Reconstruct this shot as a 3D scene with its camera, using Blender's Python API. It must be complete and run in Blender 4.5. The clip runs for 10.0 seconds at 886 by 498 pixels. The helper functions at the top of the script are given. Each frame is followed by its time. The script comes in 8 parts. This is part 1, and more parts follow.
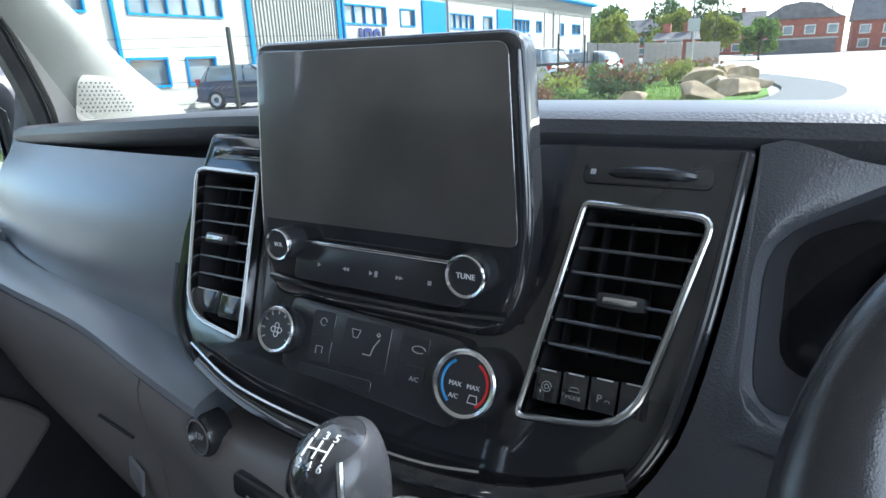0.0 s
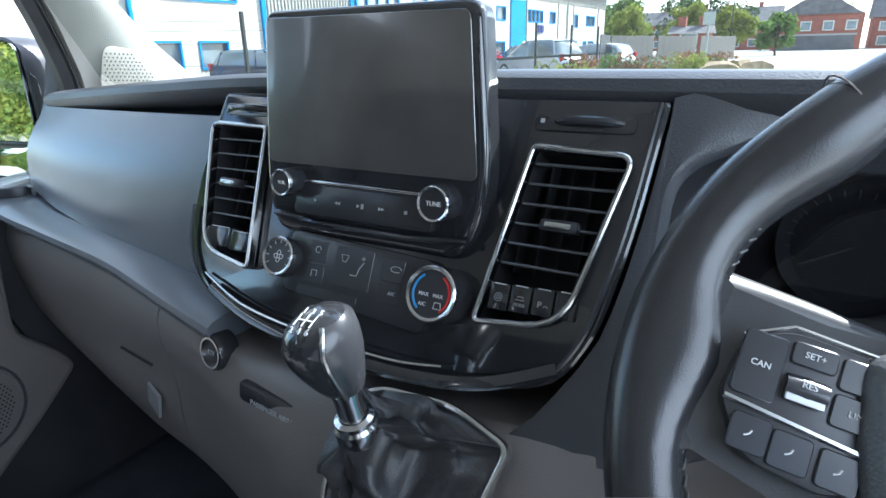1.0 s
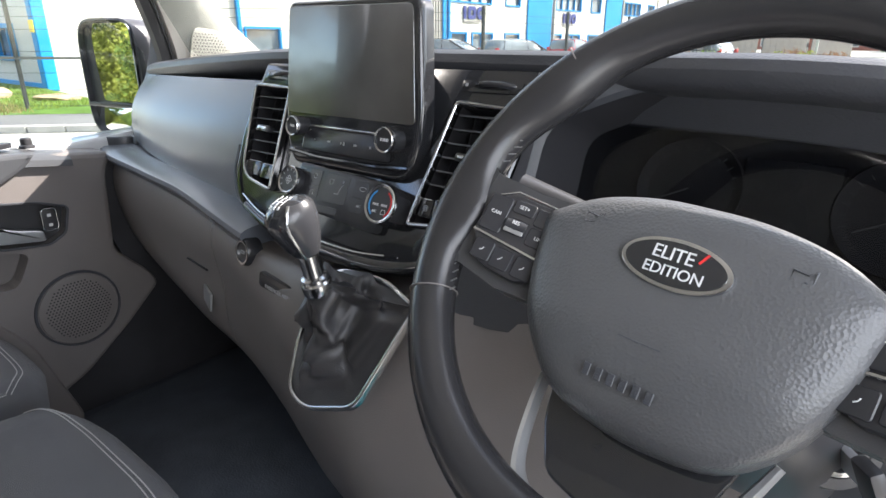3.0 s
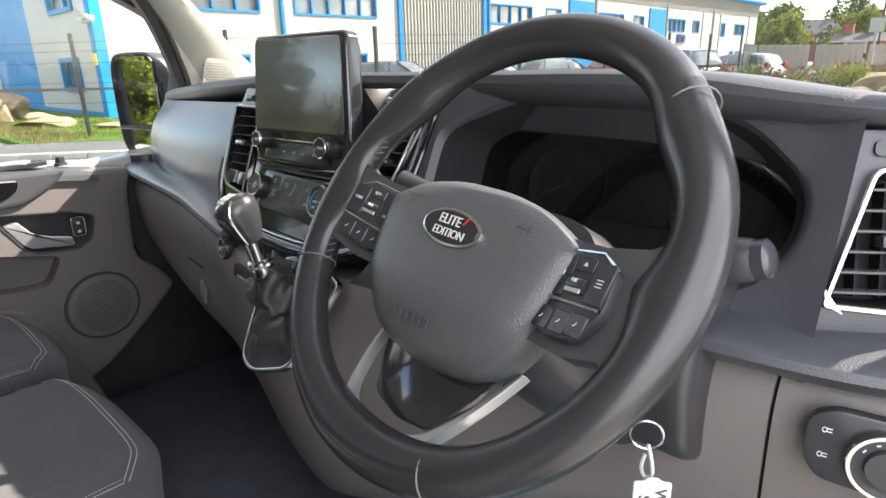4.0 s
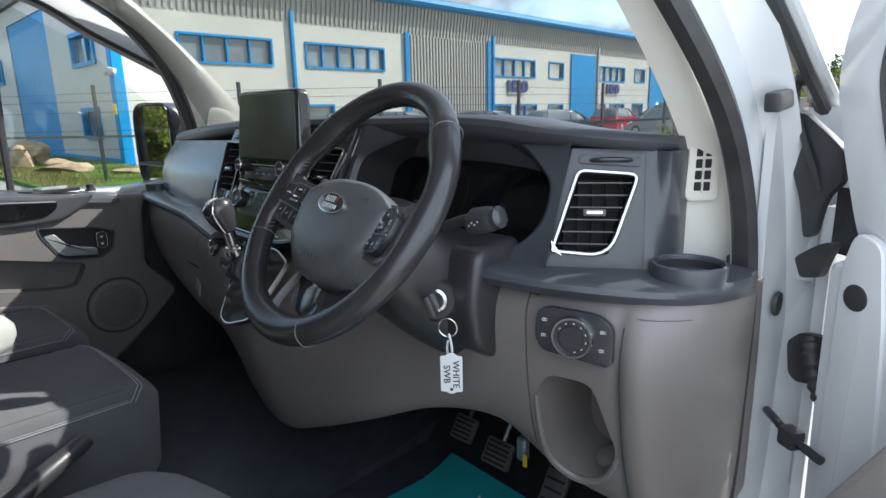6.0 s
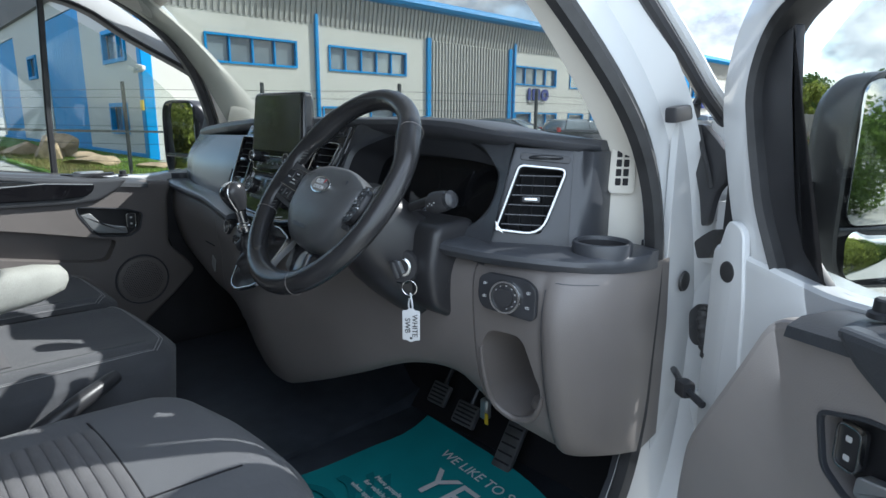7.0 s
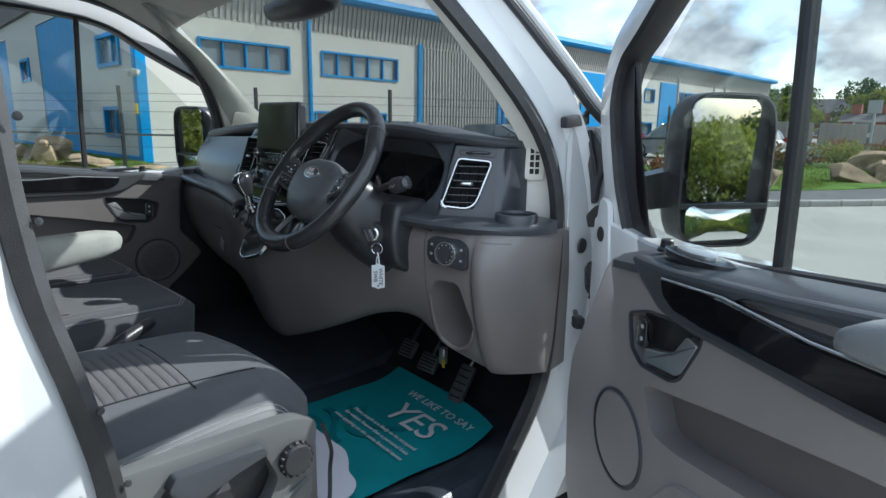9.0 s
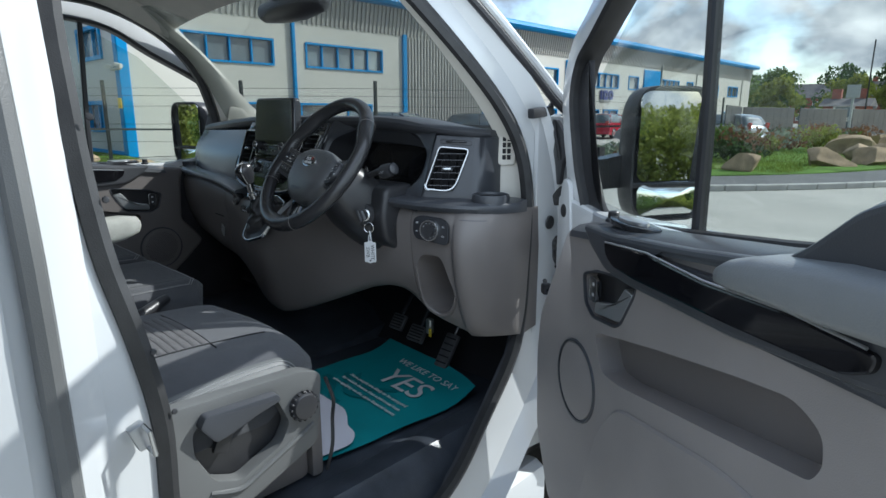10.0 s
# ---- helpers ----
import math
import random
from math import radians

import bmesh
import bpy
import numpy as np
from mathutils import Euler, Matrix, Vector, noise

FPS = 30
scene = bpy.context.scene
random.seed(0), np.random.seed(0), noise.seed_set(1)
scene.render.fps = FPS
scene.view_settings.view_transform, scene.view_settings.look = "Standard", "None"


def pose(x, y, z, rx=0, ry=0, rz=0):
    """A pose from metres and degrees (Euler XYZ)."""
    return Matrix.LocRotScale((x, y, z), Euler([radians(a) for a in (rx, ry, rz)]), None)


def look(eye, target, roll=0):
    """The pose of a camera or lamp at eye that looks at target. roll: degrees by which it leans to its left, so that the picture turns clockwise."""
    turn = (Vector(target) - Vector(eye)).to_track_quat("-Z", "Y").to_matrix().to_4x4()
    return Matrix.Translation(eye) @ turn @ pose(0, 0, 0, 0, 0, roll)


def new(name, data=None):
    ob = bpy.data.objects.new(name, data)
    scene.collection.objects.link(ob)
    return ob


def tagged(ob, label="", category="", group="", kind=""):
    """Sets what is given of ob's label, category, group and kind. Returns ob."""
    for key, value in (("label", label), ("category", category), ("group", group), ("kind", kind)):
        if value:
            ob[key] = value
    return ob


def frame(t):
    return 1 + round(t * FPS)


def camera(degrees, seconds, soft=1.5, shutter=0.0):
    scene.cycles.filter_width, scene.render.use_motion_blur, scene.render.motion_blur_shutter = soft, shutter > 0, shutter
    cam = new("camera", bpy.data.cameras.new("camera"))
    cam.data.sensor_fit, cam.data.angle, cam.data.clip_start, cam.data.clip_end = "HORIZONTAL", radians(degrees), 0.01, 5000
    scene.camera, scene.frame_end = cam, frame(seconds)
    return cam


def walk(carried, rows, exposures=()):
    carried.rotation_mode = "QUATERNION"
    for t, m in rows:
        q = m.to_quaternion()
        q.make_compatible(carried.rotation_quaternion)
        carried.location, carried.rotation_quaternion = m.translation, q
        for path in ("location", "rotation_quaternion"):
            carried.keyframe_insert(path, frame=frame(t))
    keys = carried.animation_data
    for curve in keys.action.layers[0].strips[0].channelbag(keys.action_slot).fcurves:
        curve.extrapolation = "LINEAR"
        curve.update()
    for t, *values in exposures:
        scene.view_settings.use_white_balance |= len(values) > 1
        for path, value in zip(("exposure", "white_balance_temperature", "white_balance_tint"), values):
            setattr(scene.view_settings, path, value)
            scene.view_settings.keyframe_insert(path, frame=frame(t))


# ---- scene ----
from mathutils.geometry import tessellate_polygon
cam = camera(74.0, 10.0)
PATH = [
    (0, (0.246, -0.428, 1.385), (-0.711, 1.217, 0.77), -2.4),
    (0.5, (0.29, -0.459, 1.379), (-0.673, 1.178, 0.753), -1.9),
    (1, (0.315, -0.493, 1.366), (-0.662, 1.13, 0.721), -1.3),
    (1.5, (0.34, -0.526, 1.367), (-0.665, 1.073, 0.708), -0.6),
    (2, (0.364, -0.548, 1.363), (-0.69, 1.009, 0.684), -0.3),
    (2.2, (0.383, -0.555, 1.363), (-0.7, 0.983, 0.683), -0.2),
    (3.3, (0.618, -0.587, 1.354), (-0.611, 0.847, 0.694), -0.3),
    (3.5, (0.665, -0.585, 1.359), (-0.593, 0.826, 0.707), -0.8),
    (4, (0.74, -0.578, 1.356), (-0.574, 0.804, 0.754), -1.5),
    (4.5, (0.797, -0.591, 1.352), (-0.54, 0.792, 0.803), -2.2),
    (5, (0.884, -0.623, 1.365), (-0.461, 0.77, 0.867), -2.3),
    (5.5, (0.985, -0.677, 1.351), (-0.364, 0.724, 0.887), -2.0),
    (6, (1.084, -0.708, 1.347), (-0.276, 0.689, 0.9), -1.3),
    (6.2, (1.129, -0.701, 1.34), (-0.262, 0.669, 0.905), -1.0),
    (7.3, (1.331, -0.824, 1.342), (-0.071, 0.538, 0.918), 0.8),
    (7.5, (1.371, -0.84, 1.339), (-0.035, 0.519, 0.919), 1.0),
    (8, (1.46, -0.883, 1.343), (0.054, 0.478, 0.93), 1.4),
    (8.5, (1.509, -0.926, 1.344), (0.113, 0.446, 0.937), 1.3),
    (9, (1.576, -0.975, 1.342), (0.191, 0.408, 0.931), 0.9),
    (9.5, (1.649, -1.038, 1.344), (0.283, 0.36, 0.92), 0.5),
    (10, (1.708, -1.093, 1.347), (0.357, 0.313, 0.905), 0.1),
]
walk(cam, [(t, look(eye, target, roll)) for t, eye, target, roll in PATH],
     [(0.0, 2.68, 5700, 7), (2.0, 2.86, 5500, 6), (3.5, 2.74, 7000, 16), (4.5, 2.33, 6800, 12), (6.0, 1.60, 6100, 9), (8.0, 1.21, 5800, 5), (10.0, 0.87, 5800, 5)])

# ---- light ----
SUN_AZ, SUN_EL = 32.0, 40.0     # degrees: from +y towards +x, and above the horizon
world = bpy.data.worlds.new("sky")
scene.world = world
world.use_nodes = True
wn = world.node_tree.nodes
wl = world.node_tree.links
sky = wn.new("ShaderNodeTexSky")
sky.sky_type, sky.sun_disc = "NISHITA", False
sky.sun_elevation, sky.sun_rotation = radians(SUN_EL), radians(SUN_AZ)
sky.air_density, sky.dust_density, sky.ozone_density = 1.0, 1.2, 1.2
# broken cloud cover over the blue
wco = wn.new("ShaderNodeTexCoord")
wmap = wn.new("ShaderNodeMapping")
wmap.inputs["Scale"].default_value = (1.0, 1.0, 1.5)
wl.new(wco.outputs["Generated"], wmap.inputs["Vector"])
wno = wn.new("ShaderNodeTexNoise")
wno.inputs["Scale"].default_value, wno.inputs["Detail"].default_value, wno.inputs["Roughness"].default_value = 4.2, 8.0, 0.52
wl.new(wmap.outputs["Vector"], wno.inputs["Vector"])
wra = wn.new("ShaderNodeValToRGB")
wra.color_ramp.elements[0].position, wra.color_ramp.elements[1].position = 0.42, 0.52
wl.new(wno.outputs["Fac"], wra.inputs["Fac"])
wn2 = wn.new("ShaderNodeTexNoise")
wn2.inputs["Scale"].default_value, wn2.inputs["Detail"].default_value, wn2.inputs["Roughness"].default_value = 8.0, 7.0, 0.54
wl.new(wmap.outputs["Vector"], wn2.inputs["Vector"])
wr2 = wn.new("ShaderNodeValToRGB")
wr2.color_ramp.elements[0].position, wr2.color_ramp.elements[1].position = 0.45, 0.76
wr2.color_ramp.elements[0].color, wr2.color_ramp.elements[1].color = (1.6, 1.75, 2.0, 1), (5.2, 5.15, 5.1, 1)
wl.new(wn2.outputs["Fac"], wr2.inputs["Fac"])
wmx = wn.new("ShaderNodeMixRGB")
wl.new(wra.outputs["Color"], wmx.inputs["Fac"])
wl.new(sky.outputs["Color"], wmx.inputs["Color1"])
wl.new(wr2.outputs["Color"], wmx.inputs["Color2"])
wbg = wn["Background"]
wbg.inputs["Strength"].default_value = 0.15
wl.new(wmx.outputs["Color"], wbg.inputs["Color"])

sun = new("sun", bpy.data.lights.new("sun", "SUN"))
sun.data.energy, sun.data.angle, sun.data.color = 3.0, radians(0.55), (1.0, 0.95, 0.87)
sdir = Vector((math.sin(radians(SUN_AZ)) * math.cos(radians(SUN_EL)), math.cos(radians(SUN_AZ)) * math.cos(radians(SUN_EL)), math.sin(radians(SUN_EL))))
sun.matrix_basis = look(sdir * 60, (0, 0, 0))
# fill lamp added in the open driver's doorway, besides the sky's own light
dl = new("door_fill", bpy.data.lights.new("door_fill", "AREA"))
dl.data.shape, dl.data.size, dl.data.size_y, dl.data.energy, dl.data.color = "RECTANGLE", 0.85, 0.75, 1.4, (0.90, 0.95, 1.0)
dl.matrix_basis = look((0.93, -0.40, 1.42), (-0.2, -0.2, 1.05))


# ---- materials ----
def mat(name, col, rough=0.5, metal=0.0, var=0.12, scale=8.0, bump=0.0, bscale=400.0, coat=0.0, spec=0.5, fine=0.0, island=0.0, detail=6.0, rvar=0.1):
    """Principled surface: colour varied at two scales, roughness varied, fine relief."""
    m = bpy.data.materials.new(name)
    m.use_nodes = True
    n, l = m.node_tree.nodes, m.node_tree.links
    b = n["Principled BSDF"]
    b.inputs["Metallic"].default_value = metal
    b.inputs["Specular IOR Level"].default_value = spec
    b.inputs["Coat Weight"].default_value = coat
    b.inputs["Coat Roughness"].default_value = 0.04
    tc = n.new("ShaderNodeTexCoord")
    n1 = n.new("ShaderNodeTexNoise")
    n1.inputs["Scale"].default_value, n1.inputs["Detail"].default_value = scale, detail
    l.new(tc.outputs["Object"], n1.inputs["Vector"])
    n2 = n.new("ShaderNodeTexNoise")
    n2.inputs["Scale"].default_value, n2.inputs["Detail"].default_value = bscale, 2.0
    l.new(tc.outputs["Object"], n2.inputs["Vector"])
    lo, hi = [c * (1 - var) for c in col], [min(1, c * (1 + var)) for c in col]
    r = n.new("ShaderNodeValToRGB")
    r.color_ramp.elements[0].position, r.color_ramp.elements[1].position = 0.3, 0.7
    r.color_ramp.elements[0].color, r.color_ramp.elements[1].color = (*lo, 1), (*hi, 1)
    l.new(n1.outputs["Fac"], r.inputs["Fac"])
    out = r.outputs["Color"]
    if fine:
        mx = n.new("ShaderNodeMixRGB")
        mx.blend_type = "OVERLAY"
        mx.inputs["Fac"].default_value = fine
        l.new(out, mx.inputs["Color1"])
        l.new(n2.outputs["Fac"], mx.inputs["Color2"])
        out = mx.outputs["Color"]
    if island:
        oi = n.new("ShaderNodeObjectInfo")
        ge = n.new("ShaderNodeNewGeometry")
        ad = n.new("ShaderNodeMath")
        ad.operation = "ADD"
        l.new(oi.outputs["Random"], ad.inputs[0])
        l.new(ge.outputs["Random Per Island"], ad.inputs[1])
        mr = n.new("ShaderNodeMapRange")
        mr.inputs["From Max"].default_value = 2.0
        mr.inputs["To Min"].default_value, mr.inputs["To Max"].default_value = 1 - island, 1 + island
        l.new(ad.outputs[0], mr.inputs["Value"])
        hs = n.new("ShaderNodeHueSaturation")
        l.new(mr.outputs["Result"], hs.inputs["Value"])
        l.new(out, hs.inputs["Color"])
        out = hs.outputs["Color"]
    l.new(out, b.inputs["Base Color"])
    rr_ = n.new("ShaderNodeMapRange")
    rr_.inputs["To Min"].default_value, rr_.inputs["To Max"].default_value = max(0.02, rough - rvar * rough * 2), min(1, rough + rvar * rough * 2)
    l.new(n1.outputs["Fac"], rr_.inputs["Value"])
    l.new(rr_.outputs["Result"], b.inputs["Roughness"])
    if bump:
        bp = n.new("ShaderNodeBump")
        bp.inputs["Strength"].default_value, bp.inputs["Distance"].default_value = bump, 0.002
        l.new(n2.outputs["Fac"], bp.inputs["Height"])
        l.new(bp.outputs["Normal"], b.inputs["Normal"])
    return m


def grain(name, col, rough, cell=0.0022, depth=0.5, var=0.1):
    """Moulded plastic or leather with a pebbled grain."""
    m = mat(name, col, rough, var=var, scale=5.0)
    n, l = m.node_tree.nodes, m.node_tree.links
    tc = n.new("ShaderNodeTexCoord")
    vo = n.new("ShaderNodeTexVoronoi")
    vo.inputs["Scale"].default_value = 1.0 / cell
    l.new(tc.outputs["Object"], vo.inputs["Vector"])
    bp = n.new("ShaderNodeBump")
    bp.inputs["Strength"].default_value, bp.inputs["Distance"].default_value = depth, 0.0006
    l.new(vo.outputs["Distance"], bp.inputs["Height"])
    l.new(bp.outputs["Normal"], n["Principled BSDF"].inputs["Normal"])
    return m


def glass(name, tint=(0.93, 0.96, 0.95), gloss=1.0, ior=1.45, film=0.0):
    """Thin pane: clear to light, with a mirror-like sheen; film: a light dust on it."""
    m = bpy.data.materials.new(name)
    m.use_nodes = True
    n, l = m.node_tree.nodes, m.node_tree.links
    n.remove(n["Principled BSDF"])
    tr, gl = n.new("ShaderNodeBsdfTransparent"), n.new("ShaderNodeBsdfGlossy")
    tr.inputs["Color"].default_value = (*tint, 1)
    gl.inputs["Roughness"].default_value = 0.01
    gl.inputs["Color"].default_value = (gloss, gloss, gloss, 1)
    lw = n.new("ShaderNodeLayerWeight")
    lw.inputs["Blend"].default_value = 0.5
    po, fr = n.new("ShaderNodeMath"), n.new("ShaderNodeMath")
    po.operation, fr.operation = "POWER", "MULTIPLY_ADD"
    po.inputs[1].default_value = 4.5
    fr.inputs[1].default_value, fr.inputs[2].default_value = 0.8, 0.028
    l.new(lw.outputs["Facing"], po.inputs[0]), l.new(po.outputs[0], fr.inputs[0])
    mx = n.new("ShaderNodeMixShader")
    l.new(fr.outputs[0], mx.inputs[0]), l.new(tr.outputs[0], mx.inputs[1]), l.new(gl.outputs[0], mx.inputs[2])
    last = mx
    if film:
        di, mf, no = n.new("ShaderNodeBsdfDiffuse"), n.new("ShaderNodeMixShader"), n.new("ShaderNodeTexNoise")
        no.inputs["Scale"].default_value, no.inputs["Detail"].default_value = 3.0, 8.0
        di.inputs["Color"].default_value = (0.7, 0.7, 0.68, 1)
        mr = n.new("ShaderNodeMapRange")
        mr.inputs["To Min"].default_value, mr.inputs["To Max"].default_value = film * 0.5, film * 1.5
        l.new(no.outputs["Fac"], mr.inputs["Value"]), l.new(mr.outputs[0], mf.inputs[0])
        l.new(mx.outputs[0], mf.inputs[1]), l.new(di.outputs[0], mf.inputs[2])
        last = mf
    l.new(last.outputs[0], n["Material Output"].inputs["Surface"])
    return m


SOFT = grain("soft touch charcoal", (0.052, 0.054, 0.061), 0.40, 0.0024, 0.45)
CHAR = grain("charcoal moulding", (0.050, 0.053, 0.061), 0.33, 0.0016, 0.3)
LID = grain("glovebox charcoal", (0.135, 0.146, 0.166), 0.25, 0.0014, 0.10, var=0.04)
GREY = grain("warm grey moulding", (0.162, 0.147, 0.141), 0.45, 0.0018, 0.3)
# driver's open door only: its daylight is put into this paler grey
DOORLIT = grain("lit door grey moulding", (0.29, 0.268, 0.258), 0.44, 0.0018, 0.3)
PIANO = mat("piano black", (0.020, 0.021, 0.024), 0.10, coat=0.6, var=0.2, rvar=0.3)
DOORGLOSS = mat("gloss black strip", (0.008, 0.008, 0.010), 0.05, var=0.1, rvar=0.1)
# paler than the charcoal roll: the sky's sheen is put into this colour
PAD = grain("padded armrest skin and sheen", (0.21, 0.222, 0.23), 0.40, 0.0022, 0.35)
DOORROLL = grain("charcoal door roll skin", (0.062, 0.065, 0.072), 0.33, 0.0020, 0.3)
SPOKE = grain("spoke skin", (0.060, 0.061, 0.065), 0.27, 0.0009, 0.12)
VENTRIM = mat("bright silver vent trim", (0.50, 0.505, 0.51), 0.20, metal=1.0, var=0.05)
SATIN = mat("satin black plastic", (0.030, 0.031, 0.035), 0.22, var=0.2)
SLAT = mat("glossy dark slat plastic", (0.085, 0.088, 0.096), 0.16, var=0.1)
VALANCE = grain("seat valance grey", (0.125, 0.127, 0.126), 0.38, 0.0018, 0.3)
BLACK = mat("black plastic", (0.031, 0.031, 0.034), 0.38, var=0.25)
# also paints the unlit depth behind the vent slats
VOID = mat("deep black plastic and shade", (0.012, 0.012, 0.015), 0.8, var=0.2)
CHROME = mat("satin chrome", (0.56, 0.57, 0.58), 0.19, metal=1.0, var=0.04, rvar=0.25)
SILVER = mat("silver paint", (0.46, 0.47, 0.48), 0.32, metal=0.7, var=0.06)
LEATHER = grain("black leather", (0.026, 0.026, 0.028), 0.24, 0.0009, 0.09, var=0.2)
GAITER = mat("gaiter leather", (0.034, 0.034, 0.037), 0.30, var=0.2, bump=0.25, bscale=700)
AIRBAG = grain("airbag cover grain", (0.082, 0.084, 0.088), 0.34, 0.0019, 0.45)
FABRIC = mat("charcoal seat fabric", (0.084, 0.086, 0.094), 0.9, var=0.07, scale=18, bump=0.6, bscale=1500, fine=0.5, spec=0.2)
RIBFAB = mat("ribbed seat fabric", (0.095, 0.092, 0.096), 0.9, var=0.10, scale=40, bump=0.6, bscale=1300, fine=0.5, spec=0.2)
for cloth in (FABRIC, RIBFAB):
    cloth.node_tree.nodes["Principled BSDF"].inputs["Sheen Weight"].default_value = 0.18
    cloth.node_tree.nodes["Principled BSDF"].inputs["Sheen Roughness"].default_value = 0.45
BOLSTER = grain("seat bolster vinyl", (0.074, 0.078, 0.079), 0.50, 0.0022, 0.35)
ARMREST = mat("light grey armrest fabric", (0.33, 0.33, 0.30), 0.9, var=0.1, scale=25, bump=0.5, bscale=1200, fine=0.4, spec=0.2)
HEADLINE = mat("pale headlining", (0.66, 0.63, 0.58), 0.85, var=0.06, scale=12, bump=0.3, bscale=900, spec=0.2)
PILLAR = mat("pale pillar trim", (0.592, 0.568, 0.512), 0.6, var=0.06, scale=10, bump=0.2, bscale=700, spec=0.3)
WHITE = mat("white van paint", (0.57, 0.58, 0.585), 0.22, var=0.025, scale=4, coat=0.7, rvar=0.2)
RUBBER = mat("black rubber seal", (0.030, 0.030, 0.031), 0.55, var=0.25, scale=30, bump=0.2, bscale=500)
FLOORM = mat("rubber floor covering", (0.046, 0.053, 0.066), 0.34, var=0.3, scale=14, bump=0.4, bscale=260)
STITCH = mat("pale thread", (0.42, 0.42, 0.42), 0.8, var=0.1)
SCREEN = mat("screen glass", (0.075, 0.070, 0.066), 0.17, coat=1.0, var=0.35, scale=6, rvar=0.5, spec=0.9)
GLASS = glass("clear glass", (0.78, 0.80, 0.79), film=0.026)
DIALGLASS = glass("clear dial lens", (0.55, 0.56, 0.58), 0.6)
SIDEGLASS = glass("tinted side glass", (0.84, 0.865, 0.85), film=0.0015)
MIRROR = mat("mirror glass", (0.88, 0.90, 0.90), 0.012, metal=1.0, var=0.01)
INK = mat("white print", (0.60, 0.61, 0.62), 0.6, var=0.05)
INKDIM = mat("grey print", (0.34, 0.35, 0.36), 0.6, var=0.05)
RED = mat("red print", (0.62, 0.03, 0.03), 0.5, var=0.05)
BLUE = mat("blue print", (0.04, 0.28, 0.62), 0.5, var=0.05)
YELLOW = mat("yellow tab", (0.75, 0.52, 0.03), 0.5, var=0.05)


# ---- mesh tools ----
def wm(o):
    """Where o stands, from its own and its parents' poses."""
    return (wm(o.parent) @ o.matrix_parent_inverse if o.parent else Matrix()) @ o.matrix_basis


def finish(me, material, smooth):
    me.materials.append(material)
    me.polygons.foreach_set("use_smooth", [True] * len(me.polygons))
    me.set_sharp_from_angle(angle=radians(smooth))


def part(name, bm, material, parent, label="", smooth=35):
    bmesh.ops.recalc_face_normals(bm, faces=bm.faces)
    me = bpy.data.meshes.new(name)
    bm.to_mesh(me)
    bm.free()
    finish(me, material, smooth)
    ob = new(name, me)
    if parent:
        ob.parent = parent
        ob.matrix_parent_inverse = wm(parent).inverted()
    return tagged(ob, label)


def thing(name, loc, label, category, group="", kind=""):
    ob = new(name)
    ob.location = loc
    ob.empty_display_size = 0.05
    return tagged(ob, label, category, group, kind)


def whole(name, bm, material, label, category, group="", kind="", smooth=35):
    return tagged(part(name, bm, material, None, "", smooth), label, category, group, kind)


def box(sx, sy, sz, m=Matrix(), bevel=0.0, seg=2, bm=None):
    b = bmesh.new()
    bmesh.ops.create_cube(b, size=1.0)
    b.transform(Matrix.Diagonal((sx, sy, sz, 1)))
    if bevel:
        bmesh.ops.bevel(b, geom=b.edges[:], offset=bevel, segments=seg, profile=0.6, affect="EDGES")
    b.transform(m)
    return join(bm, b)


def join(bm, b):
    """b, or b added to bm."""
    if bm is None:
        return b
    me = bpy.data.meshes.new("tmp")
    b.to_mesh(me)
    b.free()
    bm.from_mesh(me)
    bpy.data.meshes.remove(me)
    return bm


def fill(bm, loops):
    """Faces between closed loops of verts: caps a loop, or a loop with a hole."""
    if len(loops) == 1:
        return [bm.faces.new(loops[0])]
    a, b = loops
    n = len(a)
    return [bm.faces.new((a[i], a[(i + 1) % n], b[(i + 1) % n], b[i])) for i in range(n)]


def prism(poly, depth, m=Matrix(), bevel=0.0, seg=2, hole=None, bm=None):
    """A flat plate: poly in x, y, from z = 0 to depth; hole has as many points as poly."""
    b = bmesh.new()
    rings = []
    for z in (0, depth):
        rings.append([[b.verts.new((x, y, z)) for x, y in p] for p in ([poly, hole] if hole else [poly])])
    top = []
    fill(b, rings[0])
    top = fill(b, rings[1])
    for k in range(len(rings[0])):
        a, c = rings[0][k], rings[1][k]
        n = len(a)
        for i in range(n):
            b.faces.new((a[i], a[(i + 1) % n], c[(i + 1) % n], c[i]))
    bmesh.ops.recalc_face_normals(b, faces=b.faces)
    if bevel:
        tv = {v for r in rings[1] for v in r}
        ed = [e for e in b.edges if e.verts[0] in tv and e.verts[1] in tv and any(f not in top for f in e.link_faces)]
        bmesh.ops.bevel(b, geom=ed, offset=bevel, segments=seg, profile=0.6, affect="EDGES")
    b.transform(m)
    return join(bm, b)


def rrect(w, h, r, n=4, cx=0.0, cy=0.0):
    out = []
    for k, (sx, sy) in enumerate(((1, 1), (-1, 1), (-1, -1), (1, -1))):
        for i in range(n + 1):
            a = math.pi / 2 * (k + i / n)
            out.append((cx + sx * (w / 2 - r) + r * math.cos(a), cy + sy * (h / 2 - r) + r * math.sin(a)))
    return out


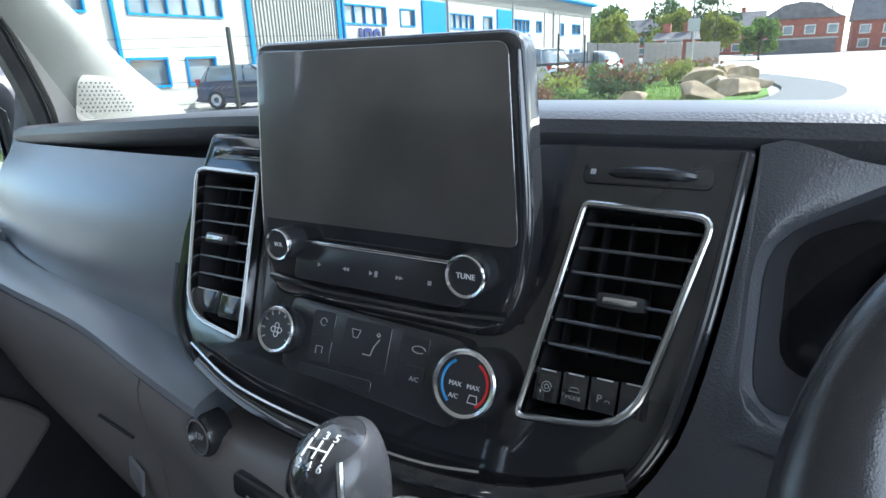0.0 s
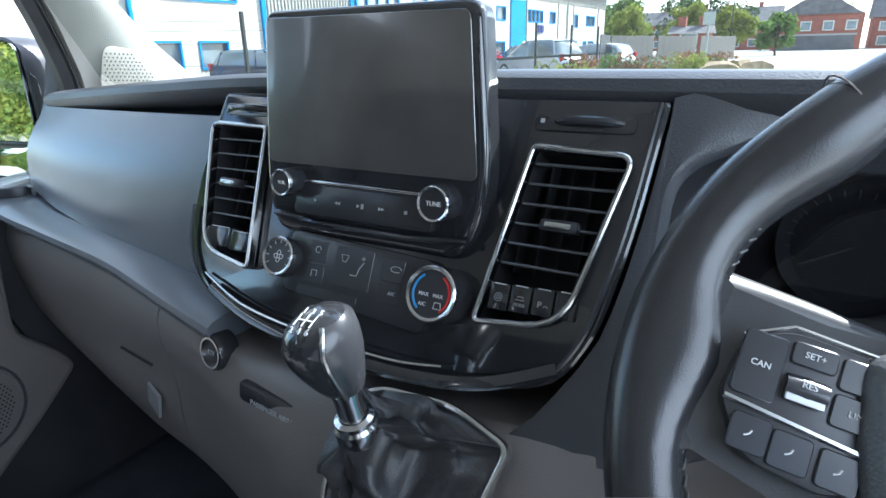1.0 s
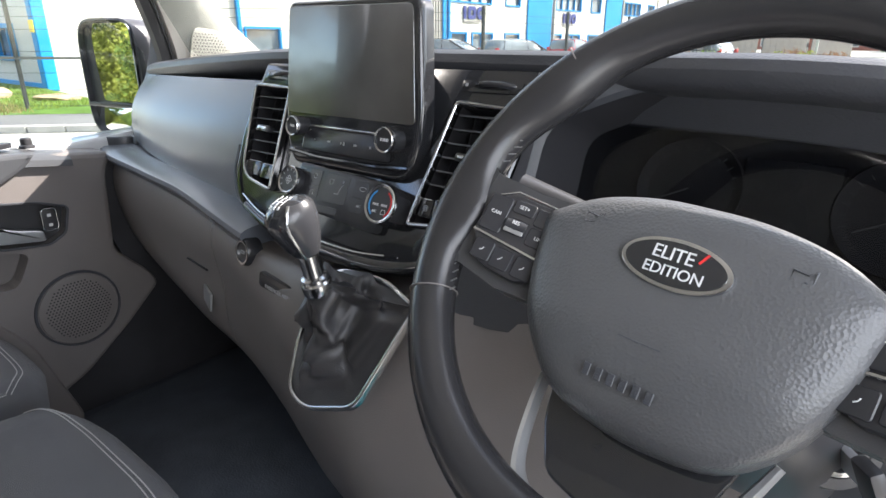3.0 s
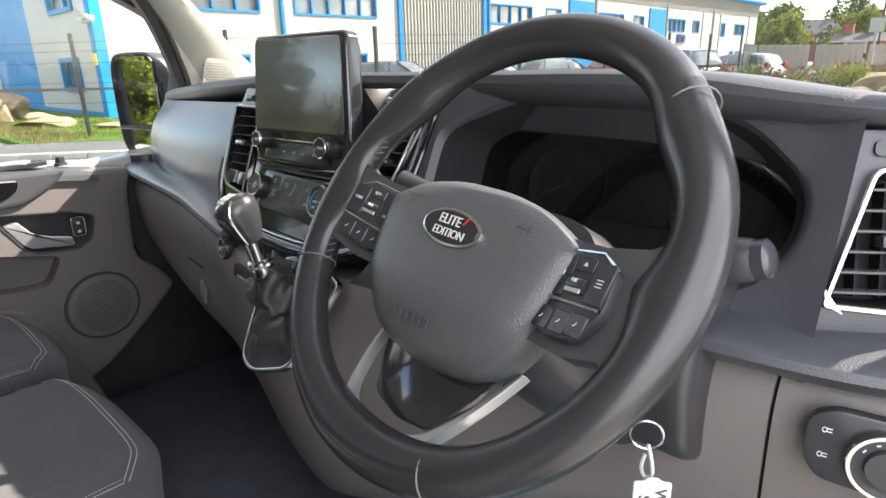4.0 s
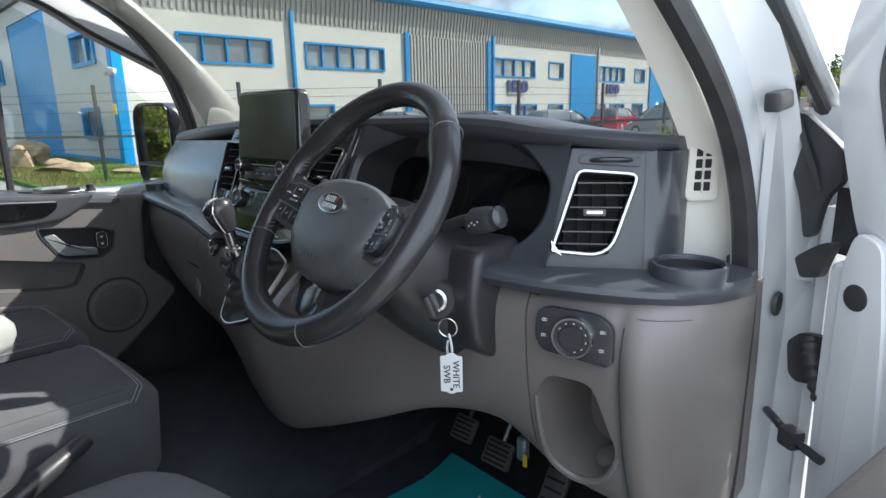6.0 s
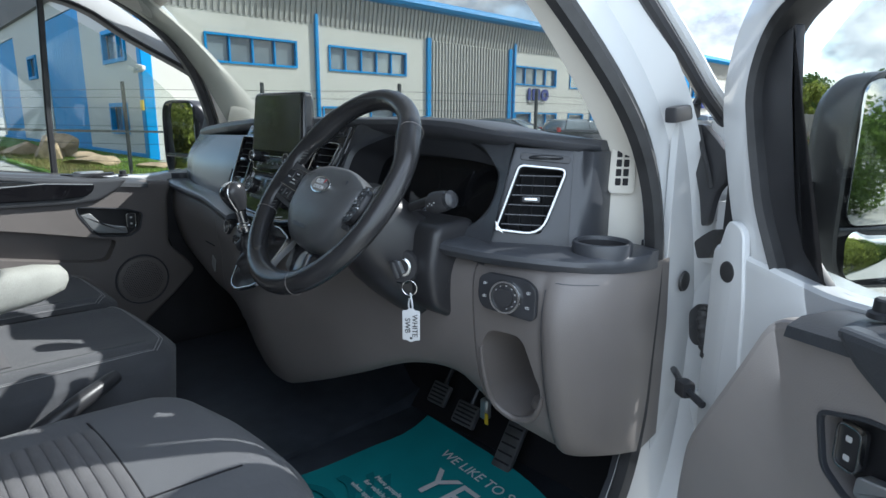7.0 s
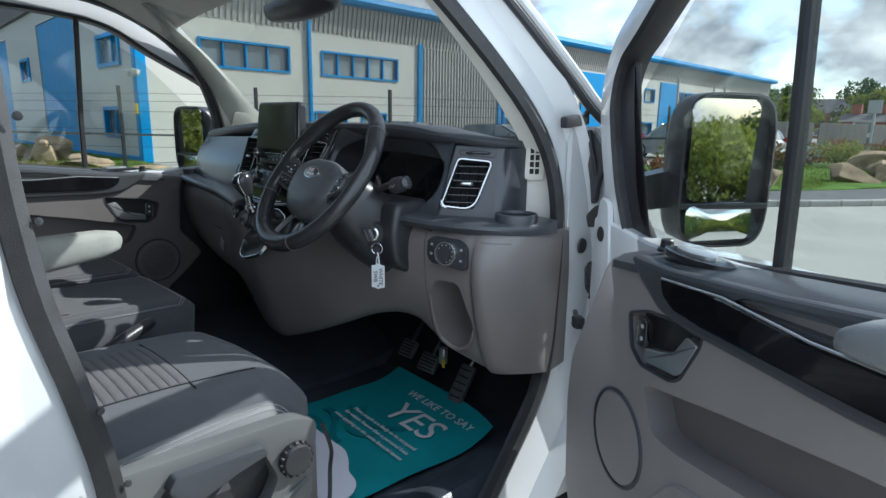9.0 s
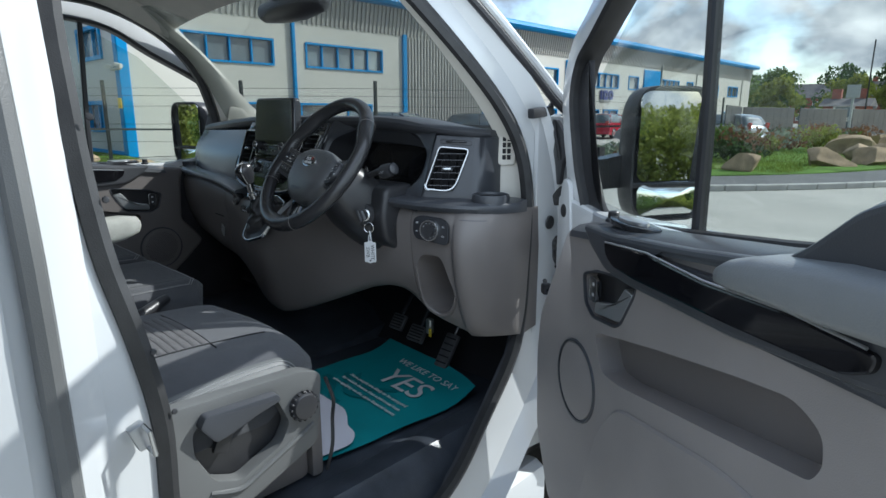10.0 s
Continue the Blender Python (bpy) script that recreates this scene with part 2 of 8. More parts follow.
def rounded(poly, r, n=4):
    """A polygon with its corners rounded; r: one radius or one for each corner."""
    out = []
    k = len(poly)
    for i in range(k):
        p, a, c = Vector(poly[i]), Vector(poly[i - 1]), Vector(poly[(i + 1) % k])
        rad = r[i] if isinstance(r, (list, tuple)) else r
        u, v = (a - p), (c - p)
        t = min(rad, u.length * 0.45, v.length * 0.45)
        s, e = p + u.normalized() * t, p + v.normalized() * t
        for j in range(n + 1):
            f = j / n
            out.append(tuple((1 - f) ** 2 * s + 2 * f * (1 - f) * p + f * f * e))
    return out


def shrink(poly, d):
    """poly moved inwards by d, point by point."""
    k = len(poly)
    area = sum(poly[i - 1][0] * poly[i][1] - poly[i][0] * poly[i - 1][1] for i in range(k))
    s = 1 if area > 0 else -1
    out = []
    for i in range(k):
        a, p, c = Vector(poly[i - 1]), Vector(poly[i]), Vector(poly[(i + 1) % k])
        u, v = (p - a), (c - p)
        u = u.normalized() if u.length > 1e-9 else v.normalized()
        v = v.normalized() if v.length > 1e-9 else u
        nrm = Vector((-(u.y + v.y), u.x + v.x)) * s
        nrm = nrm.normalized() if nrm.length > 1e-9 else Vector((0, 0))
        co = max(0.4, nrm.dot(Vector((-u.y, u.x)) * s))
        out.append(tuple(p + nrm * d / co))
    return out


def soft_plate(poly, depth, m, bevel):
    """A plate of any outline with a rounded front edge."""
    b = bmesh.new()
    rings = [[b.verts.new((x, y, z)) for x, y in shrink(poly, d)] for d, z in ((0.0, 0.0), (0.0, depth - bevel), (0.13 * bevel, depth - 0.5 * bevel), (0.4 * bevel, depth - 0.16 * bevel), (bevel, depth))]
    n = len(poly)
    for a, c in zip(rings, rings[1:]):
        for i in range(n):
            b.faces.new((a[i], a[(i + 1) % n], c[(i + 1) % n], c[i]))
    for r in (rings[0], rings[-1]):
        for t in tessellate_polygon([[v.co for v in r]]):
            b.faces.new([r[i] for i in t])
    bmesh.ops.recalc_face_normals(b, faces=b.faces)
    b.transform(m)
    return b


def facing(outer, inner):
    """Points of the inner outline that lie towards each point of the outer one, seen from its middle."""
    cx, cy = sum(p[0] for p in inner) / len(inner), sum(p[1] for p in inner) / len(inner)
    out = []
    for x, y in outer:
        dx, dy, best = x - cx, y - cy, 0.0
        for (ax, ay), (bx, by) in zip(inner, inner[1:] + inner[:1]):
            ex, ey = bx - ax, by - ay
            den = dx * ey - dy * ex
            if abs(den) > 1e-12:
                k, u = ((ax - cx) * ey - (ay - cy) * ex) / den, ((ax - cx) * dy - (ay - cy) * dx) / den
                if k > 0 and -1e-6 <= u <= 1 + 1e-6:
                    best = max(best, k)
        out.append((cx + dx * best, cy + dy * best))
    return out


def circle(r, n=32, cx=0.0, cy=0.0):
    return [(cx + r * math.cos(2 * math.pi * i / n), cy + r * math.sin(2 * math.pi * i / n)) for i in range(n)]


def lathe(profile, m=Matrix(), n=32, bm=None):
    """profile of (radius, z), turned about z."""
    b = bmesh.new()
    rows = []
    for r, z in profile:
        rows.append([b.verts.new((0, 0, z))] if r < 1e-6 else [b.verts.new((r * math.cos(2 * math.pi * i / n), r * math.sin(2 * math.pi * i / n), z)) for i in range(n)])
    for a, c in zip(rows, rows[1:]):
        for i in range(n):
            j = (i + 1) % n
            q = [a[i % len(a)], a[j % len(a)], c[j % len(c)], c[i % len(c)]]
            q = list(dict.fromkeys(q))
            if len(q) > 2:
                b.faces.new(q)
    bmesh.ops.recalc_face_normals(b, faces=b.faces)
    b.transform(m)
    return join(bm, b)


def smoothline(pts, n=6, closed=False):
    """A rounded line (Catmull-Rom) through pts."""
    p = [Vector(q) for q in pts]
    k = len(p)
    out = []
    for i in range(k if closed else k - 1):
        a, b, c, d = (p[(i - 1) % k], p[i], p[(i + 1) % k], p[(i + 2) % k]) if closed else (p[max(i - 1, 0)], p[i], p[i + 1], p[min(i + 2, k - 1)])
        for j in range(n):
            t = j / n
            out.append(0.5 * ((2 * b) + (c - a) * t + (2 * a - 5 * b + 4 * c - d) * t * t + (3 * b - a - 3 * c + d) * t ** 3))
    if not closed:
        out.append(p[-1])
    return out


def loft(secs, closed=True, cap=True, loop=False, bm=None):
    """A skin over sections of equal count; closed: each section is a ring; loop: the last joins the first."""
    b = bmesh.new()
    rows = [[b.verts.new(p) for p in s] for s in secs]
    k = len(rows[0])
    pairs = list(zip(rows, rows[1:])) + ([(rows[-1], rows[0])] if loop else [])
    for a, c in pairs:
        for i in range(k if closed else k - 1):
            b.faces.new((a[i], a[(i + 1) % k], c[(i + 1) % k], c[i]))
    if cap and closed and not loop:
        b.faces.new(rows[0])
        b.faces.new(rows[-1][::-1])
    bmesh.ops.recalc_face_normals(b, faces=b.faces)
    return join(bm, b)


def tube(pts, r, n=10, loop=False, flat=1.0, bm=None, up=None):
    """A round (or flattened) bar along pts; r: one radius or one for each point."""
    p = [Vector(q) for q in pts]
    k = len(p)
    secs = []
    ref = Vector(up) if up else None
    for i in range(k):
        d = (p[(i + 1) % k] - p[i - 1]) if loop else (p[min(i + 1, k - 1)] - p[max(i - 1, 0)])
        d.normalize()
        if ref is None:
            ref = d.orthogonal()
        side = ref - d * ref.dot(d)
        side = side.normalized() if side.length > 1e-6 else d.orthogonal().normalized()
        if not up:
            ref = side
        bi = d.cross(side)
        rad = r[i] if isinstance(r, (list, tuple)) else r
        secs.append([p[i] + side * math.cos(2 * math.pi * j / n) * rad + bi * math.sin(2 * math.pi * j / n) * rad * flat for j in range(n)])
    return loft(secs, True, True, loop, bm)


def slab(grid, thick, bm=None):
    """A sheet of points (rows of equal count) given thickness along its normals."""
    b = bmesh.new()
    rows = [[b.verts.new(p) for p in r] for r in grid]
    for a, c in zip(rows, rows[1:]):
        for i in range(len(a) - 1):
            b.faces.new((a[i], a[i + 1], c[i + 1], c[i]))
    bmesh.ops.recalc_face_normals(b, faces=b.faces)
    b.normal_update()
    bmesh.ops.solidify(b, geom=b.faces[:] + b.edges[:] + b.verts[:], thickness=thick)
    return join(bm, b)


def basis(o, x, y):
    """A pose with its x axis along x and y axis near y, at o."""
    x = Vector(x).normalized()
    z = x.cross(Vector(y)).normalized()
    y = z.cross(x)
    return Matrix.Translation(o) @ Matrix((x, y, z)).transposed().to_4x4()


def text(words, size, m, material, parent, name="lettering", depth=0.0004, spacing=1.0, align="CENTER", label=""):
    cu = bpy.data.curves.new("t", "FONT")
    cu.body, cu.size, cu.extrude, cu.align_x, cu.align_y, cu.space_character = words, size, depth, align, "CENTER", spacing
    cu.resolution_u = 3
    tmp = bpy.data.objects.new("t", cu)
    me = bpy.data.meshes.new_from_object(tmp)
    bpy.data.objects.remove(tmp)
    b = bmesh.new()
    b.from_mesh(me)
    bpy.data.meshes.remove(me)
    b.transform(m)
    return part(name, b, material, parent, label)


def cut(bm, tool):
    """bm with the solid tool taken out of it."""
    obs = []
    for b in (bm, tool):
        bmesh.ops.recalc_face_normals(b, faces=b.faces)
        me = bpy.data.meshes.new("tmp")
        b.to_mesh(me)
        b.free()
        obs.append(new("tmp", me))
    md = obs[0].modifiers.new("cut", "BOOLEAN")
    md.operation, md.object, md.solver = "DIFFERENCE", obs[1], "EXACT"
    dg = bpy.context.evaluated_depsgraph_get()
    res = bpy.data.meshes.new_from_object(obs[0].evaluated_get(dg))
    out = bmesh.new()
    out.from_mesh(res)
    for o in obs:
        me = o.data
        bpy.data.objects.remove(o)
        bpy.data.meshes.remove(me)
    bpy.data.meshes.remove(res)
    return out


# ---- outdoors ----
CONC = mat("pale concrete yard", (0.37, 0.36, 0.325), 0.85, var=0.12, scale=0.6, bump=0.3, bscale=60, fine=0.35, spec=0.2)
ASPH = mat("grey footpath asphalt", (0.13, 0.13, 0.13), 0.9, var=0.15, scale=1.0, bump=0.4, bscale=120, fine=0.4, spec=0.2)
KERBM = mat("kerb concrete", (0.42, 0.41, 0.38), 0.85, var=0.15, scale=3, bump=0.3, bscale=80, spec=0.2, island=0.06)
TURF = mat("turf", (0.09, 0.165, 0.03), 0.95, var=0.35, scale=1.6, bump=0.8, bscale=40, fine=0.5, spec=0.1)
BLADE = mat("grass blades", (0.165, 0.220, 0.045), 0.9, var=0.4, scale=1.2, spec=0.1, island=0.3)
DRY = mat("dry grass", (0.28, 0.24, 0.10), 0.95, var=0.3, scale=2, spec=0.1, island=0.3)
SAND = mat("sandstone boulder", (0.38, 0.28, 0.18), 0.9, var=0.3, scale=4, bump=0.8, bscale=25, fine=0.3, spec=0.2)
CLADW = mat("white wall cladding", (0.53, 0.515, 0.455), 0.6, var=0.05, scale=0.5, spec=0.3)
CLADG = mat("silver grey ribbed cladding", (0.36, 0.35, 0.315), 0.5, var=0.06, scale=0.4, spec=0.4)
CLADS = mat("pale grey end cladding", (0.46, 0.46, 0.43), 0.6, var=0.05, scale=0.5, spec=0.3)
BLUEP = mat("bright blue metal", (0.004, 0.22, 0.50), 0.55, var=0.08, scale=0.8, spec=0.25)
NAVY = mat("navy sign blue", (0.02, 0.035, 0.18), 0.4, var=0.05)
# pale base: part of the reflected sky is put into the panes' grey
PANE = mat("sky grey window pane", (0.16, 0.19, 0.20), 0.06, var=0.5, scale=0.5, spec=0.9, coat=0.5)
FENCE = mat("dark green fence steel", (0.018, 0.022, 0.02), 0.5, var=0.2)
BRICK = mat("red brick", (0.30, 0.11, 0.075), 0.9, var=0.25, scale=2.5, spec=0.2, fine=0.3, bscale=60)
SLATE = mat("grey roof slate", (0.14, 0.13, 0.13), 0.8, var=0.25, scale=1.5, spec=0.3)
BARK = mat("bark", (0.10, 0.075, 0.05), 0.95, var=0.3, scale=6, bump=0.7, bscale=30, spec=0.1)
LEAFA = mat("mid green leaves", (0.11, 0.17, 0.04), 0.7, var=0.35, scale=0.8, spec=0.25, island=0.45)
LEAFB = mat("yellow green leaves", (0.22, 0.25, 0.05), 0.7, var=0.35, scale=0.8, spec=0.25, island=0.4)
LEAFC = mat("dark green leaves", (0.06, 0.10, 0.035), 0.7, var=0.35, scale=0.8, spec=0.25, island=0.45)
LEAFR = mat("russet leaves", (0.20, 0.105, 0.055), 0.75, var=0.35, scale=2, spec=0.2, island=0.4)
LEAFS = mat("silver green leaves", (0.22, 0.26, 0.20), 0.8, var=0.3, scale=2, spec=0.2, island=0.3)


def translucent(m, share):
    """Lets part of the light through thin leaves."""
    n, l = m.node_tree.nodes, m.node_tree.links
    b = n["Principled BSDF"]
    tr, mx = n.new("ShaderNodeBsdfTranslucent"), n.new("ShaderNodeMixShader")
    l.new(b.inputs["Base Color"].links[0].from_socket, tr.inputs["Color"])
    mx.inputs[0].default_value = share
    l.new(b.outputs[0], mx.inputs[1]), l.new(tr.outputs[0], mx.inputs[2])
    l.new(mx.outputs[0], n["Material Output"].inputs["Surface"])


for lf in (LEAFA, LEAFB, LEAFC, LEAFR, LEAFS, BLADE, DRY):
    translucent(lf, 0.42)
HEADL = mat("lamp lens", (0.75, 0.76, 0.78), 0.12, var=0.05, coat=0.6)
TAILL = mat("red lamp lens", (0.45, 0.02, 0.02), 0.15, var=0.1, coat=0.6)
TYRE = mat("tyre rubber", (0.02, 0.02, 0.02), 0.8, var=0.2)

whole("ground", box(1400, 1400, 0.2, Matrix.Translation((0, 100, -0.12))), CONC, "pale sun-bleached concrete yard and road", "ground", kind="structure")

# the planted bed with its kerb and footpath
BED = [(-60, 2.2), (-13.2, 2.2), (-10.6, 5.2), (-7.2, 8.6), (-4.2, 11.0), (-1.6, 14.6), (-0.2, 19.0), (-0.5, 25.0), (-3.0, 33.0), (-7.0, 41.0), (-12.0, 46.0), (-9.0, 27.0), (-8.4, 20.0), (-8.2, 11.0), (-13.0, 5.0), (-19.0, 5.7), (-60, 5.7)]


def plate(poly, z0, z1, bevel=0.0):
    return prism(poly, z1 - z0, Matrix.Translation((0, 0, z0)), bevel)


whole("turf", plate(BED, -0.02, 0.07, 0.02), TURF, "green mown turf in the planted bed", "grass", kind="structure")
EDGE = smoothline([(-13.2, 2.0, 0), (-10.6, 5.0, 0), (-7.2, 8.4, 0), (-4.2, 10.8, 0), (-1.5, 14.5, 0), (-0.1, 19.0, 0), (-0.3, 25.0, 0), (-2.8, 33.0, 0), (-6.8, 41.0, 0)], 8)


def offset(line, d):
    out = []
    for i, p in enumerate(line):
        t = (line[min(i + 1, len(line) - 1)] - line[max(i - 1, 0)]).normalized()
        out.append(p + Vector((t.y, -t.x, 0)) * d)
    return out


def strip(line, a, b, z0, z1):
    secs = []
    for p, q in zip(offset(line, a), offset(line, b)):
        secs.append([(p.x, p.y, z0), (p.x, p.y, z1), (q.x, q.y, z1), (q.x, q.y, z0)])
    return loft(secs)


whole("footpath", strip(EDGE, 0.02, 1.75, -0.02, 0.075), ASPH, "grey asphalt footpath round the planted bed", "pavement", kind="structure")
kerb = thing("kerb", (-4, 11, 0), "pale concrete kerb along the footpath", "kerb", kind="structure")
line = offset(EDGE, 1.76)
for i in range(1, len(line)):
    p, q = line[i - 1], line[i]
    n = max(1, int((q - p).length / 0.9))
    for k in range(n):
        a, b = p.lerp(q, k / n), p.lerp(q, (k + 1) / n)
        d = b - a
        m = Matrix.Translation(((a + b) / 2).to_3d() + Vector((0, 0, 0.035))) @ Matrix.Rotation(math.atan2(d.y, d.x), 4, "Z")
        part("kerbstone", box(d.length - 0.012, 0.125, 0.12, m, 0.015, 1), KERBM, kerb)


def tufts(name, area, n, h, material, label, seed):
    """Blades scattered over rectangles (x0, y0, x1, y1)."""
    rnd = random.Random(seed)
    b = bmesh.new()
    for _ in range(n):
        x0, y0, x1, y1 = rnd.choice(area)
        x, y, a, hh = rnd.uniform(x0, x1), rnd.uniform(y0, y1), rnd.uniform(0, 6.3), h * rnd.uniform(0.4, 1.3)
        dx, dy, lx, ly = 0.012 * math.cos(a), 0.012 * math.sin(a), rnd.gauss(0, hh * 0.35), rnd.gauss(0, hh * 0.35)
        v = [b.verts.new(c) for c in ((x - dx, y - dy, 0.05), (x + dx, y + dy, 0.05), (x + lx, y + ly, 0.05 + hh))]
        b.faces.new(v)
    whole(name, b, material, label, "grass", kind="stuff")


tufts("grass", [(-18, 3.0, -13, 5.2), (-6.5, 11.5, -3.5, 14), (-5, 14, -1.9, 18), (-5, 18, -0.6, 25), (-30, 2.6, -18, 5.4)], 16000, 0.10, BLADE, "short green grass blades on the turf", 3)
tufts("dry_grass", [(-19, 2.3, -12.6, 3.4), (-30, 2.3, -18, 3.2)], 3500, 0.14, DRY, "dry straw-coloured grass along the verge", 4)


def boulder(x, y, sx, sy, sz, seed, rz=0.0):
    rnd = random.Random(seed)
    b = bmesh.new()
    bmesh.ops.create_icosphere(b, subdivisions=4, radius=1.0)
    cuts = [(Vector((rnd.gauss(0, 1), rnd.gauss(0, 1), rnd.gauss(0, 0.8))).normalized(), rnd.uniform(0.42, 0.72)) for _ in range(10)]
    for v in b.verts:
        for n, d in cuts:
            e = v.co.dot(n) - d
            if e > 0:
                v.co -= n * e * 0.99
        v.co += v.co.normalized() * 0.05 * noise.noise(v.co * 2.3 + Vector((seed, 0, 0)))
    b.transform(pose(x, y, sz * 0.30 + 0.05, 0, 0, rz) @ Matrix.Diagonal((sx / 1.2, sy / 1.2, sz / 1.2, 1)))
    whole("boulder", b, SAND, "rough sandstone boulder lying on the turf", "boulder", group="boulders", smooth=20)


for k, (x, y, sx, sy, sz, rz) in enumerate(((-3.0, 14.2, 0.75, 0.5, 0.42, 20), (-1.9, 17.3, 1.0, 0.65, 0.45, 30), (-1.0, 19.0, 1.3, 0.8, 0.45, 60), (-1.2, 22.5, 1.3, 0.9, 0.5, 0), (-2.2, 24.0, 1.4, 0.9, 0.6, 40),
                                            (-1.3, 25.4, 1.2, 0.8, 0.75, 70), (-2.9, 26.0, 1.3, 0.9, 0.6, 10), (-2.2, 28.0, 1.5, 0.9, 0.7, 80), (-1.7, 20.6, 1.1, 0.7, 0.5, 120), (-18.6, 4.0, 0.9, 0.6, 0.32, 10),
                                            (-17.0, 3.6, 1.0, 0.7, 0.3, 40), (-15.0, 4.6, 0.6, 0.4, 0.22, 60), (-20.5, 3.3, 1.1, 0.8, 0.6, 0), (-21.6, 3.7, 1.3, 0.8, 0.7, 30), (-23.2, 3.0, 1.0, 0.8, 0.5, 80))):
    boulder(x, y, sx, sy, sz, 11 + k, rz)


# ---- the long unit building ----
FX = -19.0
bld = thing("unit_building", (FX - 8, 36, 0), "long white industrial unit building with bright blue trim", "building")
Y0, Y1, XB = 5.8, 66.0, -46.0


WINS = [(7.8, 11.2, 3.22, 4.12, 4), (12.65, 16.55, 3.22, 4.12, 5), (24.0, 27.6, 3.22, 4.12, 4), (29.0, 30.5, 3.22, 4.12, 1), (34.7, 38.1, 3.22, 4.12, 4), (39.6, 41.1, 3.22, 4.12, 1),
        (45.0, 48.3, 3.22, 4.12, 4), (49.9, 51.2, 3.22, 4.12, 1), (56.3, 57.2, 3.0, 4.1, 1), (59.7, 62.4, 3.2, 4.1, 2),
        (8.6, 10.6, 0.85, 1.80, 2), (12.3, 13.8, 0.85, 1.80, 1), (14.6, 15.9, 0.85, 1.80, 1), (24.1, 25.4, 0.3, 1.75, 1), (25.9, 27.8, 0.3, 1.75, 2), (29.0, 30.5, 0.85, 1.75, 1), (34.6, 35.6, 0.3, 1.75, 1),
        (36.2, 38.2, 0.3, 1.75, 2), (39.4, 41.0, 0.85, 1.75, 1), (45.1, 46.2, 0.3, 1.75, 1), (47.0, 49.0, 0.3, 1.75, 2), (49.9, 51.3, 0.85, 1.75, 1), (59.0, 60.0, 0.3, 1.75, 1), (60.6, 62.4, 0.8, 1.75, 1)]
holes = bmesh.new()
for a, c, lo, hi in [w[:4] for w in WINS] + [(17.9, 23.5, -0.2, 4.80)]:
    box(0.6, c - a, hi - lo, Matrix.Translation((FX - 0.12, (a + c) / 2, (lo + hi) / 2)), bm=holes)
part("front_wall", cut(box(0.24, Y1 - Y0 - 0.12, 4.85, Matrix.Translation((FX - 0.12, (Y0 + 0.12 + Y1) / 2, 2.425))), holes), CLADW, bld, "smooth white cladding")
for a, c, lo, hi, npane in WINS:
    w = part("window", box(0.05, c - a - 0.02, hi - lo - 0.02, Matrix.Translation((FX - 0.14, (a + c) / 2, (lo + hi) / 2))), PANE, bld, "dark reflecting window in a blue frame")
    f = prism(rrect(c - a + 0.07, hi - lo + 0.07, 0.01, 1), 0.13, basis((FX - 0.08, (a + c) / 2, (lo + hi) / 2), (0, 1, 0), (0, 0, 1)), hole=rrect(c - a - 0.08, hi - lo - 0.08, 0.008, 1))
    part("window_frame", f, BLUEP, w)
    for k in range(1, npane):
        part("mullion", box(0.10, 0.06, hi - lo - 0.08, Matrix.Translation((FX - 0.06, a + (c - a) * k / npane, (lo + hi) / 2))), BLUEP, w)
# ribbed shutter bay and the ribbed band under the eaves
b = bmesh.new()
for k in range(28):
    box(0.07, 0.13, 4.8, Matrix.Translation((FX + 0.0, 18.0 + 0.2 * k, 2.4)), 0.02, 1, bm=b)
box(0.06, 5.6, 4.85, Matrix.Translation((FX - 0.06, 20.7, 2.42)), bm=b)
part("ribbed_bay", b, CLADG, bld, "ribbed silver-grey cladding")
b = bmesh.new()
for k in range(int((Y1 - Y0) / 0.22)):
    box(0.06, 0.12, 1.15, Matrix.Translation((FX + 0.10, Y0 + 0.2 + 0.22 * k, 5.40)) @ pose(0, 0, 0, 0, 9, 0), bm=b)
box(0.06, Y1 - Y0, 1.2, Matrix.Translation((FX + 0.04, (Y0 + Y1) / 2, 5.4)) @ pose(0, 0, 0, 0, 9, 0), bm=b)
part("eaves_band", b, CLADG, bld, "ribbed grey band under the eaves")
b = loft([[(FX + 0.12, y, 5.95), (FX + 0.62, y, 5.98), (FX + 0.70, y, 6.10), (FX + 0.62, y, 6.28), (FX + 0.2, y, 6.42), (FX - 0.4, y, 6.50), (FX - 0.4, y, 6.0)] for y in (Y0 - 0.35, Y1 + 0.3)])
part("gutter", b, BLUEP, bld, "bright blue eaves gutter")
b = loft([[(FX + 0.3, y, 6.36), ((FX + XB) / 2, y, 9.0), (XB, y, 6.36), (XB, y, 6.2), (FX, y, 6.2)] for y in (Y0 - 0.2, Y1 + 0.2)])
part("roof", b, SLATE, bld, "low grey sheet roof")
for y in (12.05, 23.85, 34.4, 44.8, 54.2):
    part("downpipe", box(0.14, 0.14, 5.2, Matrix.Translation((FX + 0.08, y, 2.6)), 0.03, 2), BLUEP if y < 30 else CLADG, bld)
for y in (17.85, 23.5):
    part("blue_trim", box(0.14, 0.22, 4.9, Matrix.Translation((FX + 0.05, y, 2.45))), BLUEP, bld)
for a, c in ((31.3, 34.1), (41.9, 44.6)):
    part("blue_panel", box(0.12, c - a, 4.7, Matrix.Translation((FX + 0.03, (a + c) / 2, 2.35)), 0.02, 1), BLUEP, bld, "tall bright blue panel")
for y in (51.9, 55.9, 63.5):
    part("joint_strip", box(0.10, 0.12, 4.85, Matrix.Translation((FX + 0.03, y, 2.42))), CLADG, bld)
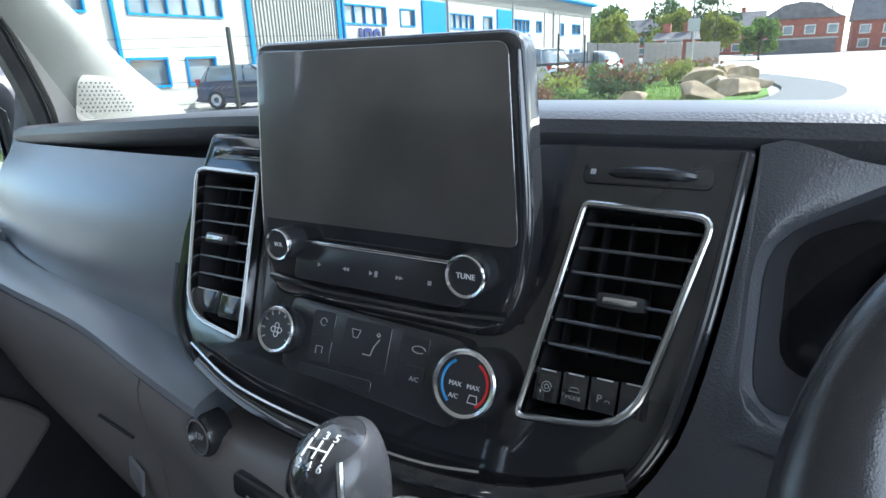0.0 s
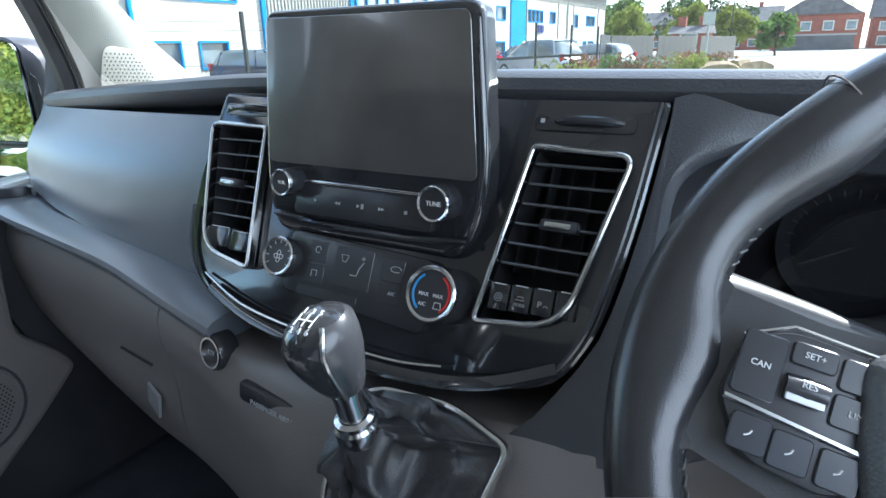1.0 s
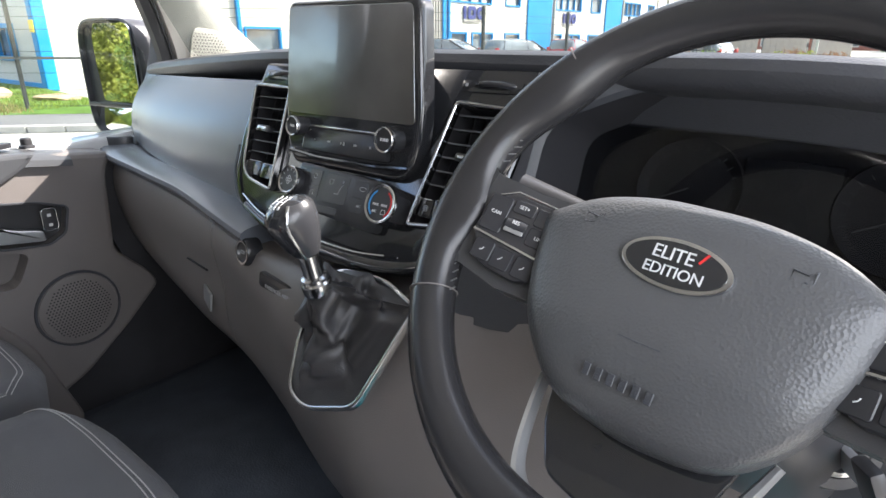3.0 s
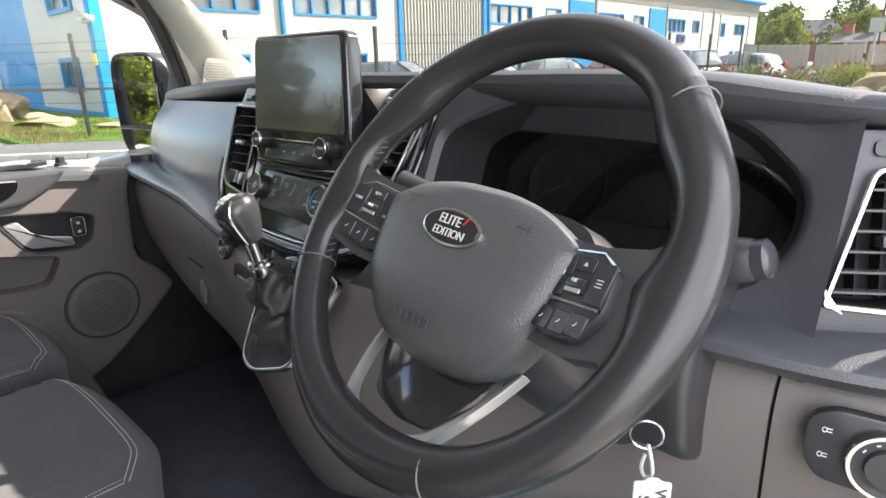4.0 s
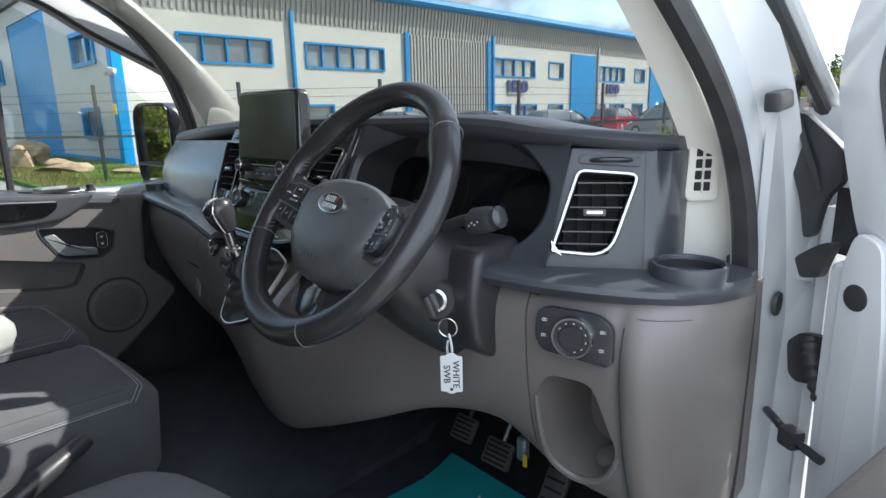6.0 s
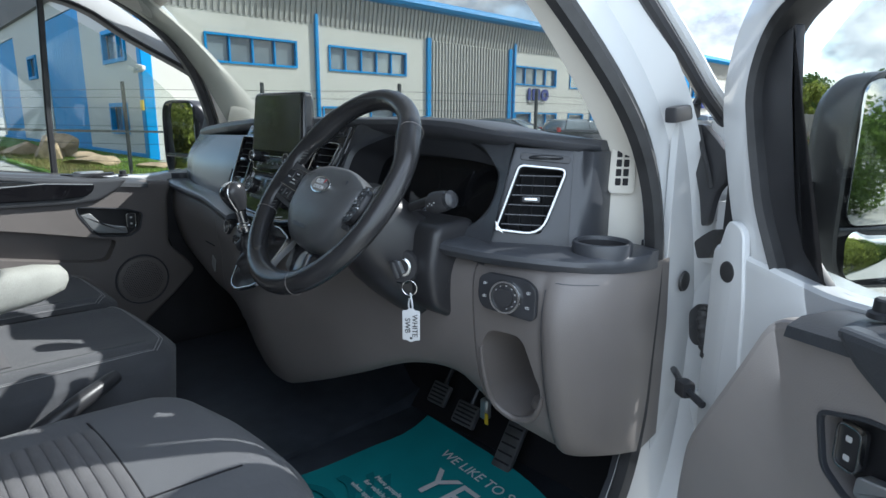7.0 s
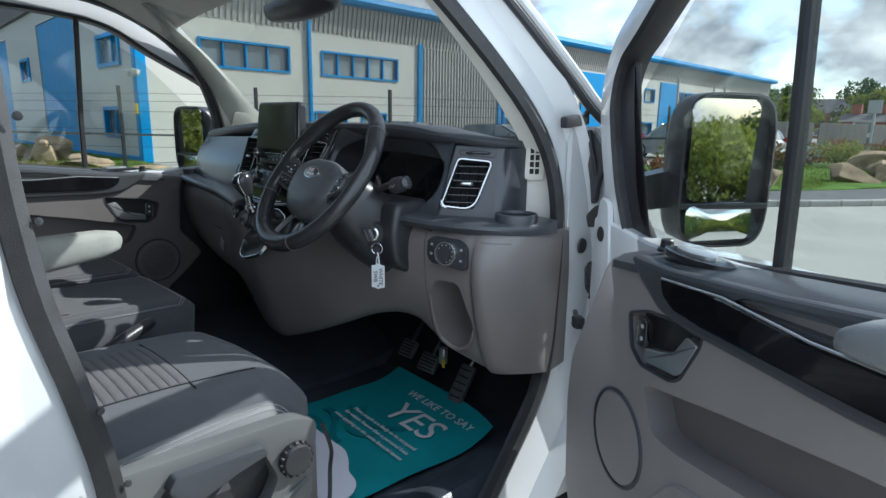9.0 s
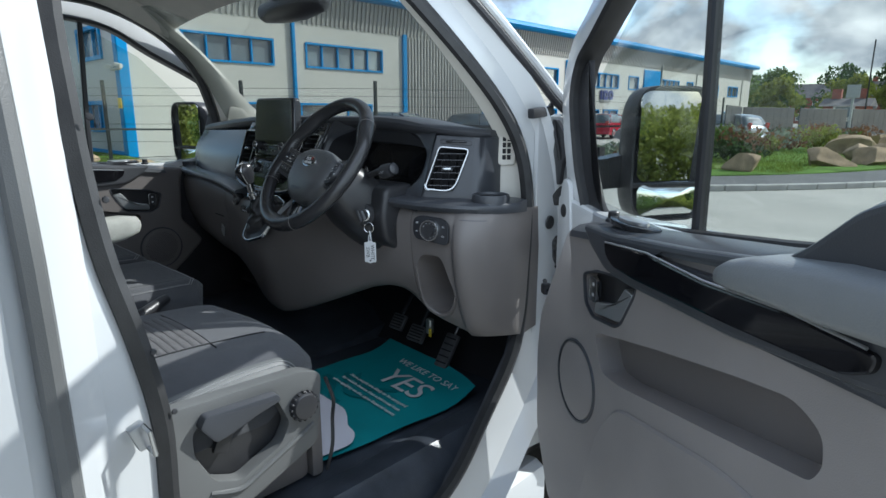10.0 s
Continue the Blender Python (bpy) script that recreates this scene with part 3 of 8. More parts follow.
for y, k in ((25.9, 1.0), (36.4, 0.95), (47.6, 0.9)):
    g = part("sign", box(0.05, 0.22 * k, 0.62, Matrix.Translation((FX + 0.06, y - 0.70 * k, 2.74)), 0.01, 1), NAVY, bld, "navy company sign shapes")
    for dy, r in ((-0.10, 0.10), (0.68, 0.28)):
        part("sign_shape", prism(rrect(0.66 * k, 0.62, r, 4), 0.05, basis((FX + 0.04, y + dy * k, 2.74), (0, 1, 0), (0, 0, 1)), hole=rrect(0.26 * k, 0.24, r * 0.35, 4)), NAVY, g)
    part("sign_bar", box(0.03, 1.5 * k, 0.09, Matrix.Translation((FX + 0.05, y, 2.33))), CLADG, g)
# end wall, in shade, with doors and windows
EWIN = [(-22.9, -20.6, 3.25, 4.2), (-22.7, -21.0, 0.85, 1.75), (-36.0, -34.2, 3.25, 4.2)]
EDOOR = [(-32.1, -25.9, 0, 5.55), (-45.6, -39.4, 0, 5.55)]
holes = bmesh.new()
for a, c, lo, hi in [*EWIN, *EDOOR]:
    box(c - a, 0.6, hi - lo + (0.4 if lo == 0 else 0), Matrix.Translation(((a + c) / 2, Y0 + 0.12, (lo + hi) / 2 - (0.2 if lo == 0 else 0))), bm=holes)
b = prism([(XB, 0), (FX - 0.02, 0), (FX - 0.02, 6.0), ((FX + XB) / 2, 8.8), (XB, 6.0)], 0.24, basis((0, Y0 + 0.24, 0), (1, 0, 0), (0, 0, 1)))
part("end_wall", cut(b, holes), CLADS, bld, "pale grey cladding")
for a, c, lo, hi in EWIN:
    w = part("window", box(c - a - 0.02, 0.05, hi - lo - 0.02, Matrix.Translation(((a + c) / 2, Y0 + 0.14, (lo + hi) / 2))), PANE, bld, "dark reflecting window in a blue frame")
    part("window_frame", prism(rrect(c - a + 0.16, hi - lo + 0.16, 0.01, 1), 0.16, basis(((a + c) / 2, Y0 + 0.08, (lo + hi) / 2), (1, 0, 0), (0, 0, 1)), hole=rrect(c - a - 0.1, hi - lo - 0.1, 0.008, 1)), BLUEP, w)
    part("mullion", box(0.06, 0.10, hi - lo - 0.08, Matrix.Translation((a + (c - a) * 0.6, Y0 + 0.06, (lo + hi) / 2))), BLUEP, w)
for a, c, lo, hi in EDOOR:
    d = bmesh.new()
    for k in range(6):
        box((c - a) / 6 - 0.012, 0.10, hi - 0.02, Matrix.Translation((a + (c - a) * (k + 0.5) / 6, Y0 + 0.10, hi / 2)), 0.008, 1, bm=d)
    part("shutter_door", d, BLUEP, bld, "tall bright blue sectional door")
part("corner_post", box(0.34, 0.34, 5.0, Matrix.Translation((FX - 0.05, Y0 + 0.05, 2.5)), 0.03, 1), BLUEP, bld, "bright blue corner trim")
part("plinth_strip", box(26.5, 0.1, 0.18, Matrix.Translation((FX - 13.6, Y0 - 0.02, 0.09))), BLUEP, bld)
part("warning_plate", box(0.28, 0.03, 0.32, Matrix.Translation((FX + 0.0, Y0 - 0.15, 1.72)), 0.01, 1), YELLOW, bld, "small yellow warning plate")
cm = part("camera_bracket", box(0.9, 0.08, 0.08, Matrix.Translation((FX + 0.1, Y0 - 0.2, 2.75)), 0.02, 1), CLADG, bld, "grey camera bracket")
for dx in (-0.35, 0.4):
    part("camera_housing", box(0.3, 0.13, 0.13, Matrix.Translation((FX + 0.1 + dx, Y0 - 0.25, 2.84)) @ pose(0, 0, 0, 0, 12, 20), 0.03, 2), CLADW, cm)

# ---- mesh fence ----
FL = [(-21.0, 0.6), (-17.2, 1.5), (-13.4, 3.5), (-11.2, 5.7), (-9.1, 7.9), (-7.9, 11.3), (-7.8, 15.2), (-7.7, 19.2), (-7.6, 22.5), (-7.5, 25.6)]
fen = thing("mesh_fence", (-8, 12, 0), "dark green steel mesh fence on square posts", "fence")
for x, y in FL:
    part("post", box(0.07, 0.07, 2.12, Matrix.Translation((x, y, 1.06)), 0.008, 1), FENCE, fen)
for (x, y), (u, v) in zip(FL, FL[1:]):
    d = Vector((u - x, v - y, 0))
    m = basis((x, y, 0), d, (0, 0, 1))
    w = bmesh.new()
    n = int(d.length / 0.11)
    for k in range(n + 1):
        box(0.006, 0.006, 1.9, m @ Matrix.Translation((d.length * k / n, 1.03, 0)), bm=w)
    for z in (0.12, 0.35, 0.75, 1.15, 1.55, 1.78, 1.95):
        box(d.length, 0.008, 0.012, m @ Matrix.Translation((d.length / 2, z, 0)), bm=w)
    part("mesh_panel", w, FENCE, fen)
fen2 = thing("panel_fence", (-4, 40, 0), "black boarded fence behind the shrubs", "fence")
P2 = [(-7.5, 26.0), (-9.0, 33.0), (-8.0, 40.0), (-6.5, 47.0), (-5.0, 55.0)]
for (x, y), (u, v) in zip(P2, P2[1:]):
    d = Vector((u - x, v - y, 0))
    m = basis((x, y, 0), d, (0, 0, 1))
    for k in range(int(d.length / 0.9)):
        part("board", box(0.88, 1.75, 0.04, m @ Matrix.Translation((0.45 + 0.9 * k, 0.95, 0)), 0.006, 1), BLACK, fen2)
sign = thing("site_sign", (-4.2, 33, 0), "small white sign on a pale post", "sign")
part("sign_post", box(0.10, 0.10, 2.7, Matrix.Translation((-4.2, 33, 1.35)), 0.01, 1), CLADS, sign)
part("sign_board", box(0.55, 0.05, 0.6, Matrix.Translation((-4.2, 32.92, 2.5)), 0.01, 1), CLADS, sign)


# ---- parked cars ----
def car(x, y, rz, paint, label, L=4.3, H=1.5, W=1.78, van_like=0.0):
    """A parked hatchback; local x ahead."""
    m = pose(x, y, 0, 0, 0, rz)
    root = thing("car", (x, y, 0), label, "car", group="parked cars")
    base = smoothline([(-L / 2, 0, 0.45), (-L / 2 + 0.02, 0, 0.80), (-L * 0.44, 0, 0.98), (-L * 0.30, 0, 1.0), (0.0, 0, 0.98), (L * 0.20, 0, 0.96), (L * 0.36, 0, 0.86), (L * 0.47, 0, 0.70), (L / 2, 0, 0.50), (L / 2 - 0.02, 0, 0.26), (0, 0, 0.20), (-L / 2 + 0.03, 0, 0.26)], 4, True)
    secs = [[m @ Vector((p.x * (1 - 0.05 * abs(f) ** 4), f * W / 2, p.z - 0.05 * abs(f) ** 3 * (p.z > 0.6))) for p in base] for f in (-1, -0.96, -0.8, -0.4, 0, 0.4, 0.8, 0.96, 1)]
    part("body", loft(secs), paint, root, "glossy painted body", 50)
    roofl = [(-L * 0.47, 0.94), (-L * 0.42, 1.28), (-L * 0.34, H - 0.03), (-L * 0.15, H), (L * 0.02, H - 0.03), (L * 0.12, H - 0.17), (L * 0.27, 0.93)]
    cab = smoothline([(a, 0, b) for a, b in roofl], 4)
    secs = []
    for f, w in ((-1, 0.0), (-0.93, 0.5), (-0.80, 0.92), (-0.4, 1.0), (0, 1.0), (0.4, 1.0), (0.80, 0.92), (0.93, 0.5), (1, 0.0)):
        secs.append([m @ Vector((p.x * (0.96 + 0.04 * w), f * W * 0.455, 0.93 + (p.z - 0.93) * (0.0 if w == 0 else w ** 0.5))) for p in cab])
    part("cabin_glass", loft(secs, closed=False, cap=False), PANE, root, "dark car windows", 50)
    part("roof_panel", slab([[m @ Vector((a, f * W * 0.36, b + 0.012 - 0.02 * abs(f) ** 2)) for f in (-1, -0.6, 0, 0.6, 1)] for a, b in ((-L * 0.37, H - 0.06), (-L * 0.28, H - 0.01), (-L * 0.15, H), (0, H - 0.02), (L * 0.055, H - 0.07))], 0.02), paint, root)
    for s in (-1, 1):
        for a0, b0, a1, b1 in ((L * 0.27, 0.93, L * 0.055, H - 0.08), (-L * 0.02, 0.95, -L * 0.03, H - 0.05), (-L * 0.40, 0.95, -L * 0.36, H - 0.08)):
            part("pillar", tube([m @ Vector((a0, s * W * 0.455, b0)), m @ Vector((a1, s * W * 0.385, b1))], 0.035, 6), paint, root)
        for wx in (L * 0.30, -L * 0.30):
            wh = part("wheel", lathe([(0.20, -0.09), (0.30, -0.10), (0.325, -0.06), (0.325, 0.06), (0.30, 0.10), (0.20, 0.09)], m @ pose(wx, s * (W / 2 - 0.08), 0.325, 90, 0, 0), 24), TYRE, root, "black tyre")
            part("rim", lathe([(0.205, -0.085), (0.19, -0.1), (0.05, -0.07), (0.0, -0.07), (0.0, 0.07), (0.05, 0.07), (0.19, 0.1), (0.205, 0.085)], m @ pose(wx, s * (W / 2 - 0.08), 0.325, 90, 0, 0), 20), SILVER, wh)
        part("headlight", box(0.20, 0.34, 0.14, m @ pose(L * 0.455, s * W * 0.34, 0.70, 0, 20, s * 25), 0.04, 2), HEADL, root)
        part("tail_light", box(0.12, 0.20, 0.34, m @ pose(-L * 0.475, s * W * 0.40, 0.88, 0, -8, 0), 0.03, 2), TAILL, root, "red tail light")
        part("wing_mirror", box(0.10, 0.18, 0.12, m @ pose(L * 0.17, s * (W / 2 + 0.06), 0.98), 0.03, 2), paint, root)
    return root


PSIL = mat("silver car paint", (0.52, 0.53, 0.55), 0.25, metal=0.5, var=0.03, coat=0.6)
PRED = mat("red car paint", (0.42, 0.012, 0.03), 0.25, var=0.04, coat=0.7)
PBLU = mat("teal blue car paint", (0.03, 0.14, 0.24), 0.25, metal=0.3, var=0.04, coat=0.7)
PNAV = mat("navy car paint", (0.010, 0.016, 0.06), 0.2, metal=0.3, var=0.04, coat=0.8)
PGRY = mat("dark grey car paint", (0.05, 0.052, 0.056), 0.25, metal=0.4, var=0.04, coat=0.7)
car(-10.4, 26.2, 155, PSIL, "silver people carrier parked behind the fence", 4.6, 1.66)
car(-9.2, 30.4, 165, PSIL, "silver hatchback parked behind the fence", 4.2, 1.45)
car(-17.0, 33.4, 95, PRED, "small red hatchback parked by the units", 3.9, 1.5)
car(-16.0, 37.3, 155, PBLU, "teal blue hatchback parked by the units", 3.9, 1.5)
car(-16.4, 15.4, 20, PNAV, "dark navy hatchback parked behind the fence", 3.9, 1.5)
car(-16.2, 20.6, 15, PGRY, "dark grey hatchback parked behind the fence", 4.2, 1.46)
car(-15.9, 25.6, 75, PGRY, "dark grey hatchback parked by the units", 4.2, 1.46)


# ---- trees and shrubs ----
def leaves(b, rnd, c, r, n, size, flat=1.0):
    for _ in range(n):
        d = Vector((rnd.gauss(0, 1), rnd.gauss(0, 1), rnd.gauss(0, 1)))
        d = d.normalized() * r * rnd.uniform(0.55, 1.05)
        p = Vector(c) + Vector((d.x, d.y, d.z * flat))
        s = size * rnd.uniform(0.5, 1.3)
        u = Vector((rnd.gauss(0, 1), rnd.gauss(0, 1), rnd.gauss(0, 0.6))).normalized()
        v = u.orthogonal().normalized()
        v = (Matrix.Rotation(rnd.uniform(0, 6.28), 3, u) @ v)
        w = u.cross(v)
        b.faces.new([b.verts.new(p + v * s), b.verts.new(p + w * s * 0.55), b.verts.new(p - v * s), b.verts.new(p - w * s * 0.55)])


def tree(x, y, h, r, material, label, seed, clumps=26, per=90, size=0.16, trunk=True):
    rnd = random.Random(seed)
    root = thing("tree", (x, y, 0), label, "tree", group="trees")
    tb = bmesh.new()
    tube(smoothline([(x, y, -0.1), (x + rnd.gauss(0, 0.1), y + rnd.gauss(0, 0.1), h * 0.25), (x + rnd.gauss(0, 0.2), y + rnd.gauss(0, 0.2), h * 0.6), (x, y, h * 0.85)], 4), [0.03 * h * (1 - 0.07 * k) for k in range(13)], 8, bm=tb)
    cents = []
    for k in range(clumps):
        a, f = rnd.uniform(0, 6.28), rnd.uniform(0.0, 1.0)
        z = h * (0.28 + 0.66 * f)
        rr = r * (math.sin(math.pi * (0.18 + 0.74 * f)) ** 0.7) * rnd.uniform(0.35, 0.9)
        cents.append((x + rr * math.cos(a), y + rr * math.sin(a), z))
    for c in cents[:9]:
        tube([(x, y, max(0.2 * h, c[2] - 0.2 * h)), ((x + c[0]) / 2, (y + c[1]) / 2, c[2] - 0.08 * h), c], [0.014 * h, 0.009 * h, 0.004 * h], 6, bm=tb)
    part("trunk", tb, BARK, root)
    lb = bmesh.new()
    for c in cents:
        leaves(lb, rnd, c, r * rnd.uniform(0.22, 0.42), per, size, 0.8)
    tagged(part("crown", lb, material, root, "", 180), kind="stuff")


def shrub(x, y, r, h, material, label, seed, n=420, size=0.07, name="shrub"):
    rnd = random.Random(seed)
    b = bmesh.new()
    for k in range(7):
        a = rnd.uniform(0, 6.28)
        d = rnd.uniform(0, r * 0.6)
        leaves(b, rnd, (x + d * math.cos(a), y + d * math.sin(a), h * rnd.uniform(0.35, 0.7)), r * rnd.uniform(0.35, 0.6), n // 7, size, h / r * 0.55)
    for k in range(9):
        a, l = rnd.uniform(0, 6.28), rnd.uniform(0.5, 1.0)
        tube([(x, y, 0.0), (x + 0.5 * r * l * math.cos(a), y + 0.5 * r * l * math.sin(a), h * 0.6 * l), (x + 0.9 * r * l * math.cos(a), y + 0.9 * r * l * math.sin(a), h * l)], [0.02, 0.014, 0.006], 5, bm=b)
    whole(name, b, material, label, "shrub", group="shrubs", smooth=180)


rs = random.Random(17)
for k in range(30):
    f = k / 29
    x, y = -5.6 + rs.uniform(-1.4, 1.6) + 1.2 * f, 13.6 + 21 * f + rs.uniform(-0.6, 0.6)
    mt_ = (LEAFR, LEAFA, LEAFS, LEAFB, LEAFR, LEAFC)[k % 6]
    lab = {"russet leaves": "russet-leaved shrub in the bed", "mid green leaves": "green leafy shrub in the bed", "silver green leaves": "silvery low shrub in the bed", "yellow green leaves": "yellow-green shrub in the bed", "dark green leaves": "dark green shrub in the bed"}[mt_.name]
    shrub(x, y, rs.uniform(0.6, 1.1), rs.uniform(0.55, 1.25), mt_, lab, 200 + k)
for k, (x, y, h, r, mt_) in enumerate(((-16, 92, 11, 4.5, LEAFC), (-22, 86, 10, 4.2, LEAFA), (-10.5, 96, 12, 4.0, LEAFC), (-13, 80, 8, 3.2, LEAFB), (-27, 95, 10, 4.5, LEAFC), (-7.5, 74, 7, 3.0, LEAFB), (-2.8, 72, 5.5, 2.4, LEAFA), (-19, 75, 7.5, 3.2, LEAFB),
                                       (-31, 110, 11, 5, LEAFC), (16, 70, 5, 3, LEAFA), (20, 60, 6, 3.2, LEAFC), (-24, 78, 8.5, 3.4, LEAFA), (2, 130, 11, 5, LEAFC), (-36, 84, 9, 4, LEAFA))):
    tree(x, y, h * 0.72, r * 0.85, mt_, {"dark green leaves": "tall dark green tree in the distance", "mid green leaves": "mid green tree in the distance", "yellow green leaves": "yellow-green tree in the distance"}[mt_.name], 300 + k, 24, 85, 0.26)
# hedge and trees behind the van, seen in the mirrors and the screen
for k in range(13):
    x = -13.5 + 2.3 * k + rs.uniform(-0.6, 0.6)
    tree(x, -9.0 + rs.uniform(-1.3, 1.3) - (4.0 if -3.2 < x < 3.2 else 0), rs.uniform(2.0, 2.9), rs.uniform(1.3, 1.9), (LEAFA, LEAFB, LEAFC)[k % 3], "bushy green tree behind the van", 400 + k, 26, 420, 0.046)
for k in range(7):
    tree(-10.5 - 1.0 * k + rs.uniform(-0.4, 0.4), -5.2 - 0.55 * k + rs.uniform(-0.4, 0.4), rs.uniform(5.0, 7.0), rs.uniform(1.4, 1.8), (LEAFA, LEAFB, LEAFA)[k % 3], "tall green tree beside the yard", 470 + k, 30, 170, 0.10)


def hedge(x, y, r, h, material, label, seed, clumps=64, per=210, size=0.040):
    """A dense shrub, leafy from the ground to an uneven top."""
    rnd = random.Random(seed)
    b = bmesh.new()
    for k in range(clumps):
        a, f = rnd.uniform(0, 6.28), rnd.uniform(0.03, 0.92)
        d = r * rnd.uniform(0.25, 1.0) * (1 - 0.5 * f ** 3)
        leaves(b, rnd, (x + d * math.cos(a), y + d * math.sin(a), h * f), r * rnd.uniform(0.20, 0.36), per, size)
    for k in range(7):
        a, l = rnd.uniform(0, 6.28), rnd.uniform(0.5, 0.9)
        tube([(x, y, 0.0), (x + 0.3 * r * l * math.cos(a), y + 0.3 * r * l * math.sin(a), h * 0.6 * l), (x + 0.5 * r * l * math.cos(a), y + 0.5 * r * l * math.sin(a), h * l)], [0.03, 0.018, 0.006], 5, bm=b)
    whole("hedge_shrub", b, material, label, "shrub", group="shrubs", smooth=180)


# tall hedge shrubs beside and behind the yard
for k in range(8):
    hedge(9.6 + rs.uniform(-0.5, 0.5), -6.5 + 1.5 * k, rs.uniform(1.1, 1.4), rs.uniform(1.05, 1.45), (LEAFB, LEAFA, LEAFA)[k % 3], "bushy yellow-green hedge shrub beside the yard", 600 + k)
for k in range(13):
    hedge(-17.9 + 1.35 * k + rs.uniform(-0.3, 0.3), -7.6 + rs.uniform(-0.7, 0.7), rs.uniform(1.1, 1.4), rs.uniform(1.3, 1.9), (LEAFB, LEAFA, LEAFB)[k % 3], "bushy yellow-green hedge shrub behind the yard", 620 + k)


for k in range(11):
    hedge(21 + rs.uniform(-1, 1), -16 + 2.9 * k, rs.uniform(1.4, 1.9), rs.uniform(1.0, 1.4), (LEAFA, LEAFB, LEAFC)[k % 3], "bushy green hedge shrub beyond the yard", 450 + k, 40, 130, 0.07)


# ---- brick houses in the distance ----
def house(x, y, w, d, h, rh, label, nwin, rz=0.0, gable=False, garage=False):
    m = pose(x, y, 0, 0, 0, rz)
    root = thing("house", (x, y, 0), label, "house", group="houses")
    part("wall", box(w, d, h, m @ Matrix.Translation((0, 0, h / 2))), BRICK, root, "red brick walls")
    if gable:
        prof = [(-w / 2, h), (-w * 0.42, h + 0.4), (-w * 0.2, h + rh * 0.85), (0, h + rh), (w * 0.2, h + rh * 0.85), (w * 0.42, h + 0.4), (w / 2, h)]
        part("roof", loft([[m @ Vector((a, yy, b)) for a, b in prof] for yy in (-d / 2 - 0.3, d / 2)]), SLATE, root, "curved grey roof")
    else:
        part("roof", loft([[m @ Vector((xx, a, b)) for a, b in ((-d / 2 - 0.4, h - 0.1), (0, h + rh), (d / 2 + 0.4, h - 0.1))] for xx in (-w / 2 - 0.3, w / 2 + 0.3)]), SLATE, root, "grey slate roof")
        for cx in (-w * 0.3, w * 0.28):
            part("chimney", box(0.7, 0.6, 1.6, m @ Matrix.Translation((cx, 0.2, h + rh))), BRICK, root)
    for k in range(nwin):
        for zz in ((h * 0.68,) if garage else (h * 0.25, h * 0.70)):
            xx = -w / 2 + w * (k + 0.5) / nwin
            wd = part("window", box(w / nwin * 0.42, 0.1, 1.2, m @ Matrix.Translation((xx, -d / 2 - 0.02, zz))), PANE, root)
            part("window_frame", prism(rrect(w / nwin * 0.42 + 0.25, 1.4, 0.01, 1), 0.1, m @ basis((xx, -d / 2 - 0.04, zz), (1, 0, 0), (0, 0, 1)), hole=rrect(w / nwin * 0.42 - 0.1, 1.05, 0.01, 1)), CLADW, wd)
    if garage:
        part("garage_front", box(w * 0.86, 0.2, h * 0.40, m @ Matrix.Translation((0, -d / 2 - 0.06, h * 0.20))), SLATE, root, "wide dark ground-floor front")
        part("fascia", box(w * 0.9, 0.3, 0.25, m @ Matrix.Translation((0, -d / 2 - 0.1, h * 0.43))), CLADG, root)
    return root


house(0.6, 113, 11.5, 9, 5.0, 2.4, "red brick building with a curved grey roof", 4, 0, True, True)
house(-13, 128, 16, 8, 4.8, 2.6, "terrace of red brick houses with slate roofs", 6)
house(-30, 132, 15, 8, 4.8, 2.6, "terrace of red brick houses with slate roofs", 6)
house(12.5, 120, 9, 8, 4.6, 4.2, "tall red brick building with pale roof", 3, 0)
house(-9.5, 62, 3.2, 3.0, 2.3, 0.6, "small brick hut by the fence", 1, 0)
for x, y in ((-7.9, 60), (-6.6, 66)):
    pl = thing("lamp_mast", (x, y, 0), "thin grey lamp mast", "mast")
    part("mast", tube([(x, y, 0), (x, y, 7.5)], 0.06, 6), FENCE, pl)


# ---- the van's shell ----
FLOOR = 0.555
van = thing("van_body", (0, -0.4, 0), "white panel van body seen through its open door", "van", kind="structure")


# floor, firewall, bulkhead, roof
part("cab_floor", box(1.65, 1.85, 0.05, Matrix.Translation((-0.045, -0.30, FLOOR - 0.03)), 0.01, 1), FLOORM, van, "dark ribbed rubber floor")
part("underbody", box(1.60, 2.6, 0.12, Matrix.Translation((0, -0.2, FLOOR - 0.13))), BLACK, van)
part("firewall", slab([[(-0.86 + 1.72 * i / 8, y, z) for i in range(9)] for y, z in ((0.24, FLOOR - 0.02), (0.34, 0.66), (0.44, 0.82), (0.46, 1.26))], 0.03), VOID, van, "black carpeted firewall")
part("bulkhead", box(1.74, 0.04, 1.40, Matrix.Translation((0, -1.26, FLOOR + 0.70)), 0.01, 1), HEADLINE, van, "pale load bulkhead")
roof = [[(-0.80 + 1.6 * i / 12, y, z - 0.05 * abs(-1 + 2 * i / 12) ** 2.5) for i in range(13)] for y, z in ((-0.06, 1.735), (-0.22, 1.80), (-0.6, 1.84), (-1.27, 1.85))]
part("headlining", slab(roof, 0.02), HEADLINE, van, "pale fabric headlining")
part("roof_skin", slab([[(x, y, z + 0.05) for x, y, z in r] for r in roof], 0.015), WHITE, van)
part("step_cover", loft([[(0.70, y, FLOOR - 0.01), (0.72, y, FLOOR - 0.001), (0.775, y, FLOOR - 0.002), (0.800, y, FLOOR - 0.022), (0.826, y, 0.462), (0.838, y, 0.438), (0.838, y, 0.40), (0.70, y, 0.40)] for y in (-1.0, -0.6, -0.2, 0.16)]), FLOORM, van, "black moulded step cover")
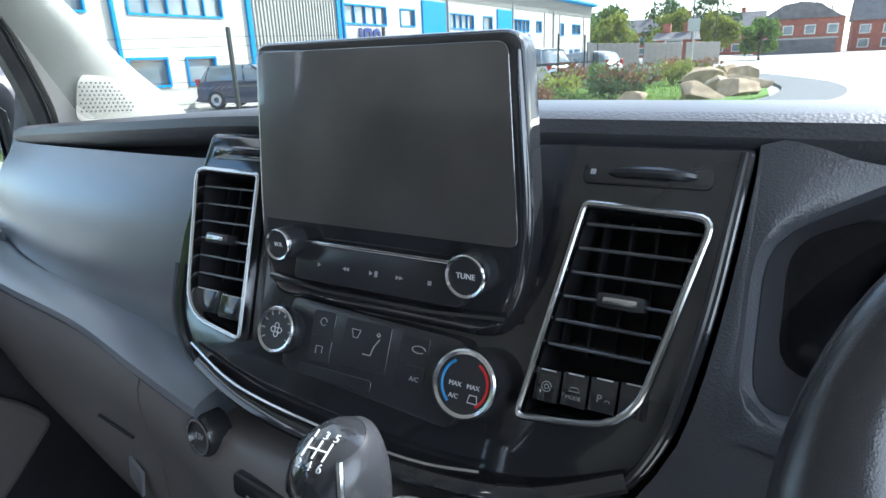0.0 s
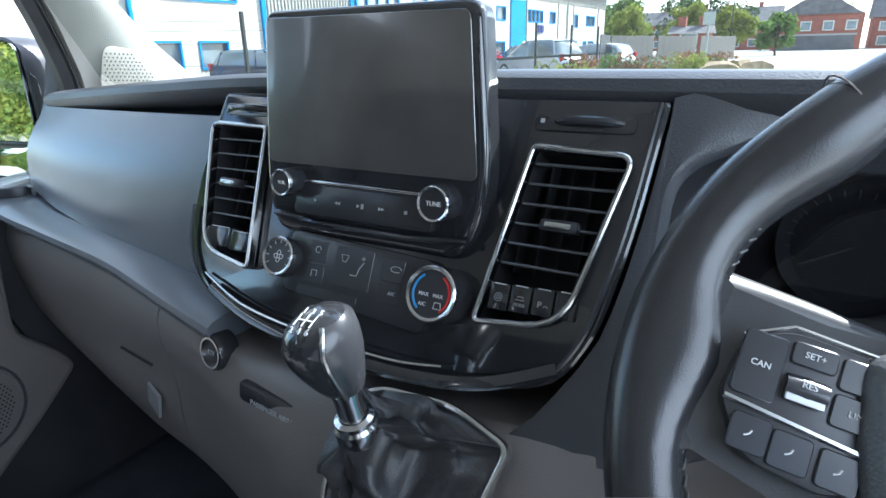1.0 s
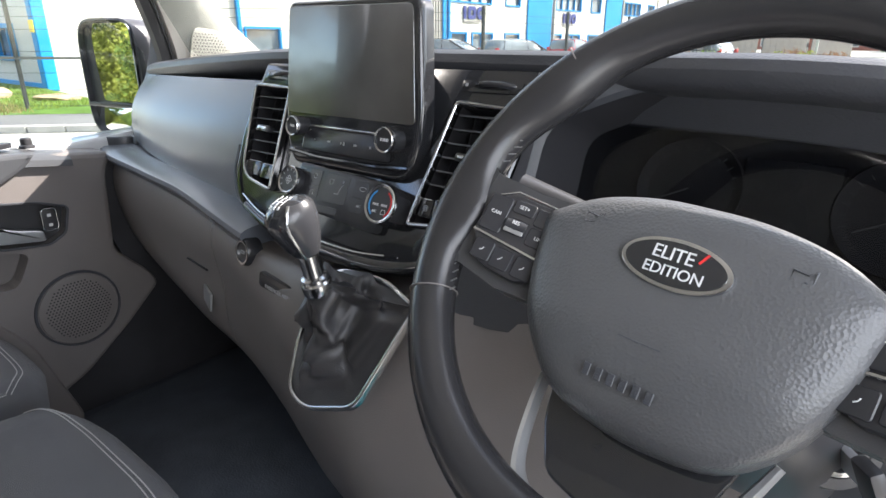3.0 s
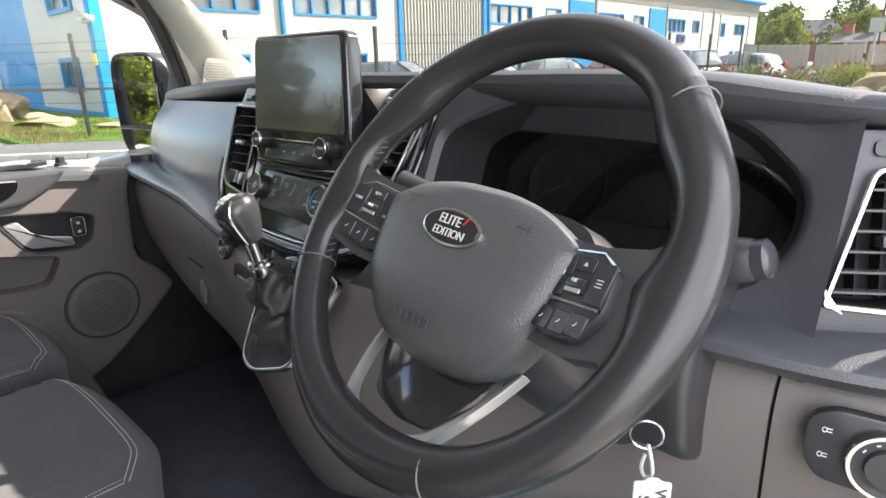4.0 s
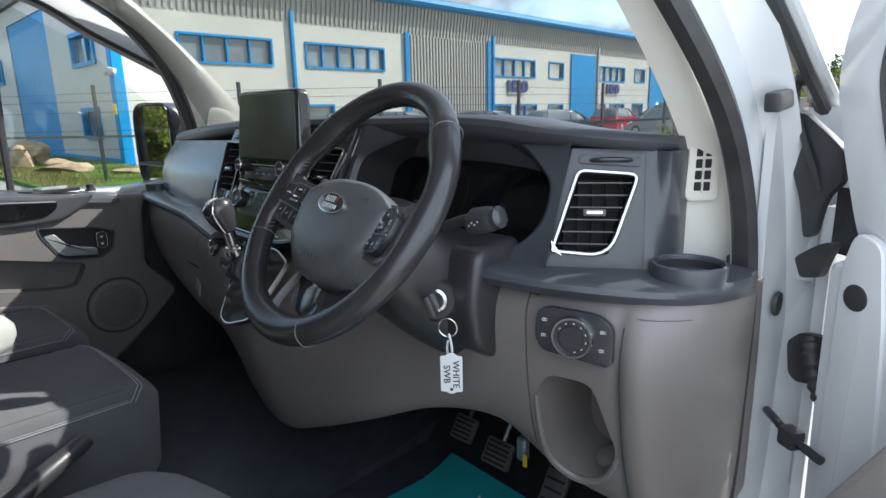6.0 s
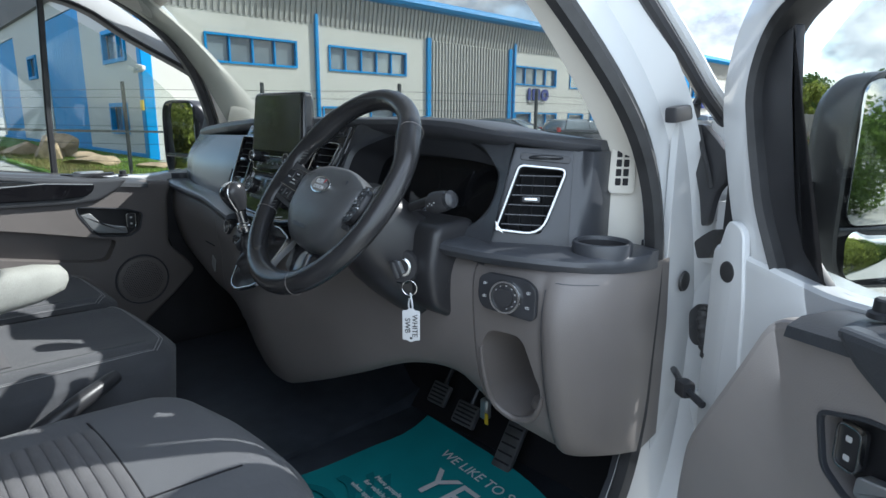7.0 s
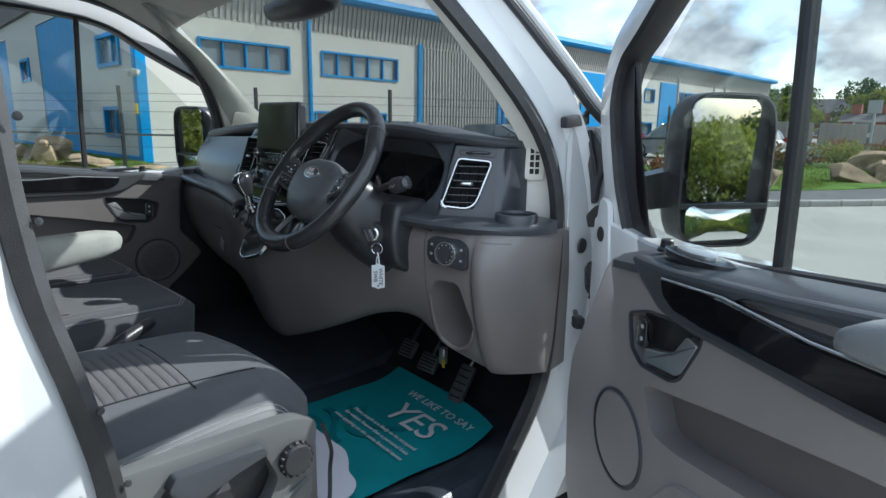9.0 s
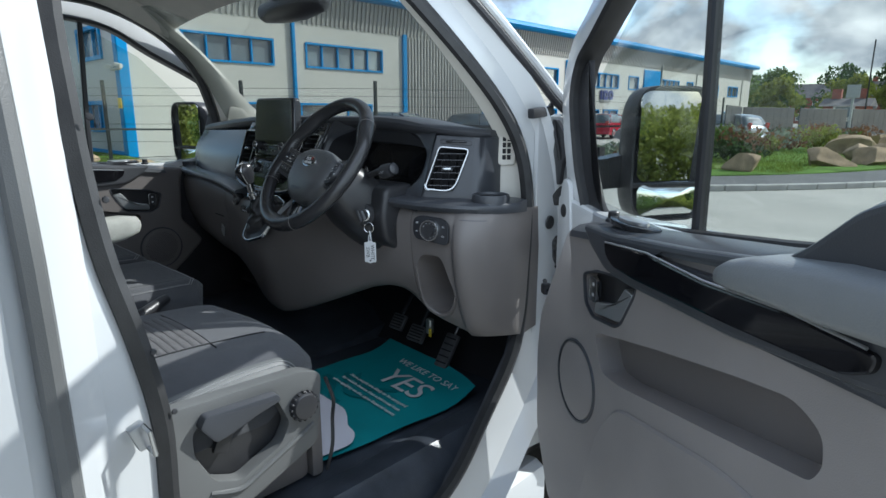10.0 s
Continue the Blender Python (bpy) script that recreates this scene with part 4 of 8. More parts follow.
part("sill", loft([[(0.841, y, 0.405), (0.87, y, 0.408), (0.893, y, 0.395), (0.90, y, 0.37), (0.90, y, 0.29), (0.841, y, 0.29)] for y in (-1.0, -0.6, -0.2, 0.16)]), WHITE, van, "white door sill")

# the closed load space behind the cab
part("load_roof", slab([[(-0.76 + 1.52 * i / 8, y, z - 0.06 * abs(-1 + i / 4) ** 3) for i in range(9)] for y, z in ((-1.26, 1.90), (-2.0, 1.92), (-3.6, 1.90))], 0.02), WHITE, van, "white van roof")
part("rear_wall", box(1.84, 0.04, 1.50, Matrix.Translation((0, -3.60, 1.06)), 0.015, 1), WHITE, van)
part("load_floor", box(1.84, 2.35, 0.06, Matrix.Translation((0, -2.43, 0.42))), BLACK, van)
TYRES = mat("van tyre rubber", (0.022, 0.022, 0.022), 0.8, var=0.2)
for sx in (-1, 1):
    for wy in (0.62, -2.85):
        wv = part("road_wheel", lathe([(0.20, -0.10), (0.30, -0.11), (0.335, -0.07), (0.335, 0.07), (0.30, 0.11), (0.20, 0.10)], pose(sx * 0.80, wy, 0.335, 0, 90, 0), 28), TYRES, van, "black road tyre")
        part("wheel_rim", lathe([(0, -0.07), (0.05, -0.07), (0.19, -0.10), (0.205, -0.08), (0.205, 0.08), (0.19, 0.10), (0.05, 0.07), (0, 0.07)], pose(sx * 0.80, wy, 0.335, 0, 90, 0), 20), SILVER, wv)

# windscreen: base line and top line
WB = [(-0.80, 0.16, 1.315), (-0.70, 0.36, 1.275), (-0.45, 0.54, 1.255), (0, 0.64, 1.25), (0.45, 0.54, 1.255), (0.70, 0.36, 1.275), (0.80, 0.16, 1.315)]
WT = [(-0.70, -0.24, 1.73), (-0.60, -0.16, 1.742), (-0.40, -0.09, 1.755), (0, -0.05, 1.76), (0.40, -0.09, 1.755), (0.60, -0.16, 1.742), (0.70, -0.24, 1.73)]
wb, wt = smoothline(WB, 5), smoothline(WT, 5)
ws = part("windscreen", slab([[p.lerp(q, k / 8) + Vector((0, 0.03, 0.03)) * math.sin(math.pi * k / 8) for p, q in zip(wb, wt)] for k in range(9)], 0.004), GLASS, van, "clear laminated windscreen")
ws.visible_shadow = False
part("scuttle", slab([[p + Vector((0, 0.02, -0.02)) for p in wb], [p + Vector((p.x * 0.02, 0.16, -0.10)) for p in wb], [p + Vector((p.x * 0.05, 0.5, -0.14)) for p in wb], [p + Vector((p.x * 0.05, 0.85, -0.32)) for p in wb], [p + Vector((p.x * 0.05, 0.9, -0.9)) for p in wb]], 0.02), WHITE, van, "white bonnet and scuttle")


def pillar(side):
    """The slanting front pillar: pale trim inside, dark seal and white skin outside."""
    s = side
    inner = smoothline([(s * 0.755, 0.20, 1.20), (s * 0.752, 0.13, 1.33), (s * 0.735, 0.03, 1.46), (s * 0.705, -0.10, 1.60), (s * 0.665, -0.24, 1.72), (s * 0.64, -0.40, 1.775), (s * 0.64, -0.75, 1.79), (s * 0.64, -1.25, 1.79)], 5)
    secs = []
    for i, p in enumerate(inner):
        f = min(1.0, i / 20)
        w = 0.105 - 0.035 * f
        q = 0.10 * max(0.0, 1 - i / 13) ** 1.3 * (1 if s < 0 else 0.35)
        secs.append([p + Vector(v) for v in ((0, 0.055 - 0.02 * f + q, 0.03 * f - 0.3 * q), (-s * 0.012, 0.02, 0.01), (-s * 0.014, -0.02, -0.008), (s * (0.005 + 0.010 * (1 - f)), -w * (0.62 - 0.08 * (1 - f)), -0.022 - 0.03 * f), (s * (0.05 + 0.004 * (1 - f)), -w * (0.72 - 0.46 * (1 - f)), -0.02 - 0.03 * f), (s * 0.07, 0.0, 0.012), (s * 0.03, 0.06 + q, 0.04 - 0.3 * q))])
    part("pillar_trim", loft(secs), PILLAR, van, "pale grey moulded pillar trim")
    return inner


pillar(1)
# height at the front edge, y and x there; y and x at the rear edge, height there
PT = [(1.24, 0.42, -0.800, 0.130, -0.825, 1.24), (1.32, 0.345, -0.790, 0.133, -0.822, 1.32), (1.39, 0.260, -0.780, 0.115, -0.815, 1.385), (1.46, 0.185, -0.765, 0.088, -0.802, 1.45), (1.53, 0.110, -0.748, 0.040, -0.785, 1.515), (1.60, 0.025, -0.725, -0.020, -0.765, 1.58), (1.67, -0.075, -0.700, -0.105, -0.742, 1.635),
      (1.735, -0.19, -0.672, -0.215, -0.722, 1.685), (1.785, -0.34, -0.650, -0.36, -0.705, 1.725), (1.81, -0.55, -0.640, -0.55, -0.700, 1.735), (1.815, -0.9, -0.640, -0.9, -0.700, 1.735), (1.815, -1.25, -0.640, -1.25, -0.700, 1.735)]
secs = []
for zf, yf, xf, yr, xr, zr in PT:
    a, b = Vector((xf, yf, zf)), Vector((xr, yr, zr))
    secs.append([a, a.lerp(b, 0.2) + Vector((0.012, 0, -0.002)), a.lerp(b, 0.5) + Vector((0.016, 0, -0.004)), a.lerp(b, 0.8) + Vector((0.012, 0, -0.004)), b, b + Vector((-0.03, 0.004, 0.005)), a + Vector((-0.03, 0.01, 0.005))])
cols = [smoothline([q[i] for q in secs], 4) for i in range(7)]
part("pillar_trim", loft([list(r) for r in zip(*cols)]), PILLAR, van, "pale grey moulded pillar trim")

# side trims that close the footwells
for s in (-1, 1):
    edge = ((0.42, -0.33), (0.50, -0.30), (0.615, -0.27), (0.70, -0.15), (0.84, -0.045), (1.0, -0.10), (1.125, -0.075)) if s < 0 else ((0.42, -0.235), (0.50, -0.135), (0.615, -0.03), (0.735, 0.066), (0.84, 0.104), (1.0, 0.116), (1.15, 0.12))
    part("kick_panel", slab([[(s * 0.838, y, z) for y in (y0, 0.5 * y0 + 0.12, 0.26, 0.45)] for z, y0 in edge], 0.02), BLACK if s < 0 else CHAR, van, "dark footwell side trim")
part("footwell_step", box(0.5, 0.05, 0.16, Matrix.Translation((-0.55, 0.22, FLOOR + 0.09)) @ pose(0, 0, 0, -50, 0, 0), 0.02, 2), BLACK, van)
# passenger pillar tweeter grille
tw = basis((-0.787, 0.205, 1.349), (0.14, 0.98, -0.06), (0.14, 0.0, 1))
tp = part("tweeter_grille", prism(rounded([(-0.056, -0.045), (0.062, -0.045), (0.058, -0.015), (0.010, 0.030), (-0.046, 0.034)], 0.018, 4), 0.004, tw, 0.002), PILLAR, van, "pale perforated tweeter grille")
dots = bmesh.new()
for i in range(-6, 8):
    for j in range(-4, 5):
        x, y = i * 0.0075 + (0.00375 if j % 2 else 0), j * 0.0068
        if -0.046 < x < 0.044 - 0.9 * max(0, y + 0.02) and -0.036 < y < 0.026:
            prism(circle(0.0019, 6), 0.0006, tw @ Matrix.Translation((x, y, 0.0038)), bm=dots)
part("perforation", dots, GREY, tp)
# driver's pillar demister grille
dg = basis((0.7845, 0.0990, 1.2880), (0.75, 0.66, 0.0), (-0.11, -0.14, 1)) @ Matrix.Diagonal((0.92, 1.25, 1, 1))
gp = part("demister_grille", prism(rounded([(-0.024, -0.050), (0.024, -0.050), (0.018, 0.050), (0.008, 0.070), (-0.012, 0.070), (-0.020, 0.050)], 0.010, 3), 0.006, dg, 0.003), PILLAR, van, "pale side demister grille")
for i in range(2):
    for j in range(6):
        part("slot", box(0.0100 - 0.0003 * j, 0.0095, 0.004, dg @ Matrix.Translation((-0.0070 + 0.0130 * i, -0.034 + 0.0122 * j, 0.0052)), 0.001, 1), VOID, gp)
part("slot_spine", box(0.0026, 0.082, 0.004, dg @ Matrix.Translation((-0.0005, 0.0, 0.0068)), 0.001, 1), PILLAR, gp)
part("pillar_foot", slab([[(0.757, 0.088, z), (0.772, 0.098, z), (0.790, 0.112, z), (0.812, 0.130, z), (0.845, 0.150, z)] for z in (1.262, 1.20, 1.13)], 0.012), PILLAR, van, "pale pillar foot trim")

# door aperture, driver's side: loop in the plane of the door, from the sill up the front and over the roof
AP = [(0.845, -0.30, 0.425), (0.85, -0.165, 0.485), (0.85, -0.045, 0.615), (0.85, 0.052, 0.735), (0.849, 0.092, 0.84), (0.848, 0.103, 0.95), (0.846, 0.110, 1.12), (0.835, 0.090, 1.26), (0.818, 0.016, 1.38), (0.775, -0.13, 1.53), (0.725, -0.28, 1.66), (0.70, -0.42, 1.72), (0.70, -0.60, 1.735), (0.72, -0.78, 1.70),
      (0.775, -0.86, 1.55), (0.835, -0.875, 1.35), (0.86, -0.865, 1.18), (0.86, -0.835, 1.04), (0.855, -0.812, 0.90), (0.845, -0.81, 0.72), (0.845, -0.79, 0.56), (0.845, -0.69, 0.455), (0.845, -0.48, 0.422)]


APP = AP[:6] + [(0.848, 0.125, 1.12), (0.842, 0.122, 1.26), (0.832, 0.098, 1.38), (0.800, 0.022, 1.53), (0.752, -0.13, 1.66), (0.70, -0.36, 1.735)] + AP[12:]


def aperture(side, name):
    loop = smoothline([(side * x, y, z) for x, y, z in (AP if side > 0 else APP)], 5, True)
    c = Vector((side * 0.83, -0.38, 1.1))
    secs = []
    for i, p in enumerate(loop):
        t = (loop[(i + 1) % len(loop)] - loop[i - 1]).normalized()
        out = t.cross(Vector((side, 0, 0)))
        if out.dot(p - c) < 0:
            out = -out
        out.normalize()
        o = Vector((side, 0, 0))
        secs.append([p + out * a + o * b for a, b in ((-0.014, -0.008), (-0.016, 0.010), (-0.004, 0.018), (0.012, 0.012), (0.014, -0.01), (0.0, -0.016))])
    part(name, loft(secs, loop=True), RUBBER, van, "black rubber door seal")
    return loop


ring = aperture(1, "door_seal")
aperture(-1, "door_seal")


def skin(side):
    """White pillar faces round the door opening."""
    loop = smoothline([(side * x, y, z) for x, y, z in (AP if side > 0 else APP)], 5, True)
    k = len(loop)
    c = Vector((side * 0.83, -0.38, 1.1))
    rows = [[], [], [], []]
    for i, p in enumerate(loop):
        t = (loop[(i + 1) % k] - loop[i - 1]).normalized()
        out = t.cross(Vector((side, 0, 0)))
        if out.dot(p - c) < 0:
            out = -out
        out.normalize()
        low = max(0.0, min(1.0, (1.25 - p.z) / 0.2))
        o = Vector((side, 0, 0))
        reach = 0.055 + 0.05 * low
        rows[0].append(p + out * 0.006 - o * 0.02)
        rows[1].append(p + out * 0.012 + o * 0.004)
        rows[2].append(p + out * reach + o * (0.014 + 0.012 * low))
        rows[3].append(p + out * (reach + 0.03) + o * (0.05 + 0.02 * low))
    part("pillar_skin", loft(rows, closed=True, cap=False), WHITE, van, "glossy white door-frame metal")


skin(1), skin(-1)
# behind the driver's door: body side and its second seal
part("body_side", slab([[(0.935 - 0.16 * max(0, z - 1.15) ** 1.3 * 1.4, y, z) for z in (0.30, 0.5, 0.8, 1.0, 1.15, 1.3, 1.5, 1.7)] for y in (-0.985, -1.2, -1.6, -2.4, -3.6)], 0.02), WHITE, van, "white van side panel")
part("body_side", slab([[(-0.935 + 0.16 * max(0, z - 1.15) ** 1.3 * 1.4, y, z) for z in (0.30, 0.5, 0.8, 1.0, 1.15, 1.3, 1.5, 1.7)] for y in (-0.95, -1.2, -1.6, -2.4, -3.6)], 0.02), WHITE, van, "white van side panel")
part("pillar_seal", tube([(0.935 - 0.16 * max(0, z - 1.15) ** 1.3 * 1.4 + 0.006, -0.952 + 0.004 * math.sin(z * 3), z) for z in [0.40 + 0.065 * k for k in range(21)]], 0.015, 8), VALANCE, van, "grey rubber pillar seal")
part("pillar_flange", slab([[(0.89 - 0.16 * max(0, z - 1.15) ** 1.3 * 1.4 + dx, y, z) for z in (0.36, 0.6, 0.8, 1.0, 1.15, 1.3, 1.5, 1.7)] for y, dx in ((-0.885, -0.015), (-0.91, 0.0), (-0.93, 0.022), (-0.952, 0.035), (-0.99, 0.045))], 0.012), WHITE, van, "white rear door pillar")
st = part("striker", box(0.018, 0.024, 0.040, Matrix.Translation((0.884, -0.848, 0.908)) @ pose(0, 0, 0, 20, 0, 0), 0.005, 2), SILVER, van, "zinc door striker")
part("striker_loop", tube([(0.893, -0.842, 0.890), (0.918, -0.842, 0.890), (0.918, -0.846, 0.926), (0.893, -0.846, 0.926)], 0.0035, 8), CHROME, st)
for z, y in ((1.345, -0.855), (1.24, -0.85), (1.02, -0.815), (0.92, -0.795)):
    part("seal_clip", lathe([(0, 0.003), (0.004, 0.002), (0.005, 0)], basis((0.872 - 0.05 * max(0, z - 1.15), y, z), (0, 1, 0), (0, 0, 1)), 8), BLACK, van)

# front wing seen ahead of the open door, hinges, grommets, check strap
wing = [[(0.93 + dx, y, z) for z in (0.40, 0.7, 1.0, 1.12, 1.22)] for y, dx in ((0.17, 0.0), (0.22, 0.012), (0.5, 0.02), (1.0, 0.0), (1.3, -0.1))]
part("front_wing", slab(wing, 0.015), WHITE, van, "white front wing")
part("hinge_pillar", slab([[(0.862, 0.125, z), (0.868, 0.17, z), (0.875, 0.215, z), (0.93, 0.235, z)] for z in (0.45, 0.7, 0.95, 1.15, 1.28, 1.345)], 0.012), WHITE, van, "white hinge pillar metal")
for z, y in ((1.080, 0.172),):
    part("grommet", lathe([(0, 0.005), (0.008, 0.006), (0.013, 0.004), (0.0165, 0.004), (0.018, 0)], basis((0.872, y, z), (0, 1, 0), (0, 0, 1)), 20), RUBBER, van, "round black rubber grommet")
for z in (1.145, 0.84):
    h = part("hinge", box(0.05, 0.03, 0.075, Matrix.Translation((0.893, 0.225, z)), 0.006, 2), WHITE, van, "white painted door hinge")
    part("hinge_pin", lathe([(0, 0.042), (0.009, 0.04), (0.009, -0.04), (0, -0.042)], Matrix.Translation((0.915, 0.205, z)), 12), SILVER, h)
part("wiring_gaiter", tube(smoothline([(0.925, 0.140, 1.050), (0.930, 0.125, 1.035), (0.940, 0.115, 1.005), (0.955, 0.105, 0.980), (0.980, 0.105, 0.965)], 5), [0.009 + 0.003 * (k % 2) for k in range(21)], 10), RUBBER, van, "ribbed black wiring gaiter")
ck = part("check_strap", box(0.026, 0.022, 0.026, Matrix.Translation((0.925, 0.092, 0.930)) @ pose(0, 0, 0, 0, 0, -34), 0.005, 2), BLACK, van, "black door check strap")
part("strap_arm", tube([(0.880, 0.150, 0.930), (0.925, 0.092, 0.930), (0.965, 0.065, 0.925)], 0.006, 8), SATIN, ck)
brk = part("pillar_bracket", box(0.02, 0.085, 0.024, Matrix.Translation((0.866, 0.125, 1.356)) @ pose(0, 0, 0, 6, 0, 0), 0.005, 2), BLACK, van, "black bracket at the pillar")
part("bracket_finger", tube([(0.868, 0.155, 1.362), (0.872, 0.172, 1.385), (0.872, 0.150, 1.412)], 0.007, 8), SATIN, brk)
gut = smoothline([(0.755, -0.30, 1.735), (0.800, -0.17, 1.655), (0.835, -0.05, 1.560), (0.858, 0.045, 1.480), (0.872, 0.105, 1.428), (0.882, 0.150, 1.388), (0.890, 0.230, 1.340), (0.893, 0.300, 1.292)], 5)
part("pillar_gutter", tube(gut, 0.010, 8), BLACK, van, "dark drip rail along the front pillar")
part("pillar_lip", tube([p + Vector((0.008, 0.016, 0.010)) for p in gut], 0.009, 8), WHITE, van)
gpl = basis((0.9055, 0.1642, 0), (0.857, -0.515, 0), (0, 0, 1))
part("wing_gap_plate", prism(rounded([(-0.057, 1.337), (-0.022, 1.339), (0.015, 1.314), (0.040, 1.295), (0.043, 1.256), (0.025, 1.238), (0.019, 1.222), (0.012, 1.185), (-0.003, 1.178), (-0.015, 1.227), (-0.040, 1.283)], 0.008, 3), 0.010, gpl, 0.002), BLACK, van, "black gap cover at the wing")
part("gap_rib", tube(smoothline([gpl @ Vector(p) for p in ((-0.030, 1.334, 0.011), (-0.012, 1.300, 0.014), (0.004, 1.270, 0.014), (0.012, 1.242, 0.011))], 5), 0.004, 6), RUBBER, van)
part("hinge_gap_cover", prism(rounded([(-0.012, 1.154), (0.010, 1.170), (0.030, 1.182), (0.046, 1.184), (0.036, 1.161), (0.028, 1.136), (0.0, 1.129)], 0.006, 3), 0.012, gpl @ Matrix.Translation((0.008, 0, 0.008)), 0.002), RUBBER, van, "black rubber cover behind the hinge")
gpe = basis((0.928, 0.1443, 0), (0.857, -0.515, 0), (0, 0, 1))
part("gaiter_plate", prism(rounded([(-0.034, 1.036), (-0.014, 1.056), (0.025, 1.062), (0.027, 1.040), (0.016, 0.993), (-0.013, 0.985), (-0.027, 0.992)], 0.008, 3), 0.010, gpe, 0.002), BLACK, van, "black oval plate of the wiring gaiter")


# sun visor and inner mirror at the windscreen's top
vm = thing("interior_mirror", (-0.12, 0.10, 1.70), "black interior mirror and sensor housing at the windscreen", "mirror")
part("housing", loft([[(x, 0.09 + 0.05 * math.cos(a) * w, 1.705 + 0.045 * math.sin(a) * w) for a in [2 * math.pi * k / 16 for k in range(16)]] for x, w in ((-0.33, 0.3), (-0.31, 0.75), (-0.2, 1.0), (-0.08, 1.0), (0.03, 0.7), (0.06, 0.2))]), BLACK, vm, "black plastic housing")
part("sensor_shroud", box(0.16, 0.10, 0.05, Matrix.Translation((-0.12, 0.06, 1.745)) @ pose(0, 0, 0, -38, 0, 0), 0.018, 2), SATIN, vm)


# ---- dashboard ----
dash = thing("dashboard", (0, 0.15, 0.75), "charcoal and warm grey van dashboard with chrome-framed vents", "dashboard")


def lerp_table(tab, x):
    """A smooth line through a table's rows, looked up by its first column."""
    if x <= tab[0][0]:
        return tab[0][1:]
    for i in range(len(tab) - 1):
        a, b = tab[i], tab[i + 1]
        if x <= b[0]:
            p, n = tab[max(i - 1, 0)], tab[min(i + 2, len(tab) - 1)]
            w = b[0] - a[0]
            f = (x - a[0]) / w
            out = []
            for k in range(1, len(a)):
                m0 = (b[k] - p[k]) / (b[0] - p[0]) * w
                m1 = (n[k] - a[k]) / (n[0] - a[0]) * w
                out.append((2 * f ** 3 - 3 * f * f + 1) * a[k] + (f ** 3 - 2 * f * f + f) * m0 + (3 * f * f - 2 * f ** 3) * b[k] + (f ** 3 - f * f) * m1)
            return tuple(out)
    return tab[-1][1:]


# x, lip y, lip z, front y, front z
LIP = [(-0.855, 0.075, 1.304, 0.17, 1.31), (-0.78, 0.055, 1.311, 0.25, 1.295), (-0.55, 0.012, 1.326, 0.50, 1.262), (-0.40, -0.008, 1.335, 0.56, 1.258), (-0.22, -0.022, 1.344, 0.61, 1.255), (0.0, -0.026, 1.346, 0.635, 1.25), (0.22, -0.028, 1.346, 0.61, 1.255),
       (0.33, -0.030, 1.346, 0.585, 1.257), (0.45, -0.032, 1.346, 0.54, 1.26), (0.54, -0.035, 1.341, 0.49, 1.264), (0.60, -0.038, 1.333, 0.45, 1.268), (0.66, -0.034, 1.325, 0.40, 1.272), (0.70, -0.016, 1.321, 0.36, 1.278), (0.735, 0.008, 1.317, 0.31, 1.284), (0.758, 0.032, 1.314, 0.26, 1.29), (0.778, 0.070, 1.311, 0.20, 1.298)]
secs = []
for i in range(61):
    x = -0.855 + (0.770 + 0.855) * i / 60
    ly, lz, fy, fz = lerp_table(LIP, x)
    d = fy - ly
    q = 1 - 0.36 * max(0.0, min(1.0, (x - 0.56) / 0.10))
    prof = [(ly + 0.034, lz - 0.040 * q), (ly + 0.012, lz - 0.033 * q), (ly + 0.002, lz - 0.024 * q), (ly - 0.002, lz - 0.013 * q), (ly + 0.001, lz - 0.004), (ly + 0.010, lz + 0.0005), (ly + 0.24 * d, lz - 0.003), (ly + 0.48 * d, lz - 0.010 + 0.15 * (fz - lz)), (ly + 0.75 * d, lz + 0.6 * (fz - lz)), (fy, fz), (fy, fz - 0.06), (ly + 0.06, lz - 0.075)]
    secs.append([(x, y, z) for y, z in prof])
part("dash_top", loft(secs), SOFT, dash, "soft charcoal dash top")
part("top_tray_edge", tube([(-0.30, 0.44, 1.298), (-0.05, 0.455, 1.298), (0.0, 0.43, 1.302), (0.02, 0.38, 1.309)], 0.006, 8), CHAR, dash)

# glovebox lid and the dash behind it
GT = [(-0.835, 0.068, 0.004), (-0.70, 0.040, -0.030), (-0.45, 0.002, -0.066), (-0.262, -0.022, -0.084)]
grid = []
for j in range(9):
    v = j / 8
    row = []
    for i in range(15):
        x = -0.838 + 0.583 * i / 14
        yt, yb = lerp_table(GT, x)
        zt, zb = 1.285 + 0.012 * (x + 0.838) / 0.58, 1.148 - 0.040 * (x + 0.838) / 0.58
        xx = x + 0.05 * (1 - v) * (1 - i / 14) * 0.6
        bulge = 0.014 * math.sin(math.pi * v)
        row.append((xx - 0.018 * math.sin(math.pi * v) * (1 - i / 14), yb + (yt - yb) * v - bulge, zb + (zt - zb) * v))
    grid.append(row)
gl = part("glovebox_lid", slab(grid, 0.02), LID, dash, "smooth charcoal upper glovebox lid")
part("airbag_mark", box(0.030, 0.001, 0.006, basis((-0.800, -0.0075, 1.160), (1, -0.25, -0.03), (0, 0.2, 1)), 0, 1), INKDIM, gl)
part("dash_carcass", box(1.58, 0.20, 0.28, Matrix.Translation((-0.03, 0.19, 1.12)), 0.02, 2), VOID, dash, "black inner dash")
part("dash_end", loft([[(-0.84 - 0.005 * k, 0.075 + 0.0 * k, 1.292), (-0.83 - 0.005 * k, 0.02, 1.20), (-0.80 - 0.005 * k, 0.0, 1.14), (-0.80 - 0.005 * k, 0.2, 1.14), (-0.80 - 0.005 * k, 0.2, 1.292)] for k in (0, 3)]), CHAR, dash)

